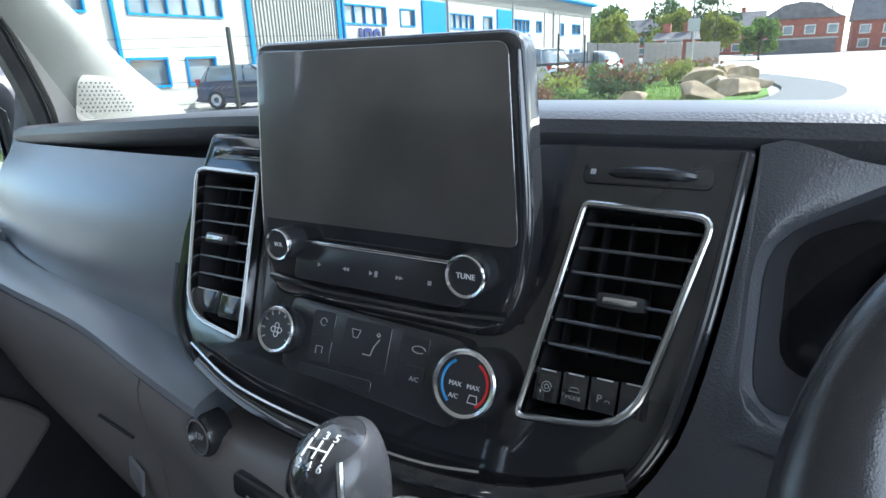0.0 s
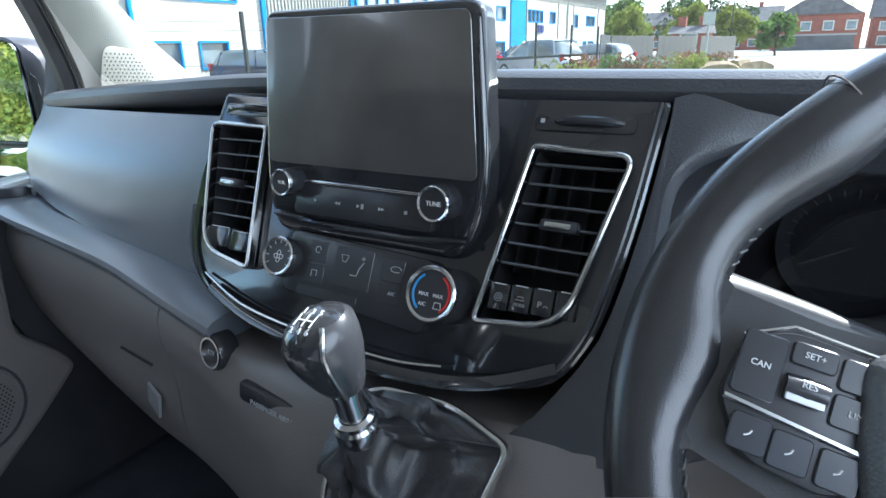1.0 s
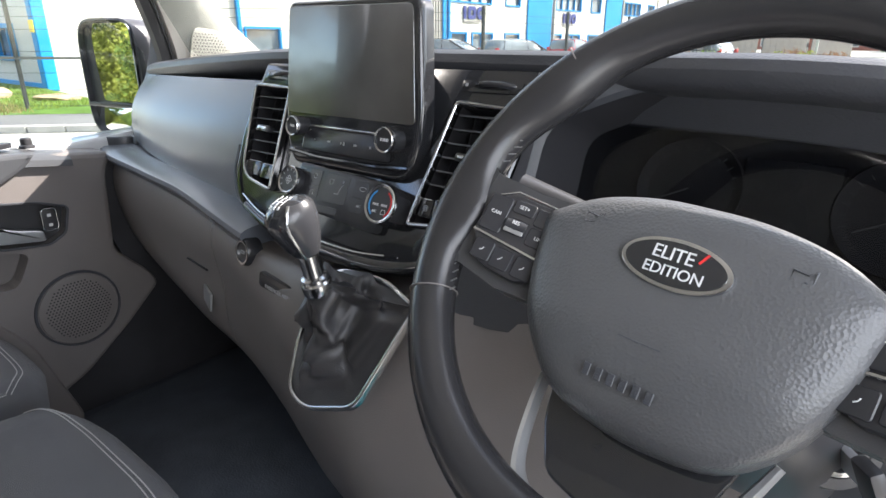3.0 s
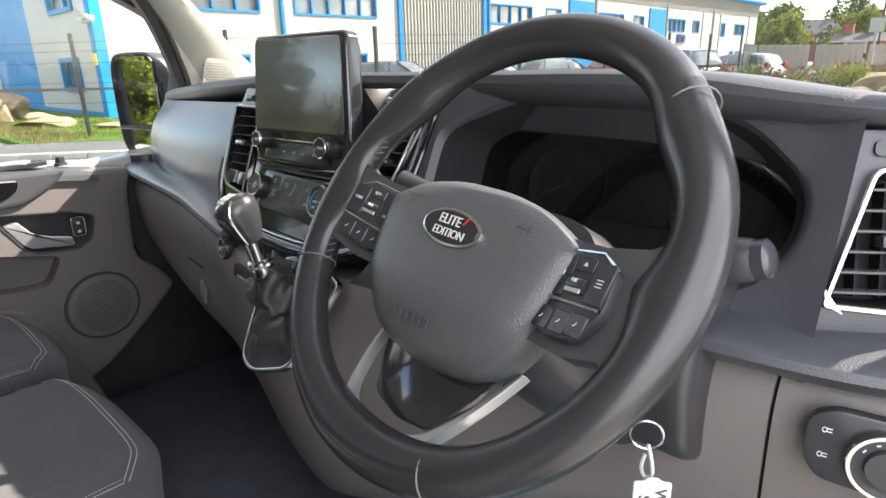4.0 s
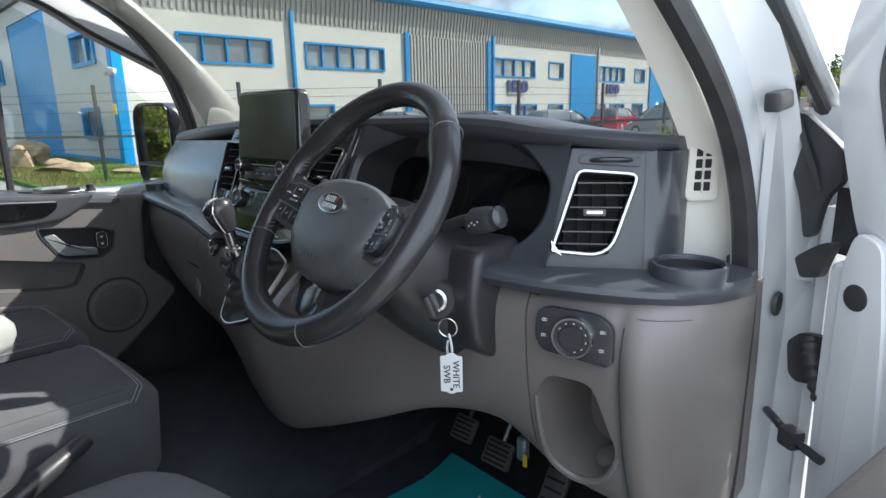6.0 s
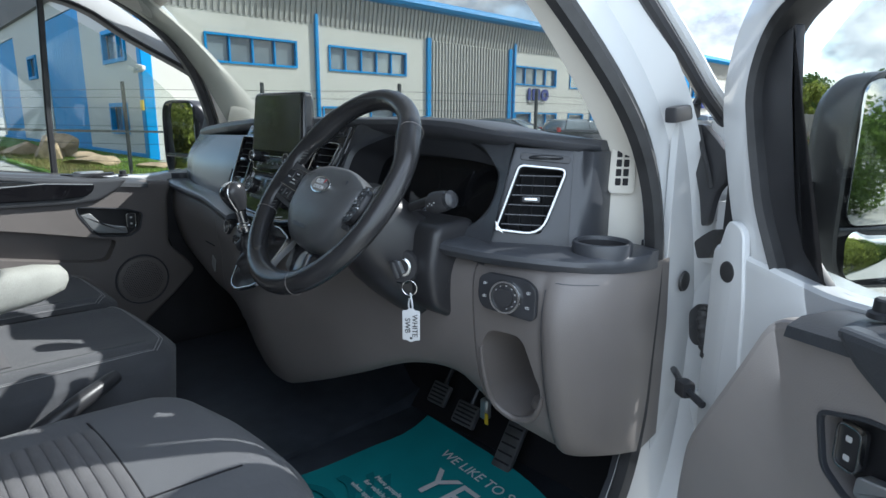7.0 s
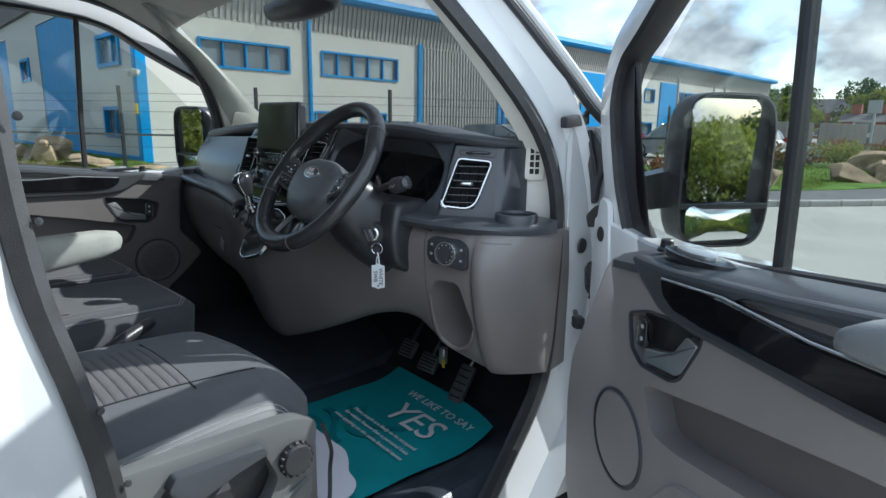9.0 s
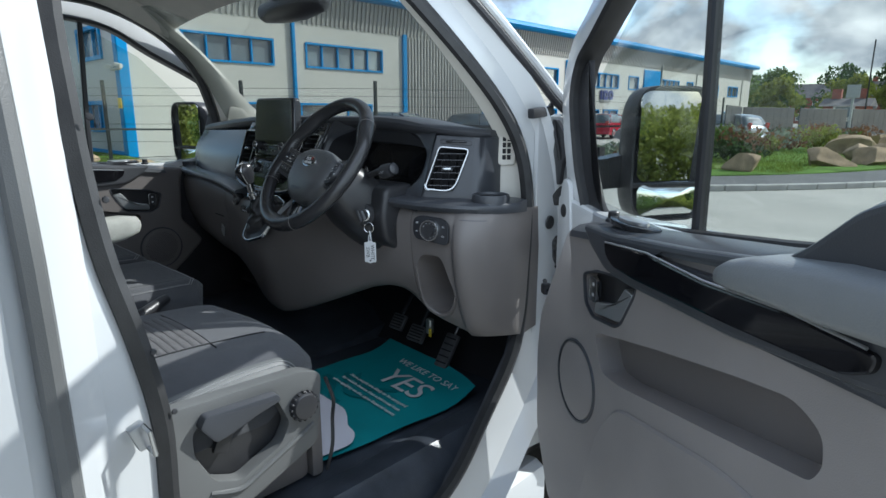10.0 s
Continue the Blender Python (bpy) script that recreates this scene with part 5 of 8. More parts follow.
# the ledge that runs under the glovebox, round below the console and on to the driver's side
LEDGE = [(-0.925, 0.030, -0.035, 1.140), (-0.80, 0.000, -0.070, 1.136), (-0.60, -0.034, -0.094, 1.131), (-0.42, -0.062, -0.112, 1.125), (-0.27, -0.092, -0.138, 1.114), (-0.15, -0.115, -0.152, 1.100), (0.0, -0.120, -0.158, 1.090), (0.15, -0.115, -0.150, 1.092), (0.28, -0.095, -0.120, 1.105)]


def ledge(tab, x0, x1, n, h):
    out = []
    for i in range(n + 1):
        x = x0 + (x1 - x0) * i / n
        yb, yf, z = lerp_table(tab, x)
        out.append([(x, yb + 0.02, z + 0.002), (x, yb, z + 0.002), (x, yf + 0.010, z - 0.002), (x, yf + 0.002, z - 0.006), (x, yf, z - 0.013), (x, yf + 0.004, z - h * 0.7), (x, yf + 0.014, z - h), (x, yb + 0.02, z - h)])
    return loft(out)


part("passenger_ledge", ledge(LEDGE, -0.925, -0.18, 36, 0.030), LID, dash, "charcoal ledge with a rolled edge")
DLEDGE = [(0.50, -0.060, -0.140, 1.150), (0.60, -0.060, -0.138, 1.150), (0.68, -0.020, -0.124, 1.148), (0.74, 0.02, -0.104, 1.147), (0.79, 0.06, -0.081, 1.146), (0.825, 0.07, -0.058, 1.146), (0.848, 0.062, -0.026, 1.146), (0.862, 0.058, 0.006, 1.146), (0.872, 0.052, 0.040, 1.146)]
part("driver_ledge", ledge(DLEDGE, 0.50, 0.872, 44, 0.026), CHAR, dash, "charcoal ledge carrying a cup holder")
for cx, cy, cz, nm in ((0.812, 0.006, 1.147, "black round cup holder"), (-0.875, 0.005, 1.138, "black round cup holder")):
    part("cup_holder", lathe([(0.039, -0.010), (0.0395, 0.012), (0.0405, 0.0155), (0.042, 0.0165), (0.0445, 0.015), (0.0455, 0.010), (0.0450, 0.0), (0.0450, -0.010)], Matrix.Translation((cx, cy, cz)), 36), CHAR, dash, nm)
    part("cup_well", lathe([(0, -0.012), (0.036, -0.011), (0.0393, 0.010)], Matrix.Translation((cx, cy, cz)), 28), VOID, dash)

# ---- centre console panel ----
CS = 0.466
cz0 = Matrix.Translation((0, -0.053, 1.290)) @ Matrix.Rotation(math.pi / 2 - math.atan(CS), 4, "X")   # local x right, y up the slope, z towards the cab
CL = math.sqrt(1 + CS * CS)


def C(x, z, out=0.0):
    """Panel-local point from x and height z."""
    return Vector((x, (z - 1.290) * CL, out))


def Cm(x, z, out=0.0):
    return cz0 @ Matrix.Translation(C(x, z, out))


def cpoly(pts):
    return [(x, (z - 1.290) * CL) for x, z in pts]


outline = rounded(cpoly([(-0.236, 1.326), (0.235, 1.328), (0.226, 1.235), (0.212, 1.165), (0.190, 1.128), (0.10, 1.102), (0.0, 1.096), (-0.10, 1.102), (-0.205, 1.128), (-0.240, 1.165), (-0.250, 1.235)]), [0.006, 0.006, 0.03, 0.03, 0.05, 0.05, 0.05, 0.05, 0.05, 0.03, 0.03], 4)
VENTR = cpoly([(0.1145, 1.157), (0.190, 1.166), (0.2205, 1.288), (0.1385, 1.291)])
VENTL = cpoly([(-0.209, 1.168), (-0.134, 1.157), (-0.150, 1.292), (-0.236, 1.294)])
face_ = prism(outline, 0.022, cz0 @ Matrix.Translation((0, 0, -0.022)), 0.005, 3)
for vp, vr in ((VENTR, [0.010, 0.030, 0.014, 0.007]), (VENTL, [0.030, 0.010, 0.007, 0.014])):
    face_ = cut(face_, prism(shrink(rounded(vp, vr, 4), 0.003), 0.08, cz0 @ Matrix.Translation((0, 0, -0.05))))
panel = part("console_panel", face_, PIANO, dash, "glossy piano-black console panel")
part("console_rim", tube([cz0 @ Vector((x, y, 0.0045)) for x, y in shrink(outline, 0.006)[8:-4]], 0.0022, 6), SATIN, dash)
swp = [cz0 @ C(x, z, o) for x, z, o in ((-0.185, 1.134, 0.006), (-0.12, 1.118, 0.012), (-0.05, 1.111, 0.016), (0.05, 1.109, 0.016), (0.13, 1.117, 0.012), (0.19, 1.140, 0.006))]
part("console_sweep", tube(smoothline(swp, 6), 0.006, 8, flat=0.6), PIANO, dash, "glossy black lower lip")
part("chrome_line", tube(smoothline([cz0 @ C(x, z, o) for x, z, o in ((-0.20, 1.146, 0.004), (-0.13, 1.127, 0.012), (-0.04, 1.119, 0.016), (0.05, 1.117, 0.016), (0.10, 1.122, 0.012))], 6), 0.0016, 6), CHROME, dash, "thin chrome line")


def vent(frame_poly, m, nslat, slat_span, lean, tab_at, name_label, depth=0.05, wide=0.0046, radii=(0.010, 0.030, 0.014, 0.007)):
    """An air vent: chrome frame, dark well, slanted slats and a thumb tab. Local x right, y up, z outwards."""
    outer = rounded(frame_poly, list(radii), 5)
    inner = shrink(outer, wide)
    v = part("air_vent", prism(outer, 0.010, m @ Matrix.Translation((0, 0, -0.002)), 0.003, 3, hole=inner), VENTRIM, dash, name_label)
    back = shrink(inner, 0.002)
    # well, walls and vanes near black: the vent's inner shade put into colour
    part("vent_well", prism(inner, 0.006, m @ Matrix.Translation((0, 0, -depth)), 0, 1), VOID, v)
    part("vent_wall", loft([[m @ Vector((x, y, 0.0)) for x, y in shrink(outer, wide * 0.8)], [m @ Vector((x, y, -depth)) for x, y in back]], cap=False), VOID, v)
    y0, y1 = slat_span
    ys = [y0 + (y1 - y0) * (k + 0.5) / nslat for k in range(nslat)]
    for k, y in enumerate(ys):
        xs = []
        p = inner
        for (ax, ay), (bx, by) in zip(p, p[1:] + p[:1]):
            if (ay - y) * (by - y) < 0:
                xs.append(ax + (bx - ax) * (y - ay) / (by - ay))
        if len(xs) < 2:
            continue
        xa, xb = min(xs), max(xs)
        part("slat", box(xb - xa - 0.002, 0.0022, 0.013, m @ Matrix.Translation(((xa + xb) / 2, y, -0.007)) @ pose(0, 0, 0, lean * 0.5, 0, 0), 0.0008, 1), SLAT, v)
    for k in range(5):
        f = (k + 0.7) / 5.4
        xa, xb = min(q[0] for q in inner), max(q[0] for q in inner)
        part("vane", box(0.002, (y1 - y0) * 0.96, 0.016, m @ Matrix.Translation((xa + (xb - xa) * f, (y0 + y1) / 2, -0.030))), VOID, v)
    tx, ty = tab_at
    tb = part("vent_tab", box(0.030, 0.010, 0.014, m @ Matrix.Translation((tx, ty, 0.000)), 0.003, 2), SATIN, v)
    part("tab_insert", box(0.021, 0.0045, 0.003, m @ Matrix.Translation((tx, ty, 0.0075)), 0.0014, 2), CHROME, tb)
    return v


vent(VENTR, cz0 @ Matrix.Translation((0, 0, 0.004)), 6, ((1.1975 - 1.290) * CL, (1.2855 - 1.290) * CL), 12, (0.172, (1.2345 - 1.290) * CL), "tall centre vent in a chrome frame")
vent(VENTL, cz0 @ Matrix.Translation((0, 0, 0.004)), 6, ((1.1975 - 1.290) * CL, (1.2855 - 1.290) * CL), 12, (-0.188, (1.2345 - 1.290) * CL), "tall centre vent in a chrome frame", radii=(0.030, 0.010, 0.007, 0.014))
# switch banks at the feet of the vents
for x0, x1, z0, n in ((0.124, 0.196, 1.184, 4), (-0.210, -0.142, 1.184, 2)):
    for k in range(n):
        xa = x0 + (x1 - x0) * (k + 0.5) / n
        sw = part("switch", box((x1 - x0) / n - 0.0015, 0.021, 0.010, Cm(xa, z0 - 0.004 + 0.003 * (k / n if x0 > 0 else 1 - k / n), -0.001), 0.0012, 2), PIANO, panel, "satin black push switch")
        part("switch_line", box((x1 - x0) / n - 0.008, 0.0008, 0.0008, Cm(xa, z0 + 0.0050 + 0.003 * (k / n if x0 > 0 else 1 - k / n), 0.0042)), INK, sw)
        if x0 > 0 and k == 1:
            text("MODE", 0.0034, Cm(xa, z0 - 0.0075, 0.0043), INKDIM, sw)
            part("symbol", tube([Cm(xa, z0 - 0.003, 0.0044) @ Vector(p) for p in ((-0.0035, -0.001, 0), (-0.0022, 0.0015, 0), (0.0022, 0.0015, 0), (0.0035, -0.001, 0))], 0.0003, 5, loop=True), INKDIM, sw)
        if x0 > 0 and k == 2:
            text("P", 0.0068, Cm(xa - 0.002, z0 - 0.0045, 0.0043), INKDIM, sw)
            part("symbol", tube([Cm(xa + 0.003, z0 - 0.006, 0.0044) @ Vector((0.0016 * math.cos(a), 0.0016 * math.sin(a), 0)) for a in [0.5 * k2 for k2 in range(7)]], 0.0003, 4), INKDIM, sw)
        if x0 > 0 and k == 0:
            part("symbol", tube([Cm(xa, z0 - 0.0045, 0.0044) @ Vector((r_ * math.cos(a), r_ * math.sin(a), 0)) for r_ in (0.0032, 0.0014) for a in [k2 * 0.4488 for k2 in range(14)]], 0.0003, 5), INKDIM, sw)
# flat demister slots at the top corners, and dial wheels
for x, w in ((0.174, 0.080), (-0.186, 0.080)):
    tv = part("dial_recess", prism(rrect(w, 0.013, 0.004, 3), 0.002, Cm(x, 1.3085, 0.0004), 0.001), PIANO, panel, "satin recess of a vent dial")
    part("dial_wheel", lathe([(0, 0.004), (0.020, 0.004), (0.0235, 0.0015), (0.0235, -0.0015), (0.020, -0.004), (0, -0.004)], Cm(x + 0.004, 1.3095, -0.002) @ Matrix.Diagonal((1.25, 0.8, 0.55, 1)) @ pose(0, 0, 0, 90, 0, 0), 24), SATIN, tv)
    part("dial_mark", box(0.0035, 0.0035, 0.0006, Cm(x - 0.033, 1.3095, 0.0026)), INKDIM, tv)

# ---- screen unit: tablet with radio keys below ----
sm_ = Matrix.Translation((-0.002, -0.098, 1.250)) @ Matrix.Rotation(math.pi / 2 - math.atan(0.115), 4, "X")
tab = rounded([(-0.108, -0.048), (0.100, -0.048), (0.116, -0.010), (0.119, 0.030), (0.106, 0.153), (-0.118, 0.154), (-0.120, 0.03), (-0.119, -0.01)], [0.024, 0.024, 0.03, 0.03, 0.014, 0.014, 0.03, 0.03], 5)
unit = part("screen_unit", prism(tab, 0.022, sm_ @ Matrix.Translation((0, 0, -0.022)), 0.0095, 6), PIANO, dash, "upright black touchscreen unit")
part("unit_back", loft([[sm_ @ Vector((x * s, y * s + o, z)) for x, y in tab] for s, o, z in ((0.97, 0.0, -0.020), (0.93, 0.0, -0.032), (0.72, -0.012, -0.05), (0.6, -0.02, -0.075))]), SATIN, unit, "satin black rear shell")
part("glass_face", prism(rounded([(-0.1125, 0.018), (0.1110, 0.018), (0.0985, 0.145), (-0.1110, 0.146)], 0.008, 4), 0.0012, sm_ @ Matrix.Translation((0, 0, 0.0004)), 0.0004, 1), SCREEN, unit, "dark reflective screen glass")
part("key_ledge", prism(rrect(0.150, 0.030, 0.004, 3), 0.008, sm_ @ Matrix.Translation((0.0, -0.013, -0.002)) @ pose(0, 0, 0, -12, 0, 0), 0.002), SATIN, unit, "radio key strip")
part("chrome_bar", box(0.128, 0.0026, 0.004, sm_ @ Matrix.Translation((0.001, 0.0045, 0.006)), 0.001, 2), CHROME, unit)
part("under_lip", tube([sm_ @ Vector(p) for p in ((-0.105, -0.030, 0.002), (-0.05, -0.034, 0.003), (0.05, -0.034, 0.003), (0.105, -0.030, 0.002))], 0.003, 8), PIANO, unit)
for k, xx in enumerate((-0.048, -0.024, 0.0, 0.024, 0.049)):
    base = sm_ @ Matrix.Translation((xx, -0.0125, 0.0068))
    pts_ = ([(-0.004, -0.002), (-0.004, 0.002), (0, 0)], [(-0.004, 0), (0, 0.002), (0, -0.002)], [(-0.003, -0.0022), (-0.003, 0.0022), (0.001, 0)], [(0, -0.002), (0, 0.002), (0.004, 0)], [(-0.002, -0.002), (-0.002, 0.002), (0.002, 0.002), (0.002, -0.002)])[k]
    pts_ = [(x * 0.75, y * 0.75) for x, y in pts_]
    ic = prism(pts_, 0.0004, base @ pose(0, 0, 0, -12, 0, 0))
    if k in (1, 3):
        prism([(x + (0.003 if k == 1 else -0.003), y) for x, y in pts_], 0.0004, base @ pose(0, 0, 0, -12, 0, 0), bm=ic)
    if k == 2:
        for dx in (0.003, 0.0045):
            box(0.0008, 0.0044, 0.0006, base @ pose(dx, 0, 0.0002, -12, 0, 0), bm=ic)
    part("key_symbol", ic, INKDIM, unit)


def knob(m, r, h, label, word="", parent=None, ring_w=0.0026):
    k = part("knob", lathe([(r * 1.02, -0.004), (r * 1.0, h * 0.55), (r * 0.98, h * 0.9), (r * 0.90, h)], m, 40), SATIN, parent, label)
    part("knob_ring", lathe([(r * 0.99, h * 0.86), (r * 0.985, h + 0.0008), (r * 0.93, h + 0.0018), (r * 0.90 - ring_w * 0.6, h + 0.0008), (r * 0.90 - ring_w * 0.6, h - 0.002)], m, 40), CHROME, k)
    part("knob_face", lathe([(0, h - 0.0012), (r * 0.9 - ring_w * 0.5, h - 0.0008)], m, 32), BLACK, k)
    if word:
        text(word, r * 0.36, m @ Matrix.Translation((0, 0.0, h - 0.0004)), INK, k)
    return k


knob(sm_ @ Matrix.Translation((-0.079, 0.002, 0)), 0.0125, 0.020, "chrome-ringed volume knob", "VOL", unit, 0.002)
knob(sm_ @ Matrix.Translation((0.083, 0.0, 0)), 0.0147, 0.020, "chrome-ringed tuning knob", "TUNE", unit, 0.002)

# ---- climate panel ----
clim = part("climate_panel", prism(rounded(cpoly([(-0.085, 1.150), (0.075, 1.140), (0.075, 1.196), (-0.085, 1.202)]), 0.008, 3), 0.012, cz0, 0.003), SATIN, panel, "satin black climate panel")
kf = knob(Cm(-0.085, 1.176, 0.004), 0.0190, 0.020, "chrome-ringed fan speed knob", "", panel)
ka = knob(Cm(0.085, 1.172, 0.004), 0.0232, 0.022, "chrome-ringed temperature knob", "", panel)
for s, mm in ((1, RED), (-1, BLUE)):
    part("scale_arc", tube([Cm(0.085, 1.172, 0.0255) @ Vector((s * 0.0165 * math.cos(a), 0.0165 * math.sin(a), 0)) for a in [(-0.9 + 0.24 * k) for k in range(9)]], 0.0011, 5), mm, ka)
for dx, w2 in ((-0.0066, "A/C"), (0.0066, "")):
    text("MAX", 0.0043, Cm(0.085, 1.172, 0.0255) @ Matrix.Translation((dx, -0.001, 0)), INK, ka)
    if w2:
        text(w2, 0.0043, Cm(0.085, 1.172, 0.0255) @ Matrix.Translation((dx, -0.009, 0)), INK, ka)
part("symbol", tube([Cm(0.085, 1.172, 0.0256) @ Vector(p) for p in ((0.004, -0.011, 0), (0.011, -0.011, 0), (0.010, -0.006, 0), (0.005, -0.006, 0))], 0.0005, 5, loop=True), INK, ka)
fan_b = bmesh.new()
for k in range(4):
    tube([Cm(-0.085, 1.176, 0.0235) @ Vector((0.0035 * math.cos(1.57 * k) + 0.0022 * math.cos(a), 0.0035 * math.sin(1.57 * k) + 0.0022 * math.sin(a), 0)) for a in [0.9 * j for j in range(7)]], 0.0004, 4, loop=True, bm=fan_b)
part("fan_symbol", fan_b, INK, kf)
for k in range(9):
    a = math.radians(210 - 30 * k)
    part("scale_mark", box(0.0012, 0.003, 0.0004, Cm(-0.085, 1.176, 0.0235) @ Matrix.Translation((0.0138 * math.cos(a), 0.0138 * math.sin(a), 0)) @ pose(0, 0, 0, 0, 0, math.degrees(a) - 90)), INKDIM, kf)
for xx, zz, w, h in ((-0.048, 1.1865, 0.022, 0.020), (-0.048, 1.168, 0.022, 0.018), (-0.006, 1.178, 0.042, 0.036), (0.036, 1.183, 0.024, 0.020), (0.036, 1.165, 0.024, 0.018), (-0.03, 1.1525, 0.07, 0.009)):
    part("climate_key", prism(rrect(w, h, 0.002, 2), 0.0007, Cm(xx, zz, 0.0118), 0.0003, 1), SATIN, clim)
text("A/C", 0.0046, Cm(0.040, 1.165, 0.0128), INKDIM, clim)
sy = bmesh.new()
tube([Cm(-0.048, 1.188, 0.0128) @ Vector((0.003 * math.cos(a), 0.003 * math.sin(a), 0)) for a in [0.5 * j for j in range(12)]], 0.0004, 4, bm=sy)
tube([Cm(0.04, 1.184, 0.0128) @ Vector((0.0055 * math.cos(a), 0.0025 * math.sin(a), 0)) for a in [0.5 * j for j in range(12)]], 0.0004, 4, bm=sy)
tube([Cm(-0.048, 1.168, 0.0128) @ Vector(p) for p in ((-0.003, -0.003, 0), (-0.003, 0.003, 0), (0.003, 0.003, 0), (0.003, -0.002, 0))], 0.0004, 4, bm=sy)
tube([Cm(-0.003, 1.180, 0.0128) @ Vector(p) for p in ((-0.004, -0.008, 0), (0.003, -0.008, 0), (0.005, -0.001, 0), (0.009, 0.005, 0))], 0.0005, 4, bm=sy)
tube([Cm(-0.003, 1.180, 0.0128) @ Vector(p) for p in ((0.006, 0.008, 0), (0.0075, 0.0095, 0), (0.009, 0.008, 0), (0.0075, 0.0065, 0))], 0.0005, 4, loop=True, bm=sy)
tube([Cm(-0.016, 1.186, 0.0128) @ Vector(p) for p in ((-0.004, 0.002, 0), (0.004, 0.002, 0), (0.002, -0.004, 0), (-0.002, -0.004, 0))], 0.0004, 4, loop=True, bm=sy)
tagged(part("climate_symbols", sy, INKDIM, clim), kind="stuff")

# ---- driver's side: instrument surround ----
fs = 0.40
fm = Matrix.Translation((0, -0.060, 1.200)) @ Matrix.Rotation(math.pi / 2 - math.atan(fs), 4, "X")
FLN = math.sqrt(1 + fs * fs)
hole_r = rounded([(x, (z - 1.2) * FLN) for x, z in ((0.248, 1.188), (0.60, 1.166), (0.634, 1.207), (0.634, 1.255), (0.579, 1.299), (0.50, 1.319), (0.40, 1.322), (0.322, 1.314), (0.246, 1.280))], 0.025, 4)
outer_r = []
cx_, cy_ = 0.445, 0.05
for x, y in hole_r:
    dx_, dy_ = x - cx_, y - cy_
    k_ = min([1e9] + ([(0.664 - cx_) / dx_] if dx_ > 1e-6 else []) + ([(0.236 - cx_) / dx_] if dx_ < -1e-6 else []))
    xo = cx_ + dx_ * k_
    ztop = lerp_table(LIP, cx_ + dx_)[1] - 0.012
    if dy_ > 1e-6:
        k_ = min(k_, ((ztop - 1.2) * FLN - cy_) / dy_)
    if dy_ < -1e-6:
        k_ = min(k_, ((1.084 - 1.2) * FLN - cy_) / dy_)
    outer_r.append((cx_ + dx_ * k_, cy_ + dy_ * k_))


def flush(p):
    """Draws the surround forward to the console's plane towards its inner end."""
    f = max(0.0, min(1.0, (0.350 - p[0]) / 0.114))
    f = f * f * (3 - 2 * f)
    g = max(0.0, min(1.0, (p[0] - 0.636) / 0.028))
    return Vector((p[0], p[1] + g * (-0.0065 - 0.05 * (p[2] - 1.147)) + f * ((-0.053 + 0.466 * (p[2] - 1.290)) - (-0.060 + 0.40 * (p[2] - 1.2)) + 0.002), p[2]))


inner_r = [(cx_ + (x - cx_) * 1.025, cy_ + (y - cy_) * 1.05) for x, y in hole_r]
face_s = loft([[flush(fm @ Vector((o[0] + (q[0] - o[0]) * f, o[1] + (q[1] - o[1]) * f, -0.003 * max(0, f - 0.75) / 0.25))) for o, q in zip(outer_r, inner_r)] for f in (0, 0.25, 0.5, 0.75, 1.0)] + [[flush(fm @ Vector((x, y, -0.010))) for x, y in hole_r]], cap=False)
hood = part("instrument_surround", face_s, CHAR, dash, "charcoal instrument surround")
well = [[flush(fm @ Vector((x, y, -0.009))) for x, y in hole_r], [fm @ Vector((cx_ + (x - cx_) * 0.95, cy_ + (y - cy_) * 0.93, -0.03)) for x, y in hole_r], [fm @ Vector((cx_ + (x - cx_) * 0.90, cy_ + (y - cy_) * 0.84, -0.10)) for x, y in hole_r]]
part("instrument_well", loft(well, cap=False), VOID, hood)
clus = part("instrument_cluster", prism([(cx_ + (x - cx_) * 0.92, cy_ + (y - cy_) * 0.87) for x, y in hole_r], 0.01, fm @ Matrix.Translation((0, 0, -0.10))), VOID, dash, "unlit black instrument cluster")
for gx, gr in ((0.365, 0.052), (0.545, 0.052)):
    gm = fm @ Matrix.Translation((gx, 0.048, -0.0895))
    g = part("gauge", lathe([(gr * 0.8, 0.0), (gr * 0.97, 0.004), (gr, 0.006), (gr * 1.03, 0.003), (gr * 1.03, 0.0)], gm, 40), VOID, clus, "unlit round gauge")
    for k in range(21):
        a = math.radians(225 - 13.5 * k)
        part("tick", box(0.0009, 0.005 if k % 2 else 0.0075, 0.0006, gm @ Matrix.Translation((gr * 0.84 * math.cos(a), gr * 0.84 * math.sin(a), 0.002)) @ pose(0, 0, 0, 0, 0, math.degrees(a) - 90)), VALANCE, g)
    part("needle", box(0.0016, gr * 0.75, 0.001, gm @ pose(0, 0, 0.004, 0, 0, 118) @ Matrix.Translation((0, gr * 0.36, 0))), VALANCE, g)
part("centre_display", box(0.085, 0.075, 0.003, fm @ Matrix.Translation((0.455, 0.05, -0.088)), 0.002, 1), PIANO, clus)
cg = part("cluster_lens", prism([(cx_ + (x - cx_) * 0.945, cy_ + (y - cy_) * 0.91) for x, y in hole_r], 0.0015, fm @ Matrix.Translation((0, 0, -0.055))), DIALGLASS, clus)
cg.visible_shadow = False

# cheeks that carry the dash face from the console's edge to the instruments and on to the outer vent
def edge_x(z):
    return lerp_table([(1.08, 0.150), (1.10, 0.172), (1.128, 0.192), (1.165, 0.213), (1.235, 0.227), (1.328, 0.236)], z)[0]


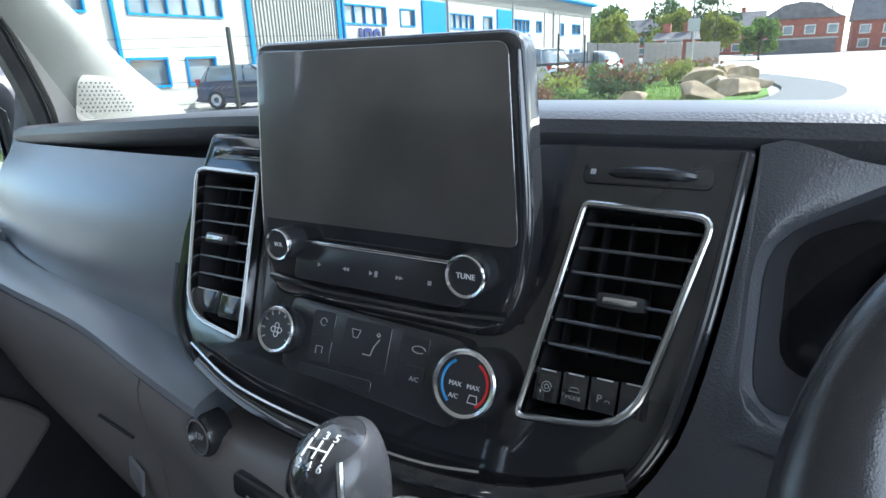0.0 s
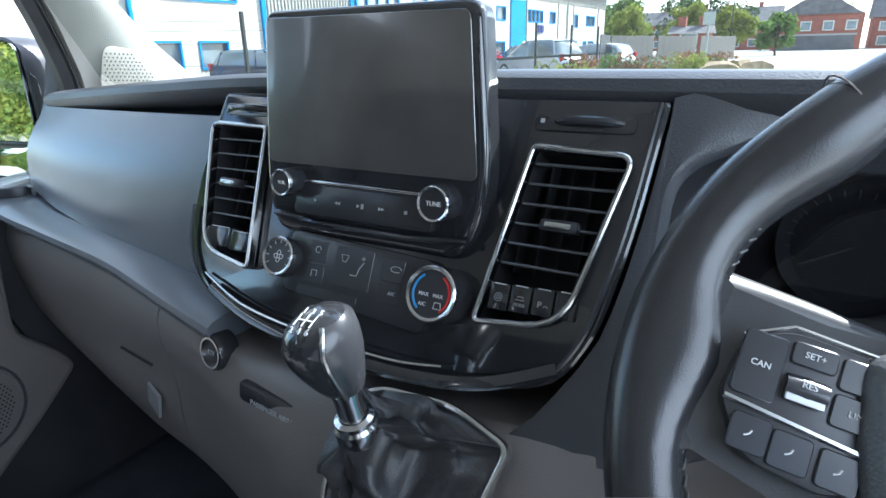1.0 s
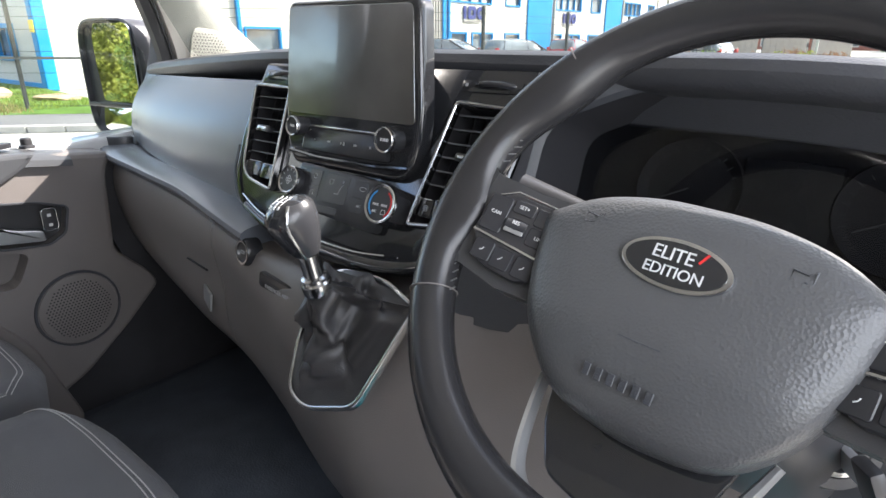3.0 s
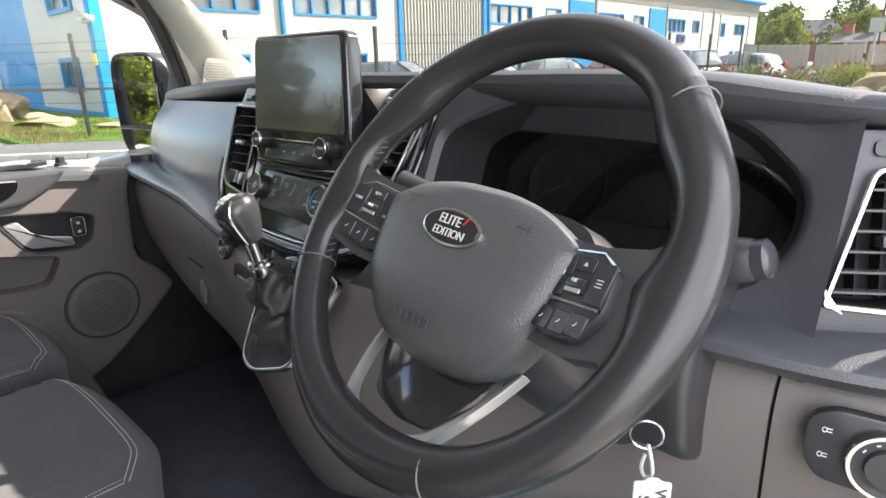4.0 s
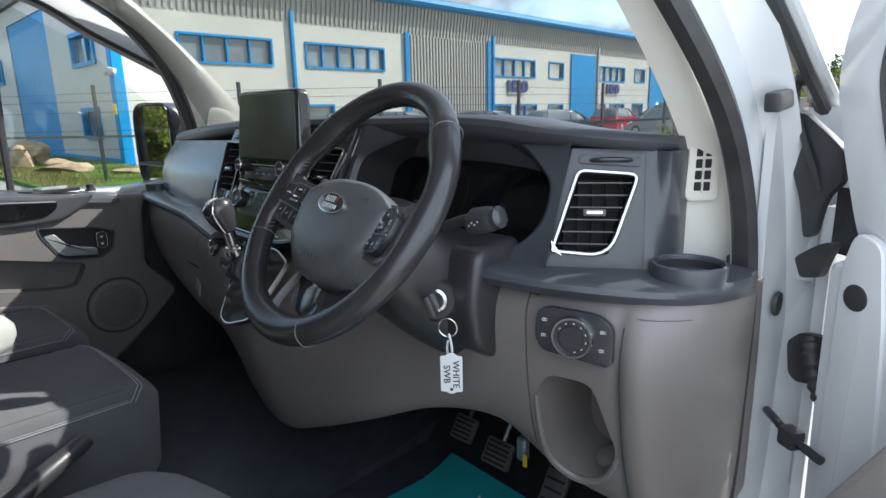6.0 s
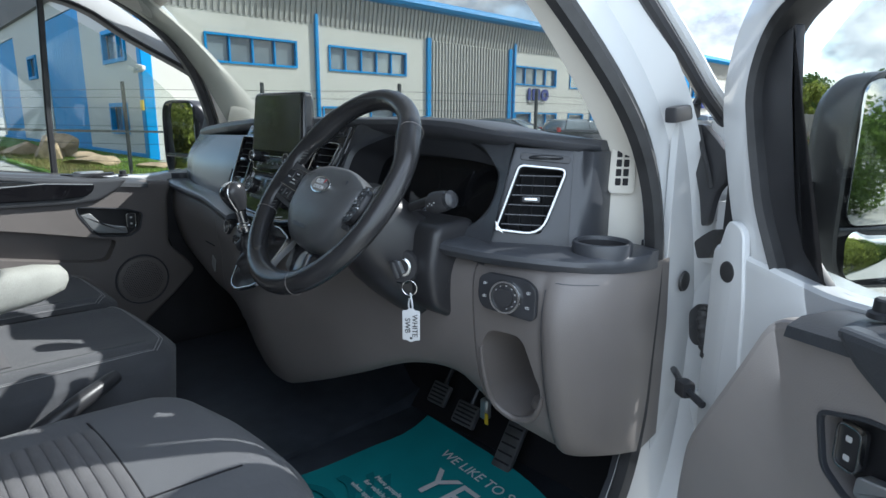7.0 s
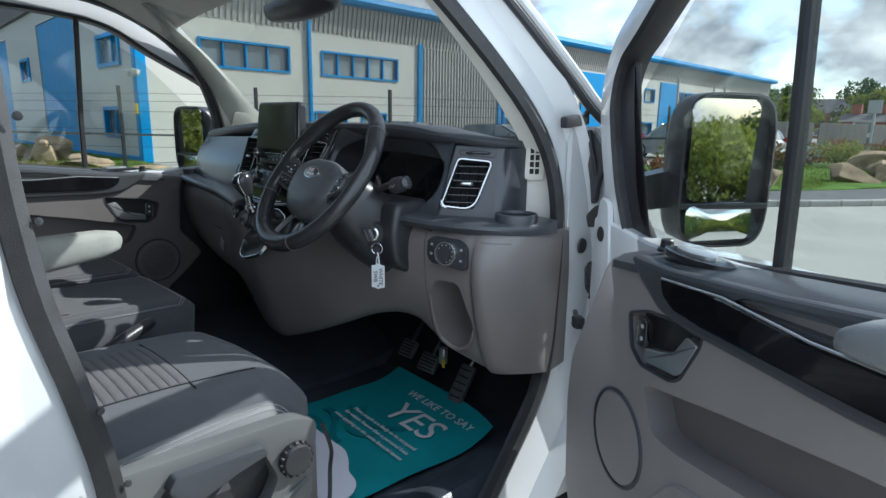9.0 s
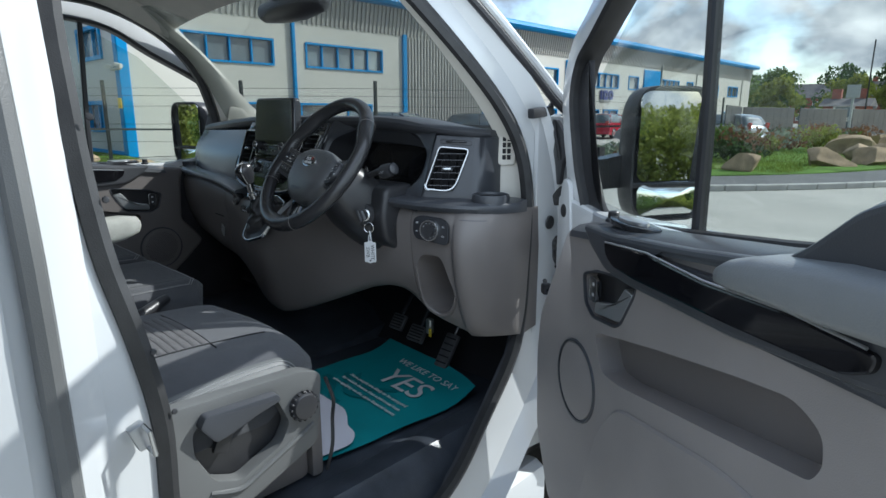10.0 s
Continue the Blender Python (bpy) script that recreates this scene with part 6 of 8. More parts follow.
rows_ = []
for k in range(13):
    z = 1.084 + 0.240 * k / 12
    xe, yc = edge_x(z), -0.053 + 0.466 * (z - 1.290)
    xm_ = 0.2375 + 0.12 * max(0.0, min(1.0, (1.200 - z) / 0.09))
    rows_.append([flush((xe + 0.0015 + (xm_ - xe) * f, -0.060 + 0.40 * (z - 1.2) - 0.0006 + 0.0016 * max(0.0, min(1.0, (xe + (xm_ - xe) * f - 0.234) / 0.006)), z)) for f in (0, 0.25, 0.45, 0.6, 0.8, 1.0)])
part("surround_cheek", slab(rows_, 0.004), CHAR, dash, "grained charcoal cheek beside the console")

# ---- driver's outer vent on its slanted panel ----
dvU, dvV = Vector((0.84, 0.55, 0)), Vector((-0.14, 0.21, 0.97))
dm = basis((0.662, -0.073, 1.168), dvU, dvV)
dvp = prism(rounded([(-0.016, -0.022), (0.120, -0.022), (0.1205, 0.012), (0.1205, 0.08), (0.1205, 0.136), (0.024, 0.138)], [0.003, 0.003, 0.02, 0.02, 0.003, 0.003], 3), 0.02, dm @ Matrix.Translation((0, 0, -0.026)), 0.003)
dvp = part("vent_panel", cut(dvp, prism(shrink(rounded([(-0.002, -0.001), (0.076, -0.007), (0.113, 0.104), (0.032, 0.110)], 0.010, 4), 0.004), 0.08, dm @ Matrix.Translation((0, 0, -0.06)))), CHAR, dash, "charcoal panel round the outer vent")
vent([(-0.002, -0.001), (0.076, -0.007), (0.113, 0.104), (0.032, 0.110)], dm @ Matrix.Translation((0, 0, -0.004)), 6, (0.004, 0.100), 12, (0.055, 0.052), "outer vent in a satin chrome frame", 0.045, 0.0055, (0.008, 0.030, 0.016, 0.012))
tv = part("dial_recess", prism(rrect(0.080, 0.012, 0.004, 3), 0.003, dm @ Matrix.Translation((0.074, 0.1205, -0.006)) @ pose(0, 0, 0, 0, 0, -4), 0.001), SATIN, dvp, "satin recess of a vent dial")
part("dial_wheel", lathe([(0, 0.004), (0.018, 0.004), (0.021, 0.0015), (0.021, -0.0015), (0.018, -0.004), (0, -0.004)], dm @ Matrix.Translation((0.075, 0.1205, -0.012)) @ Matrix.Diagonal((1.5, 0.8, 0.9, 1)) @ pose(0, 0, 0, 90, 0, 0), 24), SATIN, tv)
cap_ = []
for k in range(9):
    v = -0.022 + 0.155 * k / 8
    p0 = dm @ Vector((0.118, v, -0.0056))
    cap_.append(smoothline([p0, p0 + Vector((0.011, 0.010, 0)), (0.772, 0.030, p0.z), (0.774, 0.062, p0.z), (0.768, 0.100, p0.z)], 3))
part("dash_end", slab(cap_, 0.006), CHAR, dash, "charcoal dash end rounding back to the pillar")

# ---- lower grey dash ----
# x: y at the top, top z, y at the belly, belly z, y at the foot, foot z
LOW = [(-0.92, -0.028, 1.112, -0.030, 1.02, 0.03, 0.86), (-0.72, -0.064, 1.104, -0.068, 1.0, -0.02, 0.855), (-0.45, -0.098, 1.096, -0.094, 0.98, -0.078, 0.845), (-0.28, -0.128, 1.084, -0.120, 0.98, -0.10, 0.830), (-0.14, -0.146, 1.072, -0.150, 0.96, -0.125, 0.790),
       (-0.02, -0.154, 1.080, -0.190, 0.96, -0.150, 0.745), (0.10, -0.156, 1.084, -0.215, 0.94, -0.165, 0.735), (0.20, -0.152, 1.092, -0.192, 0.94, -0.150, 0.765), (0.32, -0.123, 1.100, -0.152, 0.95, -0.130, 0.815), (0.46, -0.092, 1.112, -0.120, 0.98, -0.10, 0.875),
       (0.58, -0.096, 1.126, -0.112, 1.03, -0.075, 0.888), (0.68, -0.088, 1.126, -0.102, 1.05, -0.062, 0.838), (0.755, -0.080, 1.126, -0.094, 1.03, -0.040, 0.812), (0.772, -0.076, 1.126, -0.090, 1.02, -0.034, 0.806), (0.786, -0.074, 1.126, -0.098, 1.02, -0.040, 0.803), (0.806, -0.066, 1.126, -0.094, 1.02, -0.030, 0.802), (0.828, -0.046, 1.126, -0.070, 1.02, -0.006, 0.802), (0.848, -0.012, 1.126, -0.030, 1.02, 0.022, 0.802), (0.864, 0.05, 1.126, 0.05, 1.02, 0.06, 0.80)]


def low_section(x):
    yt, zt, yb, zb, yf, zf = lerp_table(LOW, x)
    a = smoothline([(x, yt + 0.03, zt), (x, yt + 0.004, zt - 0.004), (x, (yt + yb) / 2 - 0.006, (zt + zb) / 2 + 0.01), (x, yb, zb), (x, (yb + yf) / 2 - 0.008, (zb + zf) / 2), (x, yf, zf + 0.012), (x, yf + 0.03, zf)], 3)
    return a + [Vector((x, max(yf + 0.10, 0.08), zf + 0.01)), Vector((x, max(yt + 0.08, 0.06), zt))]


def low_range(x0, x1, n):
    return loft([low_section(x0 + (x1 - x0) * i / n) for i in range(n + 1)])


part("lower_dash", low_range(-0.92, -0.305, 24), GREY, dash, "warm grey lower dash, passenger side")
part("lower_dash", low_range(-0.302, 0.646, 40), GREY, dash, "warm grey lower centre stack")
CUB = rounded([(0.664, 0.888), (0.662, 0.985), (0.680, 1.010), (0.740, 1.012), (0.755, 0.965), (0.769, 0.915), (0.745, 0.866), (0.714, 0.850), (0.680, 0.860)], 0.018, 4)
scoop = loft([[(x, -0.30, z) for x, z in CUB], [(x, -0.085, z) for x, z in CUB], [(0.718 + (x - 0.718) * 0.94, -0.02, 0.935 + (z - 0.935) * 0.94) for x, z in CUB], [(0.718 + (x - 0.718) * 0.84, 0.030, 0.935 + (z - 0.935) * 0.84) for x, z in CUB]])
knee = cut(low_range(0.649, 0.864, 44), scoop)
part("lower_dash", knee, GREY, dash, "warm grey lower dash with an open cubby")


def low_y(x, z):
    """Where the lower dash's face lies at x and height z."""
    q = low_section(x)[:-2]
    for a, b in zip(q, q[1:]):
        if (a.z - z) * (b.z - z) <= 0 and a.z != b.z:
            return a.y + (b.y - a.y) * (z - a.z) / (b.z - a.z)
    return q[-1].y


lipz = smoothline([(x, low_y(x, z) - 0.002, z) for x, z in ((0.661, 0.975), (0.661, 0.935), (0.663, 0.895), (0.670, 0.868), (0.690, 0.853), (0.714, 0.848), (0.742, 0.861), (0.760, 0.888), (0.769, 0.912))], 5)
part("cubby_lip", tube(lipz, [0.0012 + 0.0045 * math.sin(math.pi * (k + 2) / (len(lipz) + 3)) ** 0.6 for k in range(len(lipz))], 8), GREY, dash, "rolled lip of the knee cubby")
part("cubby_bump", lathe([(0, 0.010), (0.018, 0.008), (0.030, 0.0), (0.034, -0.012)], Matrix.Translation((0.735, -0.005, 0.872)) @ Matrix.Diagonal((0.9, 0.8, 1, 1)), 20), GREY, dash)
part("bolster_crease", tube([(0.7775, low_y(0.7775, z) - 0.0002, z) for z in [1.095 - 0.03 * k for k in range(10)]], 0.0012, 5), CHAR, dash)
part("bolster_crease", tube([(x, low_y(x, 1.107) - 0.0004, 1.107 - 0.12 * (x - 0.79) ** 1.5) for x in (0.790, 0.800, 0.810, 0.820, 0.830, 0.838)], 0.0009, 5), CHAR, dash)

# lower glovebox outline, latch, socket, lettered strip
LATCH = basis((-0.385, -0.106, 0.972), (1, -0.12, 0), (0, 0.1, 1))
la = part("glovebox_latch", box(0.085, 0.003, 0.004, LATCH @ Matrix.Translation((-0.02, 0.012, 0.001)), 0.001, 1), VOID, dash, "grey lower glovebox latch slot")
part("latch_plate", prism([(0.005, -0.045), (0.030, -0.062), (0.034, -0.030), (0.006, -0.018)], 0.004, LATCH @ Matrix.Translation((0, 0, -0.002)), 0.001), SILVER, la)
es = basis((-0.179, -0.139, 1.068), (1, -0.10, 0), (0, 0.15, 1))
ek = part("start_stop_switch", lathe([(0.0205, -0.012), (0.0205, 0.006), (0.0185, 0.010), (0.0175, 0.010)], es, 36), SATIN, dash, "round chrome-ringed push switch")
part("switch_ring", lathe([(0.0172, 0.006), (0.0172, 0.0112), (0.0148, 0.0112), (0.0145, 0.007)], es, 36), CHROME, ek)
part("switch_face", lathe([(0, 0.0085), (0.0147, 0.008)], es, 28), BLACK, ek)
text("12V", 0.008, es @ Matrix.Translation((0, 0, 0.0092)), INKDIM, ek)
ps = part("indicator_strip", prism(rrect(0.15, 0.022, 0.006, 3), 0.006, basis((-0.055, -0.158, 1.043), (1, -0.08, -0.03), (0, 0.15, 1)), 0.002), SATIN, dash, "satin black indicator strip")
text("PASSENGER AIRBAG", 0.0075, basis((-0.075, -0.1648, 1.040), (1, -0.08, -0.03), (0, 0.15, 1)) @ Matrix.Translation((0, 0, 0.0015)), INKDIM, ps)
for k in range(2):
    part("blank_switch", box(0.048, 0.022, 0.012, basis((0.06 + 0.056 * k, -0.160, 1.072), (1, 0.05, 0), (0, 0.25, 1)), 0.003, 2), SATIN, dash)

# light switch panel
lm_ = basis((0.7265, -0.1045, 1.078), (0.975, 0.22, -0.03), (0, 0.06, 1)) @ Matrix.Scale(0.88, 4)
lp = part("light_switch_panel", prism(rounded([(-0.062, -0.012), (-0.050, -0.030), (0.045, -0.036), (0.052, -0.028), (0.050, 0.022), (0.028, 0.036), (-0.045, 0.036), (-0.062, 0.026)], 0.012, 4), 0.010, lm_, 0.003), SATIN, dash, "satin black light switch panel")
lk = part("light_dial", lathe([(0.0300, 0.008), (0.0300, 0.018), (0.0285, 0.021), (0.0255, 0.021), (0.0250, 0.017)], lm_ @ Matrix.Translation((-0.004, 0, 0)), 44), CHROME, lp, "chrome-ringed rotary light switch")
part("dial_face", lathe([(0, 0.024), (0.016, 0.0235), (0.017, 0.018), (0.0252, 0.0172)], lm_ @ Matrix.Translation((-0.004, 0, 0)), 36), BLACK, lk)
lsy = bmesh.new()
for k in range(8):
    a = math.radians(150 - 32 * k)
    box(0.0030, 0.0013, 0.0006, lm_ @ Matrix.Translation((-0.004 + 0.0205 * math.cos(a), 0.0205 * math.sin(a), 0.0182)) @ pose(0, 0, 0, 0, 0, math.degrees(a) - 90), bm=lsy)
for x, y in ((-0.046, 0.015), (-0.046, -0.008), (0.038, 0.012), (0.038, -0.014)):
    box(0.0038, 0.0007, 0.0006, lm_ @ Matrix.Translation((x, y, 0.0103)), bm=lsy)
    box(0.0038, 0.0007, 0.0006, lm_ @ Matrix.Translation((x, y + 0.0028, 0.0103)), bm=lsy)
    tube([lm_ @ Matrix.Translation((x - 0.0035, y + 0.0014, 0.0104)) @ Vector((0.0017 * math.cos(a), 0.0022 * math.sin(a), 0)) for a in [0.7 * j for j in range(9)]], 0.0004, 4, loop=True, bm=lsy)
part("light_symbols", lsy, INK, lp)


# ---- steering wheel ----
WC = Vector((0.4513, -0.2433, 1.2282))
wmx_ = basis(WC, (0.995, -0.0984, 0), (0.0984 * math.sin(radians(37)), 0.995 * math.sin(radians(37)), math.cos(radians(37)))) @ pose(0, 0, 0, 0, 0, -3) @ Matrix.Scale(1.047, 4)   # x right, y up the wheel, z to the driver
wheel = thing("steering_wheel", WC, "black leather steering wheel with silver lower spoke", "steering wheel")
RC, RT = 0.171, 0.0165
secs = []
for i in range(96):
    a = 2 * math.pi * i / 96
    deg = math.degrees(a) % 360
    grip = 0.0035 * (math.exp(-((deg - 38) / 11) ** 2) + math.exp(-((deg - 142) / 11) ** 2)) + 0.0015 * (math.exp(-((deg - 270) / 40) ** 2))
    r1, r2 = RT + grip, RT * 0.98
    c = Vector((RC * math.cos(a), RC * math.sin(a), 0.006))
    er, ez = Vector((math.cos(a), math.sin(a), 0)), Vector((0, 0, 1))
    flare = 0.013 * (math.exp(-((deg - 183) / 10) ** 2) + math.exp(-((min(deg, 360 - deg) + 2) / 10) ** 2)) + 0.006 * (math.exp(-((deg - 36) / 12) ** 2) + math.exp(-((deg - 144) / 12) ** 2)) + 0.006 * math.exp(-((deg - 270) / 26) ** 2)
    secs.append([wmx_ @ (c + er * (math.cos(b) * r2 - flare * max(0.0, -math.cos(b)) ** 1.4) + ez * math.sin(b) * r1 - er * grip * 0.8) for b in [2 * math.pi * k / 18 for k in range(18)]])
part("rim", loft(secs, loop=True), LEATHER, wheel, "worn black leather rim")
for deg in (43, 137, 205, 297):
    a = radians(deg)
    ring_ = [wmx_ @ Vector(((RC + (RT + 0.0007) * math.cos(b)) * math.cos(a), (RC + (RT + 0.0007) * math.cos(b)) * math.sin(a), 0.006 + (RT + (0.0030 if deg in (43, 137) else 0.0008)) * math.sin(b))) for b in [2 * math.pi * k / 20 for k in range(20)]]
    part("rim_seam", tube(ring_, 0.0006, 5, loop=True), GREY, wheel)
# inner stitching
st_ = bmesh.new()
for k in range(150):
    a = 2 * math.pi * k / 150
    if 150 < math.degrees(a) < 205 or math.degrees(a) < 30 or math.degrees(a) > 330:
        p0 = Vector(((RC - RT - 0.0004) * math.cos(a), (RC - RT - 0.0004) * math.sin(a), 0.004))
        p1 = Vector(((RC - RT - 0.0004) * math.cos(a + 0.028), (RC - RT - 0.0004) * math.sin(a + 0.028), 0.010))
        tube([wmx_ @ p0, wmx_ @ p1], 0.0006, 5, bm=st_)
tagged(part("stitching", st_, VALANCE, wheel), kind="stuff")
# airbag pad
pad = [Vector((x, y, 0)) for x, y in rounded([(-0.101, 0.012), (-0.070, 0.032), (-0.030, 0.041), (0.030, 0.041), (0.070, 0.032), (0.101, 0.012), (0.093, -0.030), (0.078, -0.066), (0.050, -0.094), (0.0, -0.101), (-0.050, -0.094), (-0.078, -0.066), (-0.093, -0.030)], [0.007, 0.02, 0.02, 0.02, 0.02, 0.007, 0.02, 0.02, 0.02, 0.02, 0.02, 0.02, 0.02], 4)]
cpad = Vector((0, -0.03, 0))
secs = []
for f, h in ((0.965, -0.034), (0.995, -0.016), (1.0, -0.002), (0.985, 0.004), (0.95, 0.009), (0.86, 0.0135), (0.72, 0.0165), (0.55, 0.018), (0.36, 0.019), (0.12, 0.0195)):
    row = []
    for p in pad:
        q = cpad + (p - cpad) * f
        row.append(wmx_ @ (q + Vector((0.001, -0.002, h - 0.20 * max(0.0, -0.050 - q.y) - 0.05 * max(0.0, -0.044 - q.y)))))
    secs.append(row)
ap = part("airbag_pad", loft(secs), AIRBAG, wheel, "grained charcoal airbag pad", 60)
part("pad_crease", tube(smoothline([wmx_ @ Vector((x, y, z)) for x, y, z in ((-0.090, -0.036, 0.0015), (-0.060, -0.046, 0.0150), (0.0, -0.050, 0.0180), (0.060, -0.046, 0.0150), (0.092, -0.036, 0.0015))], 6), 0.0007, 5), CHAR, ap)
bz = wmx_ @ Matrix.Translation((0.001, -0.004, 0.0178)) @ pose(0, 0, 0, 4, 0, 0)
badge = part("badge", prism([(0.0310 * math.cos(a), 0.0145 * math.sin(a)) for a in [2 * math.pi * k / 40 for k in range(40)]], 0.004, bz, 0.0012), CHROME, ap, "oval chrome-edged badge")
part("badge_field", prism([(0.0280 * math.cos(a), 0.0120 * math.sin(a)) for a in [2 * math.pi * k / 40 for k in range(40)]], 0.0006, bz @ Matrix.Translation((0, 0, 0.0042))), PIANO, badge)
text("ELITE", 0.0105, bz @ Matrix.Translation((-0.002, 0.0046, 0.005)), INK, badge, spacing=0.95)
text("EDITION", 0.0088, bz @ Matrix.Translation((0.001, -0.0048, 0.005)), INK, badge, spacing=0.95)
part("badge_stroke", box(0.007, 0.0012, 0.0006, bz @ Matrix.Translation((0.014, 0.007, 0.0052)) @ pose(0, 0, 0, 0, 0, 60)), RED, badge)
for s in (-1, 1):
    part("horn_symbol", tube([wmx_ @ (Vector((s * 0.058, 0.010, 0.0165)) + Vector(p)) for p in ((-0.005, -0.003, 0), (-0.005, 0.003, 0), (0.002, 0.002, -0.0004), (0.005, 0.005, -0.001), (0.005, -0.005, -0.001), (0.002, -0.002, -0.0004))], 0.0005, 5, loop=True), CHAR, ap)
for k in range(6):
    part("airbag_mark", box(0.0042, 0.007, 0.0008, wmx_ @ Matrix.Translation((-0.022 + 0.0075 * k, -0.074, 0.0135)) @ pose(0, 0, 0, 12, 0, 0), 0.0003, 1), CHAR, ap)
# spokes and key pods
for s in (-1, 1):
    sp = [[(s * 0.070, 0.020, -0.002), (s * 0.070, -0.050, -0.004), (s * 0.070, -0.050, -0.026), (s * 0.070, 0.020, -0.026)], [(s * 0.112, 0.021, 0.000), (s * 0.114, -0.052, -0.001), (s * 0.114, -0.052, -0.022), (s * 0.112, 0.021, -0.022)],
          [(s * 0.146, 0.024, 0.012), (s * 0.144, -0.046, 0.011), (s * 0.144, -0.046, -0.010), (s * 0.146, 0.024, -0.010)], [(s * 0.164, 0.040, 0.010), (s * 0.162, -0.056, 0.010), (s * 0.162, -0.044, -0.004), (s * 0.164, 0.034, -0.004)]]
    spoke = part("spoke", loft([[wmx_ @ Vector(p) for p in q] for q in sp]), SPOKE, wheel, "satin charcoal spoke")
    pp = rounded([(s * 0.086, 0.020), (s * 0.086, -0.030), (s * 0.098, -0.043), (s * 0.134, -0.040), (s * 0.150, -0.016), (s * 0.146, 0.012), (s * 0.128, 0.022)], 0.008, 4)
    pm = wmx_ @ Matrix.Translation((s * 0.1145, -0.0165, 0.0030)) @ pose(0, 0, 0, 0, s * -17, 0) @ Matrix.Scale(0.88, 4) @ Matrix.Translation((-s * 0.118, 0.011, 0))
    podp = part("key_pod", prism(pp, 0.009, pm, 0.003), BLACK, spoke, "black steering wheel key pod")
    slope = -0.005 if s < 0 else 0.0
    part("pod_trim", tube([pm @ Vector((s * x, -0.0160 + slope * (0.149 - x) / 0.06, 0.0098)) for x in (0.088, 0.105, 0.128, 0.148)], 0.0014, 6), CHROME, podp, "thin chrome strip")
    for kx, ky, kw, kh in ((0.1375, 0.0015, 0.0185, 0.030), (0.1175, 0.0125, 0.0185, 0.0105), (0.0975, 0.010, 0.0185, 0.0145), (0.0975, -0.006, 0.0185, 0.0145)):
        part("key", prism(rrect(kw, kh, 0.002, 2, s * kx, ky), 0.0016, pm @ Matrix.Translation((0, 0, 0.0088)), 0.0006, 1), SATIN, podp)
    rl = part("scroll_roller", lathe([(0.0, -0.0085), (0.0062, -0.0085), (0.0068, 0), (0.0062, 0.0085), (0, 0.0085)], pm @ Matrix.Translation((s * 0.1175, -0.003, 0.0070)) @ pose(0, 0, 0, 0, 90, 0), 20), SATIN, podp, "ridged scroll roller")
    part("roller_band", box(0.016, 0.0035, 0.0012, pm @ Matrix.Translation((s * 0.1175, -0.0075, 0.0122)), 0.0004, 1), SILVER, rl)
    for kx, ky in ((0.098, -0.031), (0.117, -0.0305), (0.134, -0.029)):
        part("key", prism(rrect(0.0165, 0.0165, 0.002, 2, s * kx, ky), 0.0016, pm @ Matrix.Translation((0, 0, 0.0088)), 0.0006, 1), SATIN, podp)
        part("key_symbol", tube([pm @ Vector((s * kx - 0.002, ky - 0.0012, 0.0107)), pm @ Vector((s * kx, ky, 0.0107)), pm @ Vector((s * kx + 0.0008, ky + 0.0018, 0.0107))], 0.0004, 4), INK, podp)
    words = (("CAN", -0.1375, 0.002), ("SET+", -0.1175, 0.0125), ("RES", -0.1175, -0.001), ("LIM", -0.0975, -0.006)) if s < 0 else (("OK", 0.1175, -0.001),)
    for w, x, y in words:
        text(w, 0.0040, pm @ Matrix.Translation((x, y, 0.0107 if y != -0.001 else 0.0140)), INK, podp)
    if s > 0:
        for k in range(3):
            part("key_symbol", box(0.0060, 0.0007, 0.0005, pm @ Matrix.Translation((0.1375, -0.001 + 0.0024 * k, 0.0107))), INK, podp)
        part("key_symbol", prism([(0.1155, 0.0110), (0.1195, 0.0110), (0.1175, 0.0140)], 0.0005, pm @ Matrix.Translation((0, 0, 0.0105))), INK, podp)
        part("key_symbol", tube([pm @ Vector((0.0975 + 0.0024 * math.cos(a), 0.004 + 0.0024 * math.sin(a), 0.0107)) for a in [-1.5 + 0.4 * k for k in range(9)]], 0.0004, 4), INK, podp)
    part("chrome_edge", tube([pm @ Vector((s * x, y, 0.0085)) for x, y in ((0.087, 0.0215), (0.128, 0.0235), (0.147, 0.013))], 0.0009, 5), CHROME, podp)
# lower spoke: a silver-edged loop
lowl = smoothline([(-0.072, -0.074, -0.042), (-0.062, -0.108, -0.026), (-0.046, -0.142, -0.010), (-0.026, -0.157, -0.002), (0.0, -0.161, 0.0), (0.026, -0.157, -0.002), (0.046, -0.142, -0.010), (0.062, -0.108, -0.026), (0.072, -0.074, -0.042)], 6)
secs = []
for i, p in enumerate(lowl):
    t = (lowl[min(i + 1, len(lowl) - 1)] - lowl[max(i - 1, 0)]).normalized()
    nrm = Vector((-t.y, t.x, 0))
    w = 0.0026 + 0.0070 * math.exp(-((i - 24) / 8) ** 2) + (0.0022 if i > 28 else 0.0) * min(1.0, (48 - i) / 10)
    secs.append([wmx_ @ (p + nrm * a * w + Vector((0, 0, h))) for a, h in ((-1, -0.004), (-1, 0.003), (-0.5, 0.006), (0.5, 0.005), (1, 0.002), (1, -0.004))])
ls = part("lower_spoke", loft(secs), SILVER, wheel, "silver-painted lower spoke")
part("spoke_insert", prism(rounded([(-0.060, -0.080), (-0.052, -0.112), (-0.034, -0.142), (0.0, -0.148), (0.034, -0.142), (0.052, -0.112), (0.060, -0.080)], 0.008, 3), 0.006, wmx_ @ Matrix.Translation((0, 0, -0.046)) @ pose(0, 0, 0, -8, 0, 0), 0.002), PIANO, ls, "glossy black spoke insert")
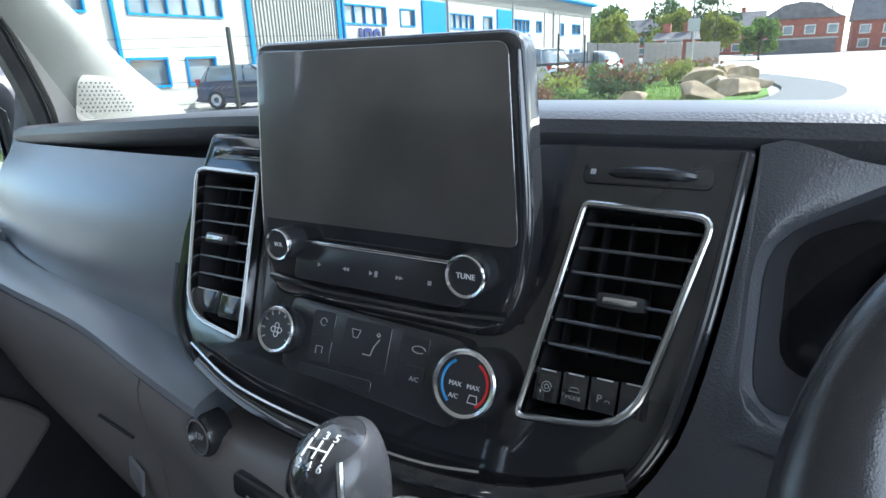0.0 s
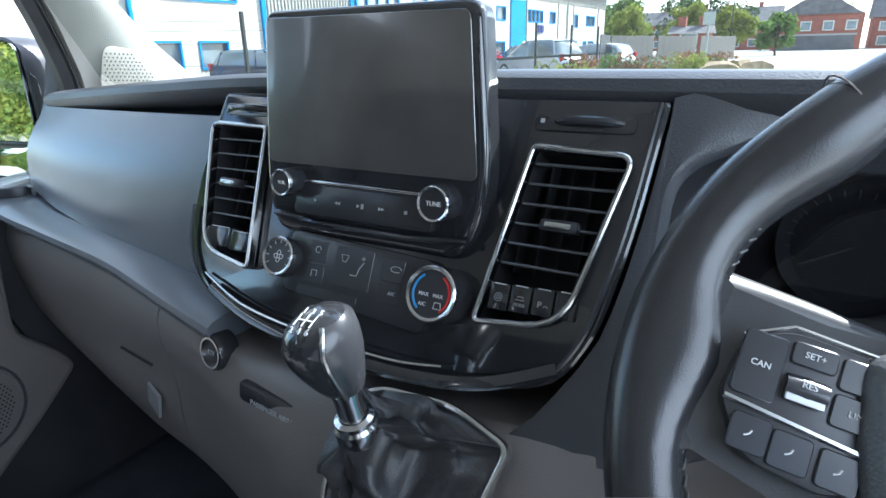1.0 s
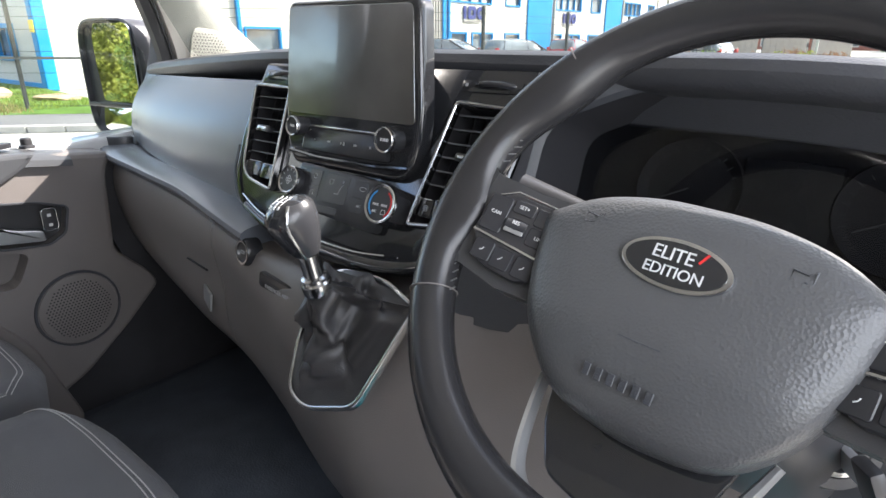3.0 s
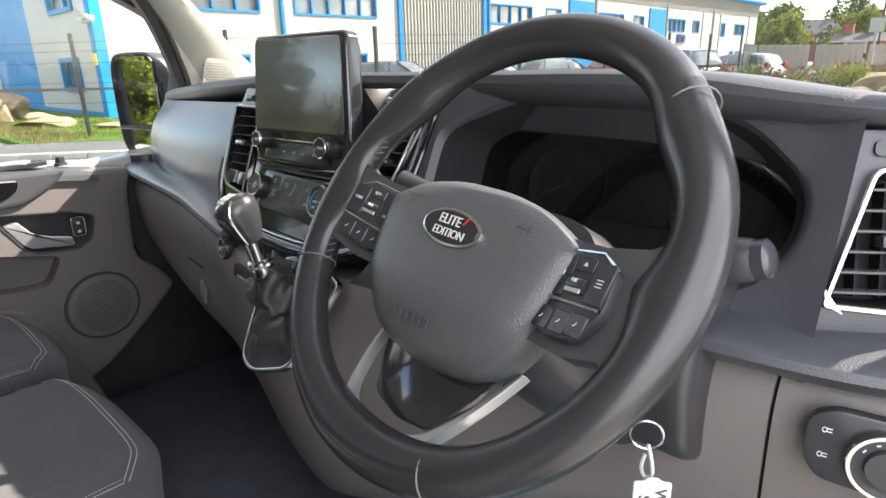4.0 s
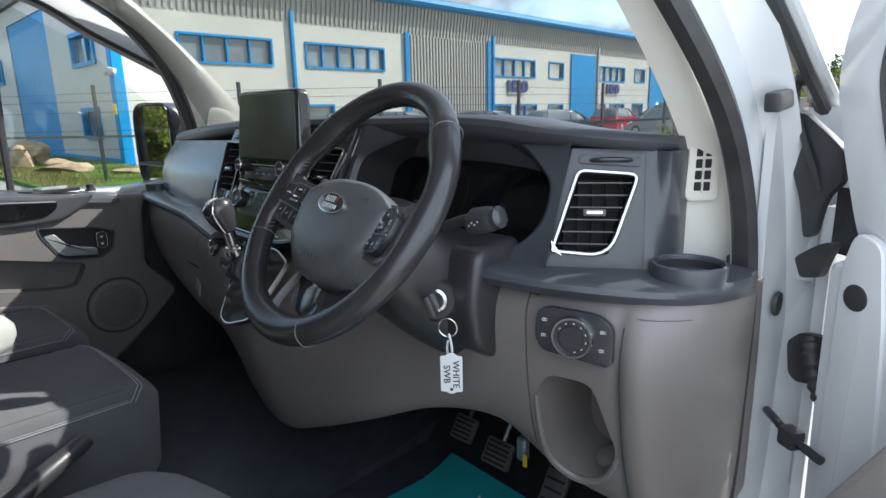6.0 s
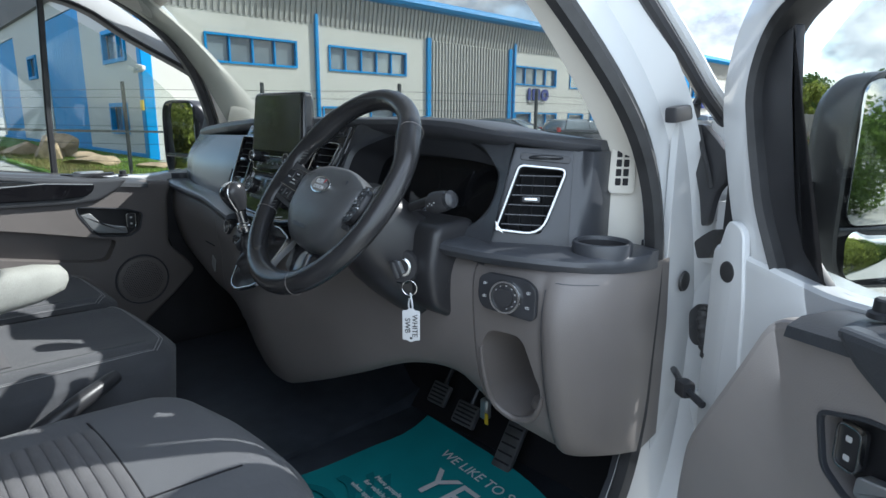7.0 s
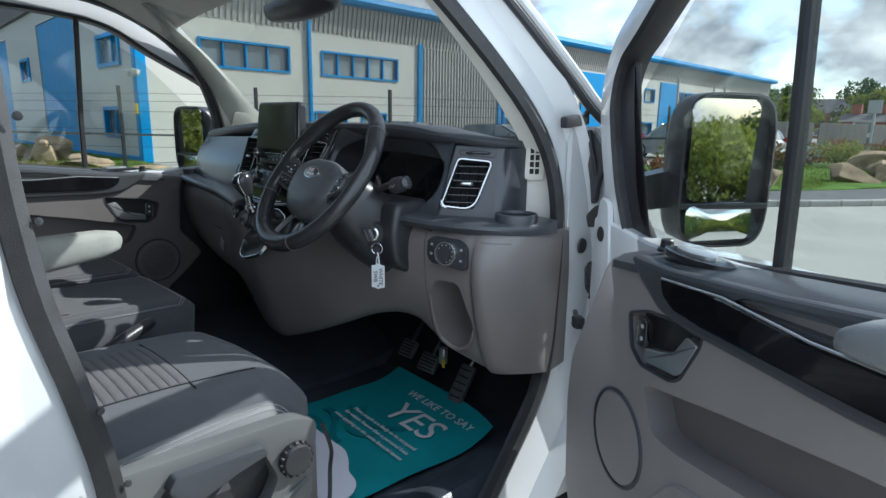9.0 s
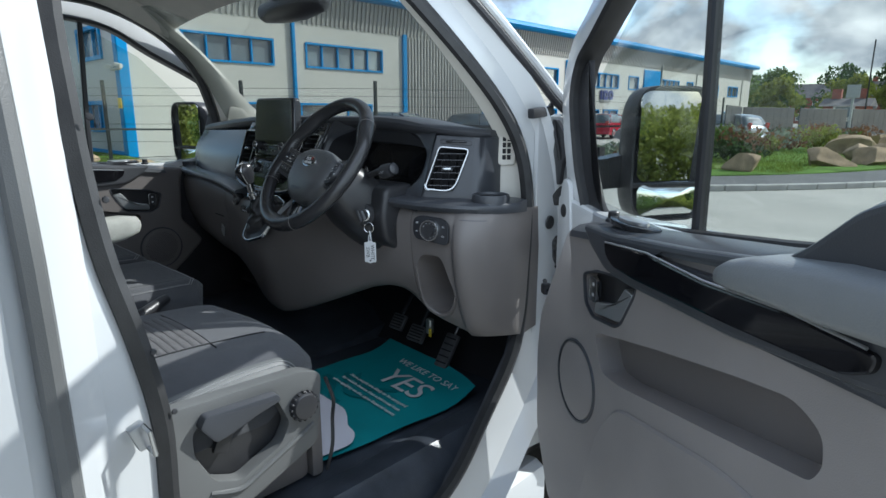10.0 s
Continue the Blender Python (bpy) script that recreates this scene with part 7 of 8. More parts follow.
part("rim_foot", box(0.075, 0.022, 0.022, wmx_ @ Matrix.Translation((0, -0.163, 0.004)), 0.009, 3), LEATHER, ls)
part("hub", lathe([(0.058, -0.016), (0.056, -0.03), (0.050, -0.07), (0.048, -0.09)], wmx_ @ Matrix.Translation((0, -0.028, 0)), 28), BLACK, wheel, "black wheel hub")

# ---- steering column with ignition and stalks ----
col = thing("steering_column", (0.47, -0.08, 1.06), "black steering column shroud with stalks and ignition", "steering column")
axis = (wmx_.to_3x3() @ Vector((0, 0, 1))).normalized()
cs = []
for d, wx, wy, drop in ((0.060, 0.060, 0.050, 0.000), (0.085, 0.070, 0.058, -0.012), (0.13, 0.076, 0.064, -0.030), (0.19, 0.080, 0.066, -0.04), (0.26, 0.08, 0.066, -0.04)):
    c = WC - axis * d + Vector((0.012, 0, drop * 0.5))
    cs.append([c + wmx_.to_3x3() @ Vector((wx * math.copysign(abs(math.cos(a)) ** 0.7, math.cos(a)), wy * math.copysign(abs(math.sin(a)) ** 0.7, math.sin(a)) - (0.02 if math.sin(a) < 0 else 0), 0)) for a in [2 * math.pi * k / 28 for k in range(28)]])
part("shroud", loft(cs), BLACK, col, "textured black shroud")
part("column_cheek", prism(rounded([(-0.146, 1.172), (-0.158, 1.10), (-0.146, 1.035), (-0.10, 1.005), (-0.05, 1.02), (-0.05, 1.18)], 0.02, 4), 0.165, basis((0.435, 0, 0), (0, 1, 0), (0, 0, 1)), 0.016, 4), BLACK, col, "black cheek panel by the column")
igm = basis((0.541, -0.166, 1.101), (0.80, 0.55, 0.05), (0, 0.12, 1))
ig = part("ignition_lock", lathe([(0.031, -0.012), (0.030, 0.004), (0.026, 0.009), (0.018, 0.009), (0.017, 0.004), (0, 0.004)], igm, 36), BLACK, col, "round ignition lock")
part("lock_ring", lathe([(0.0165, 0.003), (0.0165, 0.0095), (0.0125, 0.0105), (0.012, 0.004)], igm, 32), CHROME, ig)
s0 = Vector((0.545, -0.150, 1.200))
s1 = Vector((0.636, -0.150, 1.222))
stk = part("stalk", tube(smoothline([s0, s0.lerp(s1, 0.45) + Vector((0, 0, 0.004)), s0.lerp(s1, 0.6), s1], 5), [0.0075] * 7 + [0.009, 0.0125, 0.0165, 0.0175, 0.0175, 0.017, 0.0165, 0.015, 0.012], 14), BLACK, col, "black wiper stalk")
for k in range(4):
    part("stalk_mark", box(0.0022, 0.002, 0.0022, Matrix.Translation(s0.lerp(s1, 0.64 + 0.05 * k) + Vector((0, -0.0165, -0.004 + 0.003 * (k % 2))))), INKDIM, stk)
part("stalk_cap", lathe([(0.0145, -0.004), (0.014, 0.004), (0.010, 0.007), (0, 0.008)], basis(s1, (0, 1, 0.1), (-0.3, 0, 1)), 20), SATIN, stk)
part("stalk", tube([(0.40, -0.13, 1.20), (0.33, -0.15, 1.225), (0.285, -0.16, 1.235)], [0.008, 0.010, 0.015], 12), BLACK, col, "black indicator stalk")

# ---- keys in the ignition ----
key = thing("ignition_key", (0.572, -0.18, 1.09), "ignition key on a ring with a white paper tag", "key")
part("key_blade", box(0.006, 0.030, 0.022, igm @ pose(0, 0, 0.022, 90, 0, 20), 0.002, 2), SILVER, key, "metal key head")
part("key_head", box(0.010, 0.022, 0.030, igm @ pose(0, 0, 0.040, 90, 0, 20), 0.004, 2), BLACK, key)
kr = Vector((0.582, -0.187, 1.076))
part("key_ring", tube([kr + Vector((0.0125 * math.cos(a) * 0.86, 0.0125 * math.cos(a) * 0.5, 0.0125 * math.sin(a))) for a in [2 * math.pi * k / 24 for k in range(24)]], 0.0012, 6, loop=True), CHROME, key, "steel split ring")
part("tag_loop", tube(smoothline([kr + Vector(p) for p in ((0.002, 0, -0.008), (0.006, 0, -0.022), (0.007, 0, -0.034), (0.001, 0, -0.038), (-0.002, 0, -0.030), (0.0, 0, -0.018))], 4), 0.0016, 6), INK, key, "white plastic tag loop")
tgm = basis((0.592, -0.192, 1.017), (0.80, 0.60, 0.0), (0.02, 0, 1))
tagp = part("tag", prism(rounded([(-0.0145, -0.026), (-0.006, -0.0265), (-0.003, -0.029), (0.003, -0.029), (0.006, -0.0265), (0.0145, -0.026), (0.0145, 0.024), (0.007, 0.0245), (0.004, 0.028), (-0.004, 0.028), (-0.007, 0.0245), (-0.0145, 0.024)], 0.002, 2), 0.0016, tgm, 0.0005, 1), INK, key, "white tag with handwriting")
text("WHITE", 0.0125, tgm @ pose(0.006, -0.001, 0.0020, 0, 0, -90), BLACK, tagp, "handwriting")
text("SWB", 0.0125, tgm @ pose(-0.006, -0.001, 0.0020, 0, 0, -90), BLACK, tagp, "handwriting")
part("tag_hole", prism(circle(0.0022, 12, 0, -0.0225), 0.0004, tgm @ Matrix.Translation((0, 0, 0.0016))), BLACK, tagp)

# ---- gear lever ----
GB = Vector((0.075, -0.225, 1.135))
gear = thing("gear_lever", (0.09, -0.20, 1.03), "black and silver gear knob on a leather gaiter", "gear lever")
gk = basis(GB, (1, -0.12, 0.0), (-0.06, 0.99, 0.22))      # x right, y ahead, z up
gk0 = gk
gk = gk0 @ Matrix.Translation((0.001, 0, 0.013)) @ Matrix.Scale(0.84, 4)
ks = []
for h, rx, ry, ox, oy in ((0.000, 0.012, 0.013, 0, 0), (0.004, 0.016, 0.017, 0, -0.001), (0.016, 0.0205, 0.023, -0.002, -0.002), (0.030, 0.0245, 0.028, -0.004, -0.003), (0.043, 0.0280, 0.0315, -0.006, -0.004), (0.055, 0.0285, 0.0320, -0.007, -0.004), (0.065, 0.0255, 0.0280, -0.006, -0.002), (0.072, 0.018, 0.019, -0.005, 0.0), (0.075, 0.007, 0.008, -0.005, 0.0)):
    ks.append([gk @ Vector((ox + rx * math.cos(a), oy + ry * math.sin(a), h)) for a in [2 * math.pi * k / 28 for k in range(28)]])
kn = part("gear_knob", loft(ks), PIANO, gear, "glossy black gear knob", 60)
side_ = []
for h, rx, ry, ox, oy in ((0.004, 0.0168, 0.0178, 0, -0.001), (0.016, 0.0213, 0.0238, -0.002, -0.002), (0.030, 0.0253, 0.0288, -0.004, -0.003), (0.043, 0.0288, 0.0323, -0.006, -0.004), (0.055, 0.0293, 0.0328, -0.007, -0.004), (0.065, 0.0263, 0.0288, -0.006, -0.002), (0.072, 0.0188, 0.0198, -0.005, 0.0)):
    side_.append([gk @ Vector((ox + rx * math.cos(a), oy + ry * math.sin(a), h)) for a in [-0.62 + 2.3 * k / 12 for k in range(13)]])
part("knob_cheek", slab(side_, 0.0012), SATIN, kn, "satin black cheek of the knob", 60)
part("cheek_edge", tube([r[0] for r in side_], 0.0021, 8), CHROME, kn, "chrome edge of the knob")
gk = gk0
part("knob_collar", lathe([(0.0105, -0.016), (0.0108, 0.006), (0.0118, 0.012), (0.0118, 0.018)], gk, 24), CHROME, gear, "chrome collar")
part("lower_collar", lathe([(0.015, -0.034), (0.0165, -0.030), (0.0165, -0.020), (0.0145, -0.0175), (0.0145, -0.014), (0.011, -0.012)], gk, 28), CHROME, gear, "chrome lower collar")
gk = gk0 @ Matrix.Translation((0.001, 0, 0.013)) @ Matrix.Scale(0.84, 4)
pat = bmesh.new()
pmx = gk @ Matrix.Translation((-0.0065, -0.0120, 0.0747)) @ pose(0, 0, 0, 12, -3, 6)
for k in range(3):
    box(0.0010, 0.012, 0.0006, pmx @ Matrix.Translation((-0.008 + 0.008 * k, 0, 0)), bm=pat)
box(0.0165, 0.0010, 0.0006, pmx, bm=pat)
part("shift_pattern", pat, INK, kn)
for w, x, y in (("1", -0.008, 0.0095), ("3", 0, 0.0095), ("5", 0.008, 0.0095), ("2", -0.008, -0.0100), ("4", 0, -0.0100), ("6", 0.008, -0.0100)):
    text(w, 0.0075, pmx @ pose(x, y, -0.0008 if y > 0 else -0.0012, 0 if y > 0 else 18, 0, 0), INK, kn)
gk = gk0
# gaiter on its bezel
bzm = basis((0.104, -0.1975, 1.052), (1, 0, 0), (0, 0.60, 0.80))
bez = rounded([(-0.085, 0.040), (-0.055, 0.066), (0.015, 0.070), (0.070, 0.052), (0.064, 0.026), (0.045, -0.070), (-0.02, -0.095), (-0.055, -0.085), (-0.075, -0.03)], 0.016, 4)
part("gaiter_bezel", prism(bez, 0.009, bzm @ Matrix.Translation((0, 0, -0.004)), 0.002, 2, hole=shrink(bez, 0.005)), CHROME, gear, "satin chrome gaiter bezel")
inner_ = shrink(bez, 0.004)
nb = len(inner_)
secs = []
top_c = bzm.inverted() @ (gk @ Vector((0, 0, -0.032)))
rnd = random.Random(5)
for j in range(15):
    f = j / 14
    row = []
    for i, (x, y) in enumerate(inner_):
        a = 2 * math.pi * i / nb
        tx, ty = top_c.x + 0.0165 * math.cos(math.atan2(y, x)), top_c.y + 0.0165 * math.sin(math.atan2(y, x))
        g = f ** 0.75
        xx, yy = x + (tx - x) * g, y + (ty - y) * g
        zz = 0.002 + (top_c.z - 0.002) * (f ** 1.5 * 0.75 + f * 0.25)
        fold = math.sin(math.pi * f) * (0.0095 * math.sin(a * 4 + 5 * f + 0.6) + 0.006 * math.sin(a * 7 - 9 * f) + 0.005 * math.sin(f * 22 + a * 2))
        r_ = Vector((xx - top_c.x, yy - top_c.y, 0))
        r_ = r_.normalized() if r_.length > 1e-6 else r_
        row.append(bzm @ (Vector((xx, yy, zz + fold * 0.5)) + r_ * fold))
    secs.append(row)
part("gaiter", loft(secs), GAITER, gear, "creased black leather gaiter", 80)
part("gaiter_seam", tube([bzm @ Vector(p) for p in ((0.062, 0.050, 0.003), (0.03, 0.045, 0.010), (0.0, 0.038, 0.02), (-0.015, 0.03, 0.035))], 0.0012, 5), GAITER, gear)


# ---- seats ----
def cushion(name, parent, x0, x1, y0, y1, z, front_r, label, material, dip=0.010, th=0.13, crown=0.026, corner=0.085, side=(0.060, 7), front=(0.80, 2.2), turn=3.2):
    """A padded seat cushion: y1 is the front."""
    nx, ny = 18, 22
    top, secs = [], []
    for j in range(ny + 1):
        v = j / ny if turn < 4 or j < 18 else (0.825, 0.885, 0.935, 0.972, 1.0)[j - 18]
        y = y0 + (y1 - y0) * v
        row = []
        for i in range(nx + 1):
            u = i / nx
            s = 2 * u - 1 if turn < 4 else math.sin(math.pi * (u - 0.5))
            fr = max(0, (v - front[0]) / (1 - front[0]))
            drop = side[0] * abs(s) ** side[1] + front_r * fr ** front[1] * (1 + 0.25 * s * s)
            bol = 0.010 * math.exp(-((abs(s) - 0.74) / 0.15) ** 2)
            yy = y - corner * abs(s) ** turn * v ** 3
            half = (x1 - x0) / 2 * (1 - 0.05 * v ** 5)
            row.append(((x0 + x1) / 2 + half * s, yy, z - dip * (1 - s * s) * 0.4 - drop + bol + crown * (1 - s * s) * math.sin(math.pi * min(1.0, 0.15 + 0.85 * v))))
        secs.append(row)
    b = bmesh.new()
    up = [[b.verts.new(p) for p in r] for r in secs]
    dn = [[b.verts.new((p[0] * 1.0 + ((x0 + x1) / 2 - p[0]) * 0.02, p[1] - 0.01, z - th)) for p in r] for r in secs]
    for g, fl in ((up, 1), (dn, 0)):
        for j in range(ny):
            for i in range(nx):
                b.faces.new((g[j][i], g[j][i + 1], g[j + 1][i + 1], g[j + 1][i]))
    for j in range(ny):
        for i in (0, nx):
            b.faces.new((up[j][i], up[j + 1][i], dn[j + 1][i], dn[j][i]))
    for i in range(nx):
        for j in (0, ny):
            b.faces.new((up[j][i], up[j][i + 1], dn[j][i + 1], dn[j][i]))
    bmesh.ops.recalc_face_normals(b, faces=b.faces)
    part(name, b, material, parent, label, 60)
    return secs


def piping(parent, secs, i, j0, j1, n=46, lift=0.0012, both=True):
    """Rows of short stitches along a line of the cushion's grid."""
    b = bmesh.new()
    line = smoothline([secs[j][i] for j in range(j0, j1 + 1)], 8)
    for off in ((-0.004, 0.004) if both else (0,)):
        for k in range(0, len(line) - 1):
            p, q = line[k], line[k].lerp(line[k + 1], 0.62)
            o = Vector((off, 0, lift))
            tube([p + o, q + o], 0.0009, 4, bm=b)
    tagged(part("stitching", b, STITCH, parent), kind="stuff")


def insert(parent, secs, i0, i1, j0, j1, ribs, material, label):
    """The ribbed centre of a cushion, laid a few millimetres proud."""
    for r in range(ribs):
        ja, jb = j0 + (j1 - j0) * r / ribs, j0 + (j1 - j0) * (r + 1) / ribs
        grid = []
        for k in range(7):
            f = ja + (jb - ja) * (0.03 + 0.94 * k / 6)
            jl = min(int(f), len(secs) - 2)
            row = []
            for i in range(i0, i1 + 1):
                p = Vector(secs[jl][i]).lerp(Vector(secs[jl + 1][i]), f - jl)
                row.append(p + Vector((0, 0, 0.0012 + 0.0022 * math.sin(math.pi * k / 6) ** 0.6)))
            grid.append(row)
        part("seat_rib", slab(grid, 0.003), material, parent, label, 60)


ds = thing("driver_seat", (0.46, -0.64, FLOOR), "charcoal fabric driver's seat with ribbed centre", "seat")
dsec = cushion("cushion", ds, 0.205, 0.715, -0.93, -0.375, 0.872, 0.06, "charcoal fabric cushion", FABRIC)
insert(ds, dsec, 5, 13, 0, 13, 19, RIBFAB, "ribbed grey fabric centre")


def on_cushion(secs, u, v):
    """A point of a cushion's top, from its two shares across and along."""
    a, b = u * (len(secs[0]) - 1), v * (len(secs) - 1)
    i, j = min(int(a), len(secs[0]) - 2), min(int(b), len(secs) - 2)
    p, q = Vector(secs[j][i]).lerp(Vector(secs[j][i + 1]), a - i), Vector(secs[j + 1][i]).lerp(Vector(secs[j + 1][i + 1]), a - i)
    return p.lerp(q, b - j)


for side in (1, -1):
    rows_ = []
    for k in range(25):
        v = 0.98 * k / 24
        uin = lerp_table([(0.0, 0.975), (0.3, 0.950), (0.6, 0.930), (0.82, 0.930), (0.93, 0.950), (0.98, 0.982)], v)[0]
        rows_.append([on_cushion(dsec, 0.5 + side * (uin + (1.0 - uin) * f - 0.5), v) + Vector((0, 0, 0.0005 + 0.0045 * math.sin(math.pi * min(1.0, f * 0.8 + 0.06)))) for f in (0, 0.1, 0.25, 0.4, 0.55, 0.7, 0.85, 1.0)])
    bol = part("bolster", slab(rows_, 0.003), BOLSTER, ds, "smooth grey vinyl side bolster", 60)
    for c in (2, 3):
        b = bmesh.new()
        ln = smoothline([r[c] + Vector((0, 0, 0.0012)) for r in rows_], 6)
        for k in range(len(ln) - 1):
            tube([ln[k], ln[k].lerp(ln[k + 1], 0.62)], 0.0010, 4, bm=b)
        tagged(part("stitching", b, STITCH, bol), kind="stuff")
part("cross_seam", tube([Vector(dsec[13][i]) + Vector((0, 0, 0.001)) for i in range(4, 15)], 0.0016, 5), VOID, ds)
part("centre_seam", tube([Vector(dsec[j][13]) + Vector((0, 0, 0.0012)) for j in range(0, 19)], 0.0014, 5), VOID, ds)
bk = [[(0.46 + (0.25 - 0.05 * max(0, f - 0.6)) * math.copysign(abs(math.cos(a)) ** 0.6, math.cos(a)), -1.00 - 0.17 * f + 0.065 * math.copysign(abs(math.sin(a)) ** 0.7, math.sin(a)), 0.84 + 0.68 * f) for a in [2 * math.pi * k / 28 for k in range(28)]] for f in [k / 8 for k in range(9)]]
part("backrest", loft(bk), FABRIC, ds, "charcoal fabric backrest", 60)
part("headrest", box(0.27, 0.10, 0.19, Matrix.Translation((0.46, -1.185, 1.61)) @ pose(0, 0, 0, 8, 0, 0), 0.04, 4), FABRIC, ds)
# plastic side valance with controls
VX = 0.716
val = rounded([(-0.90, 0.858), (-0.73, 0.853), (-0.498, 0.846), (-0.450, 0.828), (-0.456, 0.77), (-0.467, 0.675), (-0.576, 0.632), (-0.66, 0.600), (-0.84, 0.590), (-0.90, 0.62)], 0.018, 4)
wide_ = []
for (ax, ay), (bx, by) in zip(val, val[1:] + val[:1]):
    steps = max(1, int(math.hypot(bx - ax, by - ay) / 0.012))
    wide_ += [(ax + (bx - ax) * k / steps, ay + (by - ay) * k / steps) for k in range(steps)]
well_ = rounded([(-0.722, 0.800), (-0.70, 0.812), (-0.564, 0.822), (-0.530, 0.745), (-0.552, 0.705), (-0.640, 0.668), (-0.690, 0.690), (-0.722, 0.755)], 0.012, 4)
va = part("side_valance", prism(wide_, 0.030, basis((VX - 0.005, 0, 0), (0, 1, 0), (0, 0, 1)), 0.004, 2, hole=facing(wide_, well_)), VALANCE, ds, "grey plastic seat side valance")
part("valance_recess", prism(shrink(well_, -0.004), 0.003, basis((VX - 0.012, 0, 0), (0, 1, 0), (0, 0, 1))), BLACK, va)
part("valance_ridge", tube(smoothline([(VX + 0.022, -0.700, 0.668), (VX + 0.026, -0.645, 0.652), (VX + 0.026, -0.60, 0.668), (VX + 0.026, -0.54, 0.694), (VX + 0.023, -0.475, 0.722)], 5), 0.006, 8), VALANCE, va)
part("recline_stem", box(0.012, 0.030, 0.075, Matrix.Translation((VX + 0.004, -0.655, 0.765)) @ pose(0, 0, 0, -22, 0, 0), 0.004, 2), BLACK, va)
part("height_lever", prism(rounded([(-0.716, 0.812), (-0.705, 0.832), (-0.563, 0.826), (-0.556, 0.810), (-0.61, 0.798), (-0.665, 0.780), (-0.69, 0.776)], 0.006, 3), 0.034, basis((VX + 0.012, 0, 0), (0, 1, 0), (0, 0, 1)), 0.004), CHAR, va, "dark height lever")
kd = part("lumbar_knob", lathe([(0.030, 0.0), (0.029, 0.012), (0.025, 0.018), (0.016, 0.020), (0, 0.020)], basis((VX + 0.024, -0.500, 0.773), (0, 1, 0), (0, 0, 1)), 30), BLACK, va, "round black lumbar knob")
for k in range(16):
    a = 2 * math.pi * k / 16
    part("knob_rib", box(0.006, 0.005, 0.010, basis((VX + 0.024 + 0.009, -0.500 + 0.0295 * math.cos(a), 0.773 + 0.0295 * math.sin(a)), (0, math.cos(a), math.sin(a)), (0, -math.sin(a), math.cos(a))), 0.001, 1), BLACK, kd)
part("seat_box", box(0.44, 0.42, 0.14, Matrix.Translation((0.46, -0.66, FLOOR + 0.07)), 0.02, 2), GREY, ds, "grey seat pedestal")
part("pedestal_front", box(0.46, 0.03, 0.20, Matrix.Translation((0.46, -0.435, FLOOR + 0.10)), 0.01, 2), GREY, ds)
part("loose_cable", tube(smoothline([(0.715, -0.425, 0.80), (0.728, -0.415, 0.75), (0.715, -0.410, 0.70), (0.725, -0.420, 0.64), (0.715, -0.43, 0.58)], 5), 0.004, 6), BLACK, ds)

pb = thing("passenger_bench", (-0.33, -0.62, FLOOR), "charcoal fabric double passenger seat", "seat")
for x0, x1, y1, nm in ((-0.392, 0.048, -0.336, "charcoal fabric middle cushion"), (-0.785, -0.398, -0.336, "charcoal fabric outer cushion")):
    psec = cushion("cushion", pb, x0, x1, -0.90, y1, 0.862, 0.026, nm, FABRIC, crown=0.010, corner=0.085, side=(0.032, 14), front=(0.92, 2.0), turn=4.5, th=0.16)
    insert(pb, psec, 5, 12, 0, 10, 12, RIBFAB, "ribbed grey fabric centre")
    piping(pb, psec, 15, 3, 20)
    b = bmesh.new()
    for dj in (0.0, 0.35):
        edge = smoothline([Vector(psec[20][i]).lerp(Vector(psec[21][i]), dj) + Vector((0, 0, 0.0012)) for i in range(3, 16)], 9)
        for k in range(len(edge) - 1):
            tube([edge[k], edge[k].lerp(edge[k + 1], 0.62)], 0.0009, 4, bm=b)
    tagged(part("stitching", b, STITCH, pb), kind="stuff")
    part("cross_seam", tube([Vector(psec[j][13]) + Vector((0, 0, 0.0004)) for j in range(0, 20)], 0.0011, 5), BOLSTER, pb)
    part("seam", tube([Vector(psec[j][4]) + Vector((0, 0, 0.001)) for j in range(0, 19)], 0.0014, 5), VOID, pb)
    xm = (x0 + x1) / 2
    part("backrest", loft([[(xm + ((x1 - x0) / 2 - 0.01 - 0.03 * max(0, f - 0.6)) * math.copysign(abs(math.cos(a)) ** 0.6, math.cos(a)), -0.97 - 0.17 * f + 0.06 * math.copysign(abs(math.sin(a)) ** 0.7, math.sin(a)), 0.83 + 0.66 * f) for a in [2 * math.pi * k / 24 for k in range(24)]] for f in [k / 8 for k in range(9)]]), FABRIC, pb, "charcoal fabric backrest", 60)
part("bench_base", box(0.84, 0.40, 0.17, Matrix.Translation((-0.335, -0.66, FLOOR + 0.085)), 0.02, 2), BLACK, pb, "black seat base")
arm = thing("armrest", (0.165, -0.75, 1.06), "pale grey fabric fold-down armrest", "armrest")
part("arm_pad", loft([[(0.165 + w * math.copysign(abs(math.cos(a)) ** 0.7, math.cos(a)), y, zc + h * math.copysign(abs(math.sin(a)) ** 0.7, math.sin(a))) for a in [2 * math.pi * k / 20 for k in range(20)]] for y, w, h, zc in ((-0.96, 0.026, 0.036, 1.055), (-0.85, 0.030, 0.040, 1.060), (-0.70, 0.030, 0.036, 1.072), (-0.62, 0.029, 0.030, 1.079), (-0.585, 0.023, 0.020, 1.083), (-0.577, 0.010, 0.008, 1.084))]), ARMREST, arm, "pale grey arm pad", 60)
part("arm_pivot", lathe([(0, 0.015), (0.028, 0.012), (0.028, -0.012), (0, -0.015)], basis((0.193, -0.95, 1.055), (0, 1, 0), (0, 0, 1)), 20), BLACK, arm)
hb = thing("handbrake", (0.15, -0.70, 0.70), "black handbrake lever beside the seat", "handbrake")
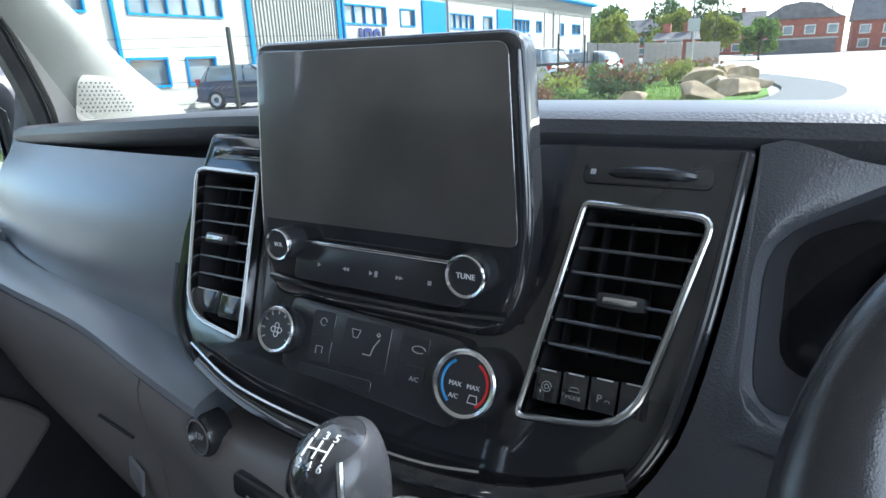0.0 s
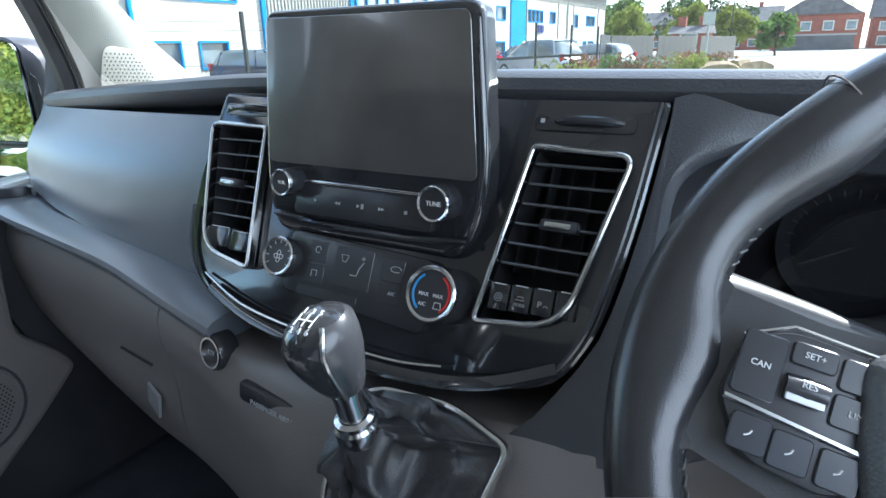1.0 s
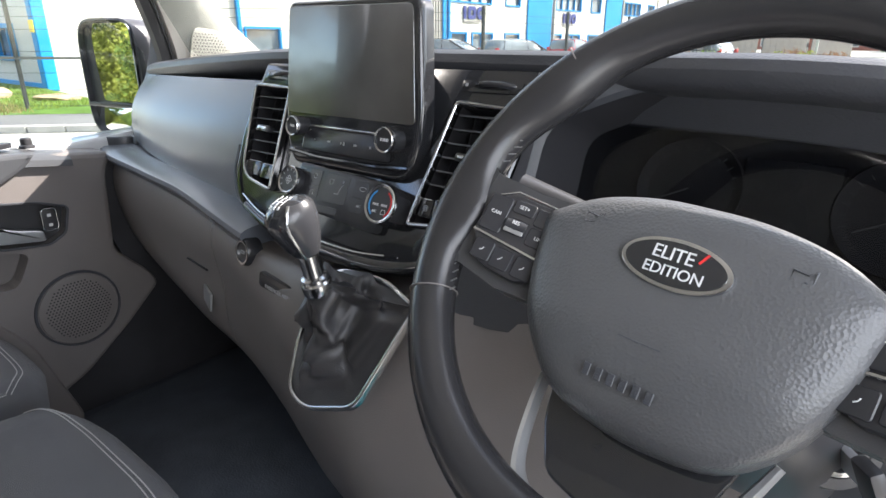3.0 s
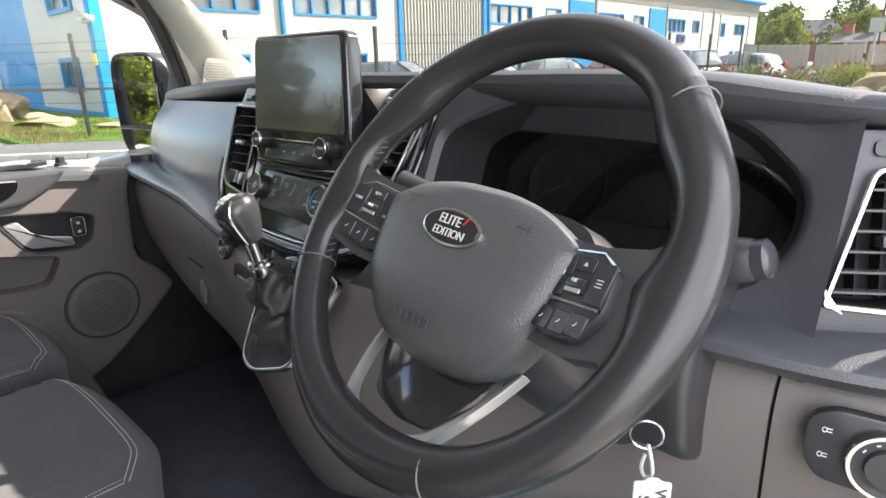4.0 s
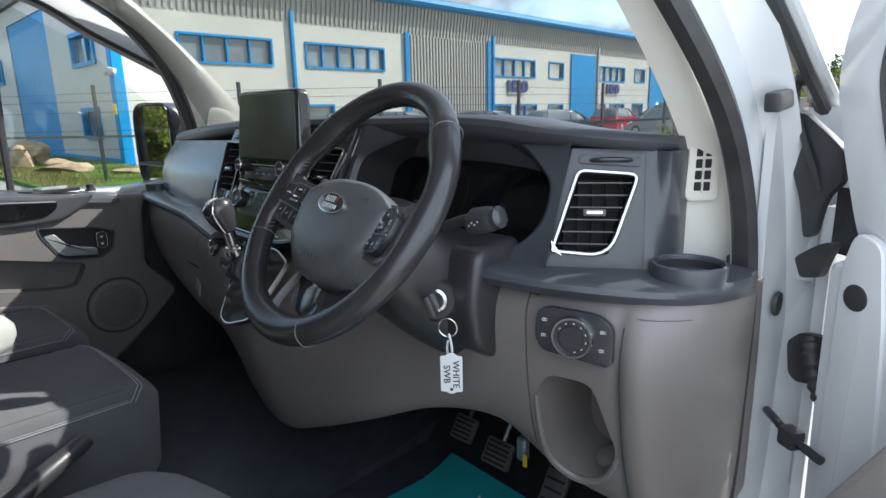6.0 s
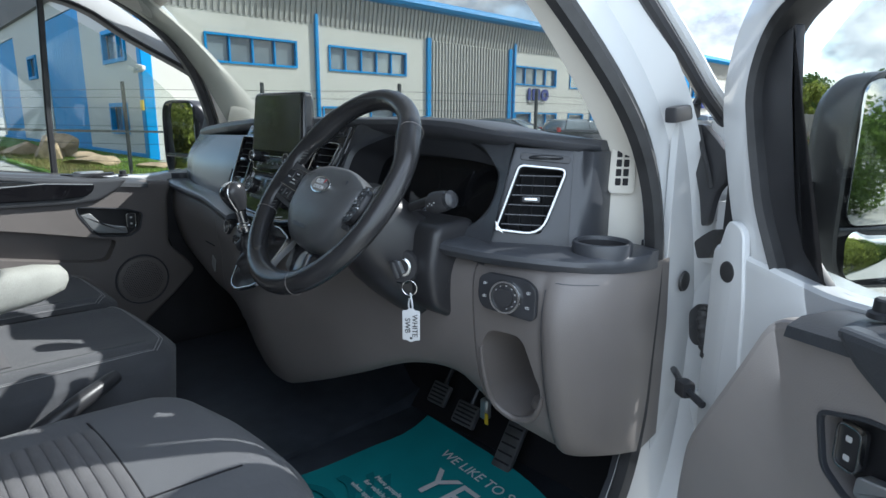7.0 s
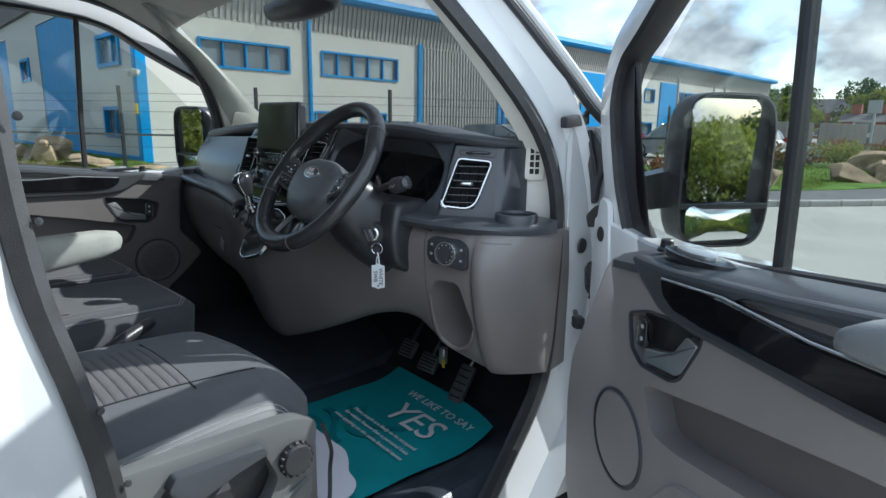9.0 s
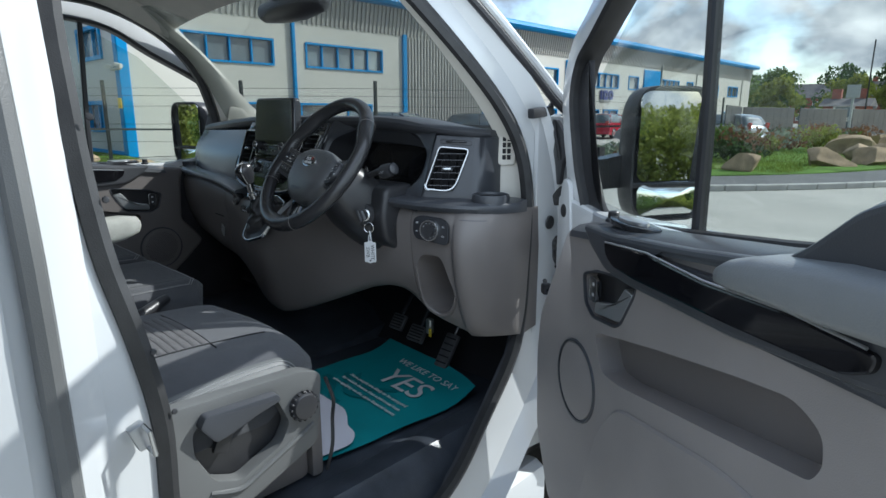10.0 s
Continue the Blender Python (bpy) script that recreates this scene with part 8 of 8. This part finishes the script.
part("lever", tube(smoothline([(0.150, -0.80, 0.70), (0.142, -0.72, 0.765), (0.120, -0.60, 0.825), (0.078, -0.500, 0.853)], 5), [0.012] * 4 + [0.013, 0.015, 0.016, 0.0165, 0.017, 0.017, 0.0165, 0.0165, 0.016, 0.015, 0.0145, 0.012], 14), BLACK, hb, "black ridged grip")
part("button", lathe([(0, 0.012), (0.006, 0.010), (0.007, 0)], basis((0.078, -0.500, 0.853), (0.8, 0.3, 0), (0, 0, 1)), 14), SATIN, hb)
sb = thing("seat_belt_buckle", (0.17, -0.84, 0.84), "black seat belt buckle with a red button", "buckle")
part("buckle", box(0.028, 0.05, 0.075, Matrix.Translation((0.175, -0.83, 0.885)) @ pose(0, 0, 0, -25, 0, 0), 0.006, 2), BLACK, sb)
part("button", box(0.022, 0.042, 0.012, Matrix.Translation((0.175, -0.812, 0.922)) @ pose(0, 0, 0, -25, 0, 0), 0.003, 2), RED, sb, "red release button")
part("stalk_web", box(0.022, 0.012, 0.16, Matrix.Translation((0.172, -0.875, 0.79)) @ pose(0, 0, 0, -18, 0, 0), 0.004, 1), BLACK, sb)

# ---- floor: printed paper mat, pedals ----
TEAL = mat("teal printed paper", (0.020, 0.235, 0.255), 0.5, var=0.12, scale=9, spec=0.3)
TEALD = mat("deep teal print", (0.012, 0.16, 0.18), 0.5, var=0.1, scale=9, spec=0.3)
PAPER = mat("white paper", (0.72, 0.70, 0.76), 0.6, var=0.04, scale=6, spec=0.3)
pm_ = basis((0.460, -0.140, FLOOR + 0.0145), (0.9965, -0.084, 0.0), (0.084, 0.9965, 0.0))
mt = thing("paper_floor_mat", (0.46, -0.14, FLOOR), "teal printed paper floor mat with white lettering", "floor mat")
MW, MH = 0.455, 0.555
gridm = [[pm_ @ Vector((-MW / 2 + MW * i / 10, -MH / 2 + MH * j / 14 - 0.035 * max(0, (i - 6) / 4) ** 2 * (j / 14), 0.004 * math.sin(i * 0.9 + j * 0.5) * math.sin(j * 0.45) + 0.030 * max(0, (j - 11) / 3) ** 2)) for i in range(11)] for j in range(15)]
part("sheet", slab(gridm, 0.001), TEAL, mt, "teal paper sheet", 60)
curve = [(-0.215, -0.270), (0.222, -0.270), (0.222, -0.165), (0.185, -0.132), (0.14, -0.128), (0.11, -0.108), (0.06, -0.085), (0.0, -0.09), (-0.215, -0.10)]
part("white_corner", prism(rounded(curve, 0.03, 4), 0.0012, pm_ @ Matrix.Translation((0, 0, 0.0072))), PAPER, mt, "white paper corner")
for k in range(4):
    arc = [(-0.195 + 0.022 * t + 0.03 * k, -0.10 + 0.055 * k + 0.035 * math.sin(0.5 * t + k)) for t in range(9)]
    part("teal_swirl", prism([(x, y + 0.010) for x, y in arc] + [(x, y - 0.010) for x, y in reversed(arc)], 0.0008, pm_ @ Matrix.Translation((0, 0, 0.0052))), TEALD, mt)
lm2 = pm_ @ Matrix.Translation((0.045, 0.135, 0.0078))
text("WE LIKE TO SAY", 0.037, lm2 @ pose(0.0, 0.080, 0.004, 4, 0, -1), INK, mt, "lettering")
text("YES", 0.128, lm2 @ Matrix.Translation((0.0, -0.008, 0.0)), INK, mt, "lettering", spacing=0.95)
for k, w in enumerate(("More people are likely to be accepted", "for vehicle finance than a personal loan", "when applying on the same financial terms")):
    text(w, 0.0178, lm2 @ Matrix.Translation((-0.02, -0.090 - 0.026 * k, 0.0)), INK, mt, "small_print")
ped = {}
PEDAL = mat("worn pedal rubber", (0.085, 0.085, 0.088), 0.45, var=0.3, scale=30)
for nm, x, y, z, w, h, lab in (("clutch_pedal", 0.280, 0.175, 0.660, 0.060, 0.055, "black ribbed clutch pedal"), ("brake_pedal", 0.388, 0.160, 0.650, 0.070, 0.055, "black ribbed brake pedal"), ("accelerator_pedal", 0.533, 0.150, 0.635, 0.050, 0.11, "black ribbed accelerator pedal")):
    p = thing(nm, (x, y, z), lab, "pedal")
    part("pad", box(w, 0.014, h, Matrix.Translation((x, y, z)) @ pose(0, 0, 0, -35, 0, 0), 0.005, 2), PEDAL, p)
    for k in range(5):
        part("rib", box(w * 0.8, 0.003, 0.004, Matrix.Translation((x, y, z)) @ pose(0, 0, 0, -35, 0, 0) @ Matrix.Translation((0, -0.008, -h * 0.36 + h * 0.18 * k)), 0.001, 1), VOID, p)
    part("arm", tube([(x, y + 0.012, z + 0.01), (x, y + 0.08, z + 0.10), (x, y + 0.10, z + 0.26)], 0.008, 8), SATIN, p)
part("bright_tab", box(0.010, 0.004, 0.026, Matrix.Translation((0.478, 0.13, 0.685)), 0.001, 1), YELLOW, ped.setdefault("b", thing("pedal_bracket", (0.50, 0.16, 0.70), "silver pedal bracket with a yellow tab", "bracket")))
part("bracket", box(0.022, 0.02, 0.05, Matrix.Translation((0.462, 0.145, 0.700)), 0.004, 1), SILVER, ped["b"])
part("floor_tunnel", loft([[(x, -0.42 + 0.0 * x, FLOOR - 0.01), (x, -0.30, FLOOR + 0.012 * w), (x, 0.1, FLOOR + 0.03 * w), (x, 0.28, FLOOR + 0.09 * w), (x, 0.3, FLOOR - 0.01)] for x, w in ((-0.78, 0.3), (-0.5, 1.0), (-0.1, 1.2), (0.12, 0.5))]), FLOORM, van, "black moulded floor tunnel cover")


# ---- doors ----
def door_trim(root, m, s, full):
    """The inner trim of a front door. Local x from the hinge to the rear, y up (height over the road), z into the cab."""
    T = Matrix.Translation
    outline = rounded([(0.150, 0.80), (0.162, 0.90), (0.255, 1.06), (0.292, 1.128), (0.40, 1.146), (0.60, 1.164), (0.80, 1.186), (0.86, 1.196), (0.92, 1.242), (1.05, 1.316), (1.075, 1.10), (1.05, 0.62), (0.97, 0.50), (0.25, 0.475), (0.165, 0.62)], 0.03, 4)
    if not full:
        outline = rounded([(0.247, 1.134), (0.267, 1.089), (0.277, 0.918), (0.216, 0.854), (0.193, 0.817), (0.270, 0.744), (0.377, 0.657), (0.445, 0.625), (0.52, 0.50), (0.97, 0.50), (1.05, 0.62), (1.075, 1.10), (1.05, 1.316), (0.92, 1.242), (0.86, 1.196), (0.80, 1.186), (0.60, 1.164), (0.40, 1.146)], 0.02, 4)
    panel = soft_plate(outline, 0.068, m @ T((0, 0, 0.058)), 0.012)
    pocket = rounded([(0.435, 0.955), (0.627, 0.999), (0.81, 1.036), (0.897, 1.050), (0.938, 1.030), (0.943, 0.995), (0.930, 0.972), (0.71, 0.928), (0.53, 0.892), (0.468, 0.890)], [0.02, 0.02, 0.02, 0.02, 0.02, 0.02, 0.008, 0.02, 0.02, 0.02], 4)
    panel = cut(panel, prism(pocket, 0.09, m @ T((0, 0, 0.078))))
    hx, hy = (0.0, 0.0) if full else (-0.026, -0.018)
    hb_ = [(x + hx, y + hy) for x, y in rounded([(0.380, 1.052), (0.432, 1.070), (0.566, 1.087), (0.562, 1.064), (0.526, 1.004), (0.506, 0.992), (0.424, 0.983), (0.393, 1.000)], 0.009, 4)]
    panel = cut(panel, prism(hb_, 0.09, m @ T((0, 0, 0.098))))
    # same trim on both doors, with brighter light painted on the open one
    tp = part("trim_panel", panel, DOORLIT if full else GREY, root, "grey moulded door trim", 14)
    # on the open door this darker grey paints the pocket's shade
    part("pocket_floor", prism(shrink(pocket, -0.001), 0.003, m @ T((0, 0, 0.0765))), GREY, tp)
    part("handle_recess", prism(shrink(hb_, -0.001), 0.003, m @ T((0, 0, 0.0965))), BLACK, tp)
    rim = shrink(hb_, -0.004)
    hz = part("handle_surround", prism(rim, 0.006, m @ T((0, 0, 0.122)), 0.002, 2, hole=shrink(hb_, 0.001)), CHAR, tp, "dark handle surround")
    lev = [(x + hx, y + hy) for x, y in rounded([(0.428, 0.990), (0.514, 1.001), (0.528, 1.012), (0.557, 1.062), (0.530, 1.067), (0.504, 1.033), (0.470, 1.021), (0.430, 1.012)], 0.006, 4)]
    part("door_handle", prism(lev, 0.014, m @ T((0, 0, 0.112)), 0.004, 3), SILVER, hz, "silver door release lever")
    lk_ = part("lock_switch", prism(rrect(0.026, 0.044, 0.007, 3, 0.414 + hx, 1.032 + hy), 0.010, m @ T((0, 0, 0.112)) , 0.002), BLACK, hz, "door lock switch in a chrome ring")
    part("lock_ring", prism(rrect(0.030, 0.048, 0.009, 3, 0.414 + hx, 1.032 + hy), 0.006, m @ T((0, 0, 0.118)), 0.001, 2, hole=rrect(0.0245, 0.0425, 0.006, 3, 0.414 + hx, 1.032 + hy)), CHROME, lk_)
    for dy in (0.010, -0.010):
        part("lock_symbol", prism(rrect(0.007, 0.006, 0.001, 1, 0.414 + hx, 1.031 + hy + dy), 0.0006, m @ T((0, 0, 0.1222))), INK, lk_)
    # dark upper roll with gloss strip
    dark = rounded([(0.388, 1.152), (0.415, 1.122), (0.480, 1.086), (0.555, 1.080), (0.80, 1.084), (0.97, 1.100), (1.065, 1.112), (1.058, 1.310), (0.95, 1.266), (0.90, 1.222), (0.86, 1.195), (0.70, 1.174), (0.50, 1.154)], 0.015, 4)
    db = soft_plate(dark, 0.022, m @ T((0, 0, 0.118)), 0.009)
    cup_ = rounded([(0.625, 1.143), (0.74, 1.149), (0.792, 1.152), (0.792, 1.171), (0.737, 1.168), (0.648, 1.157)], 0.006, 4)
    up_ = part("upper_roll", cut(db, prism(cup_, 0.05, m @ T((0, 0, 0.122)))), DOORROLL, tp, "charcoal upper door roll", 14)
    part("pull_cup", prism(cup_, 0.003, m @ T((0, 0, 0.120))), VOID, up_)
    part("belt_cap", loft([[m @ Vector((x, z + dz, n)) for dz, n in ((-0.002, 0.050), (0.003, 0.056), (0.004, 0.085), (0.0, 0.118), (-0.010, 0.134), (-0.022, 0.137), (-0.03, 0.05))] for x, z in ((0.33, 1.139), (0.40, 1.147), (0.50, 1.158), (0.60, 1.168), (0.70, 1.179), (0.80, 1.190), (0.855, 1.199), (0.885, 1.214), (0.91, 1.238), (0.945, 1.267), (1.0, 1.300), (1.065, 1.318))]), DOORROLL, up_, "charcoal belt-line cap")
    gls = rounded([(0.486, 1.140), (0.493, 1.117), (0.52, 1.103), (0.585, 1.099), (0.813, 1.103), (0.965, 1.110), (0.994, 1.124), (0.997, 1.142), (0.892, 1.147), (0.753, 1.141), (0.62, 1.147)], 0.010, 4)
    gp_ = part("gloss_strip", prism(gls, 0.008, m @ T((0, 0, 0.138)), 0.003, 2), DOORGLOSS, up_, "piano-black door strip", 12)
    part("strip_edge", tube([m @ Vector((x, y, 0.1455)) for x, y in ((0.492, 1.139), (0.62, 1.149), (0.753, 1.1435), (0.892, 1.149), (0.985, 1.145))], 0.0019, 6), SILVER, gp_)
    part("lower_lip", prism(rounded([(0.712, 1.094), (0.722, 1.084), (1.05, 1.094), (1.05, 1.108)], 0.004, 2), 0.007, m @ T((0, 0, 0.126)), 0.002), CHAR, tp)
    part("arm_pad", loft([[m @ Vector((x, zc + h * math.copysign(abs(math.sin(a)) ** 0.55, math.sin(a)), 0.122 + w * abs(math.cos(a)) ** 0.55)) for a in [-1.5 + 3.0 * k / 10 for k in range(11)]] + [m @ Vector((x, zc + h, 0.10)), m @ Vector((x, zc - h, 0.10))] for x, zc, h, w in ((0.782, 1.156, 0.006, 0.022), (0.797, 1.164, 0.013, 0.044), (0.820, 1.171, 0.019, 0.054), (0.86, 1.178, 0.024, 0.058), (0.955, 1.184, 0.031, 0.058), (1.04, 1.188, 0.031, 0.052), (1.06, 1.188, 0.025, 0.02))]), PAD, up_, "padded charcoal armrest")
    # speaker
    sc_ = m @ T((0.370, 0.828, 0.125)) if full else m @ T((0.372, 0.812, 0.125))
    spk = part("speaker_grille", lathe([(0, 0.0040), (0.068, 0.0045), (0.076, 0.003), (0.078, -0.002)], sc_, 44), DOORLIT if full else GREY, tp, "round speaker grille")
    part("speaker_ring", lathe([(0.0790, -0.002), (0.0795, 0.0045), (0.0835, 0.0045), (0.086, -0.002)], sc_, 44), CHAR, spk)
    if not full:
        pf = bmesh.new()
        for i in range(-10, 11):
            for j in range(-10, 11):
                x, y = i * 0.0068 + (0.0034 if j % 2 else 0), j * 0.006
                if x * x + y * y < 0.064 ** 2:
                    prism(circle(0.0018, 5), 0.0005, sc_ @ T((x, y, 0.0042)), bm=pf)
        tagged(part("perforation", pf, VOID, spk), kind="stuff")
    part("lower_bulge", prism(rounded([(0.40, 0.545), (0.47, 0.77), (0.535, 0.855), (0.60, 0.868), (0.80, 0.905), (1.0, 0.90), (1.02, 0.62), (0.95, 0.52)], 0.035, 4), 0.012, m @ T((0, 0, 0.120)), 0.010, 3), DOORLIT if full else GREY, tp)
    # top tray and knob at the front
    tr_ = part("top_tray", prism([(0.49 + 0.075 * math.cos(a), 0.092 + 0.024 * math.sin(a)) for a in [2 * math.pi * k / 28 for k in range(28)]], 0.010, m @ T((0, 1.160, 0)) @ pose(0, 0, 0, -90, 0, 0) @ Matrix.Diagonal((1, -1, 1, 1)), 0.003), SATIN, up_, "oval mirror control tray")
    part("tray_pad", prism([(0.487 + 0.042 * math.cos(a), 0.092 + 0.016 * math.sin(a)) for a in [2 * math.pi * k / 24 for k in range(24)]], 0.007, m @ T((0, 1.1685, 0)) @ pose(0, 0, 0, -90, 0, 0) @ Matrix.Diagonal((1, -1, 1, 1)), 0.003), SILVER, tr_)
    part("mirror_knob", lathe([(0.015, -0.002), (0.014, 0.003), (0.0105, 0.005), (0.010, 0.016), (0.008, 0.018), (0, 0.018)], m @ T((0.385, 1.155, 0.075)) @ pose(0, 0, 0, -90, 0, 0), 22), BLACK, up_, "ridged mirror knob")
    return tp


def door(name, m, label, full):
    """A front door; m: local x from the hinge rearwards, y up, z into the cab."""
    T = Matrix.Translation
    root = thing(name, m @ Vector((0.5, 0.45, 0.04)), label, "door")
    shell = rounded([(0.080, 1.17), (0.30, 1.150), (0.60, 1.168), (0.80, 1.180), (0.87, 1.194), (0.92, 1.232), (1.03, 1.30), (1.105, 1.31), (1.10, 1.0), (1.06, 0.60), (0.97, 0.47), (0.22, 0.455), (0.12, 0.54), (0.085, 0.80), (0.080, 1.0)], 0.02, 4)
    part("outer_shell", prism(shell, 0.066, m @ T((0, 0, -0.008)), 0.012, 3), WHITE, root, "glossy white door shell")
    # window frame: white outside, dark seal inside
    fd = 0.0 if full else -0.055
    fl = smoothline([(0.182 + fd, 1.140, 0), (0.140 + fd, 1.215, 0), (0.118 + fd, 1.275, 0), (0.102 + fd, 1.327, 0), (0.091 + fd, 1.380, 0), (0.100 + fd, 1.437, 0), (0.128 + fd, 1.487, 0), (0.182 + fd, 1.527, 0), (0.30, 1.615, 0), (0.44, 1.695, 0), (0.62, 1.725, 0), (0.95, 1.73, 0), (1.045, 1.68, 0), (1.075, 1.50, 0), (1.078, 1.31, 0)], 4)
    sec_w, sec_s = [], []
    for i, p in enumerate(fl):
        t = (fl[min(i + 1, len(fl) - 1)] - fl[max(i - 1, 0)]).normalized()
        o = Vector((-t.y, t.x, 0))
        q = p + Vector((0, 0, 0.022))
        sec_w.append([m @ (q + o * a + Vector((0, 0, n))) for a, n in ((0.040, -0.026), (0.047, 0.0), (0.040, 0.022), (0.0, 0.030), (-0.018, 0.029), (-0.020, -0.028), (0.010, -0.032))])
        sec_s.append([m @ (q + o * a + Vector((0, 0, n))) for a, n in ((-0.019, 0.031), (-0.023, 0.034), (-0.031, 0.028), (-0.035, 0.006), (-0.034, -0.010), (-0.028, -0.024), (-0.019, -0.026))])
    part("window_frame", loft(sec_w), WHITE, root, "white window frame")
    part("window_seal", loft(sec_s), RUBBER, root, "black rubber window seal")
    part("belt_seal", tube([m @ Vector((x, y - 0.010, 0.036)) for x, y in ((0.26, 1.150), (0.37, 1.150), (0.55, 1.168), (0.68, 1.183), (0.78, 1.195), (0.85, 1.205), (0.885, 1.222), (0.91, 1.246), (0.96, 1.285), (1.05, 1.324))], 0.011, 8), RUBBER, root)
    part("divider", loft([[m @ Vector((x + dx, y, n)) for dx, n in ((-0.007, 0.014), (-0.009, 0.029), (-0.005, 0.033), (0.005, 0.033), (0.009, 0.029), (0.007, 0.014))] for x, y in ((0.566, 1.165), (0.562, 1.35), (0.553, 1.53), (0.545, 1.70))]), BLACK, root, "black window divider bar")
    g = part("window_glass", slab([[m @ Vector((x, y, 0.022)) for x in (0.10, 0.35, 0.60, 0.85, 1.06)] for y in (1.145, 1.30, 1.50, 1.71)], 0.003), SIDEGLASS, root, "tinted door glass")
    # trim glass to the opening by shaping its mesh
    for v in g.data.vertices:
        p = m.inverted() @ (wm(g) @ v.co)
        top = 1.30 + min(0.42, max(0.0, p.x - 0.07) * 0.98)
        lowz = 1.135 + 0.16 * max(0, (p.x - 0.78) / 0.28) ** 1.6
        y = min(max(p.y, lowz), top)
        v.co = wm(g).inverted() @ (m @ Vector((p.x, y, p.z)))
    g.visible_shadow = False
    door_trim(root, m, 1, full)
    # door edge details at the hinge
    if full:
        part("grommet", lathe([(0, 0.004), (0.009, 0.005), (0.015, 0.003), (0.017, 0)], m @ T((0.126, 1.133, 0.060)), 20), RUBBER, root)
        part("edge_flange", prism(rounded([(0.105, 0.70), (0.125, 0.66), (0.165, 0.80), (0.175, 0.95), (0.165, 1.10), (0.15, 1.20), (0.115, 1.21), (0.102, 1.17), (0.100, 1.0)], 0.02, 4), 0.010, m @ T((0, 0, 0.052)), 0.005, 3), WHITE, root)
    if full:
        part("quarter_trim", prism(rounded([(0.125, 1.44), (0.170, 1.466), (0.182, 1.376), (0.203, 1.281), (0.214, 1.234), (0.235, 1.188), (0.278, 1.150), (0.19, 1.145), (0.15, 1.20), (0.13, 1.28), (0.112, 1.36)], 0.008, 3), 0.012, m @ T((0, 0, 0.026)), 0.004), BLACK, root, "black quarter trim at the mirror")
    # mirror on its arm: glass looks along +x of the door
    mo = m
    if not full:
        m = m @ T((0.112, 1.265, -0.135)) @ pose(0, 0, 0, 0, -14, 0) @ Matrix.Diagonal((1, 0.90, 1.02, 1)) @ T((-0.13, -1.258, 0.205))
    mi = part("door_mirror", loft([[m @ Vector((x, 1.258 + h * math.copysign(abs(math.sin(a)) ** 0.42, math.sin(a)), -0.205 + w * math.copysign(abs(math.cos(a)) ** 0.42, math.cos(a)))) for a in [2 * math.pi * k / 32 for k in range(32)]] for x, w, h in ((0.035, 0.07, 0.115), (0.050, 0.096, 0.145), (0.075, 0.106, 0.157), (0.105, 0.107, 0.158), (0.130, 0.105, 0.158), (0.132, 0.100, 0.153), (0.118, 0.098, 0.151))]), BLACK, root, "black door mirror housing", 50)
    mg = m @ basis((0.122, 1.27, -0.205), (0, 0, -1), (0, 1, 0))
    tilt = pose(0, 0, 0, 0.5, 7, 0)
    part("mirror_glass", prism(rrect(0.190, 0.206, 0.024, 5), 0.004, mg @ T((0, 0.030, 0.0)) @ tilt), MIRROR, mi, "large flat mirror glass")
    part("wide_mirror_glass", loft([[mg @ T((0, -0.118, 0)) @ pose(0, 0, 0, -5, 7, 0) @ Vector((x * f, y * f, 0.010 - 0.0035 * f * f)) for x, y in rrect(0.184, 0.072, 0.020, 5)] for f in (1.0, 0.85, 0.7, 0.55, 0.4, 0.25, 0.1)], cap=True), MIRROR, mi, "small convex mirror glass", 80)
    part("mirror_divider", box(0.012, 0.014, 0.20, m @ T((0.128, 1.188, -0.205)), 0.004, 2), SATIN, mi)
    part("mirror_arm", loft([[mo @ Vector((x, y, n)) for x, y in ((0.035, zc - h), (0.085, zc - h), (0.085, zc + h), (0.035, zc + h))] for n, zc, h in ((0.01, 1.205, 0.042), (-0.05, 1.21, 0.036), (-0.12, 1.22, 0.040))]), BLACK, mi, "black mirror arm")
    part("mirror_back", prism(rrect(0.05, 0.10, 0.02, 4), 0.006, m @ basis((0.031, 1.27, -0.205), (0, 0, 1), (0, 1, 0))), WHITE, mi)
    return root


OPEN = math.radians(-34)
eu = Vector((math.cos(OPEN), math.sin(OPEN), 0))
dmx = basis((0.905, 0.195, 0.0), eu, (0, 0, 1))          # z points out of the cab on the driver's side
dmx = dmx @ Matrix.Diagonal((1, 1, -1, 1)) if (dmx.to_3x3() @ Vector((0, 0, 1))).dot(Vector((-0.56, -0.83, 0))) < 0 else dmx
door("driver_door", dmx, "open white van door with grey inner trim", True)
pmx2 = Matrix(((0, 0, 1, -0.915), (-1, 0, 0, 0.190), (0, 1, 0, 0.0), (0, 0, 0, 1)))
door("passenger_door", pmx2, "closed white van door with grey inner trim", False)
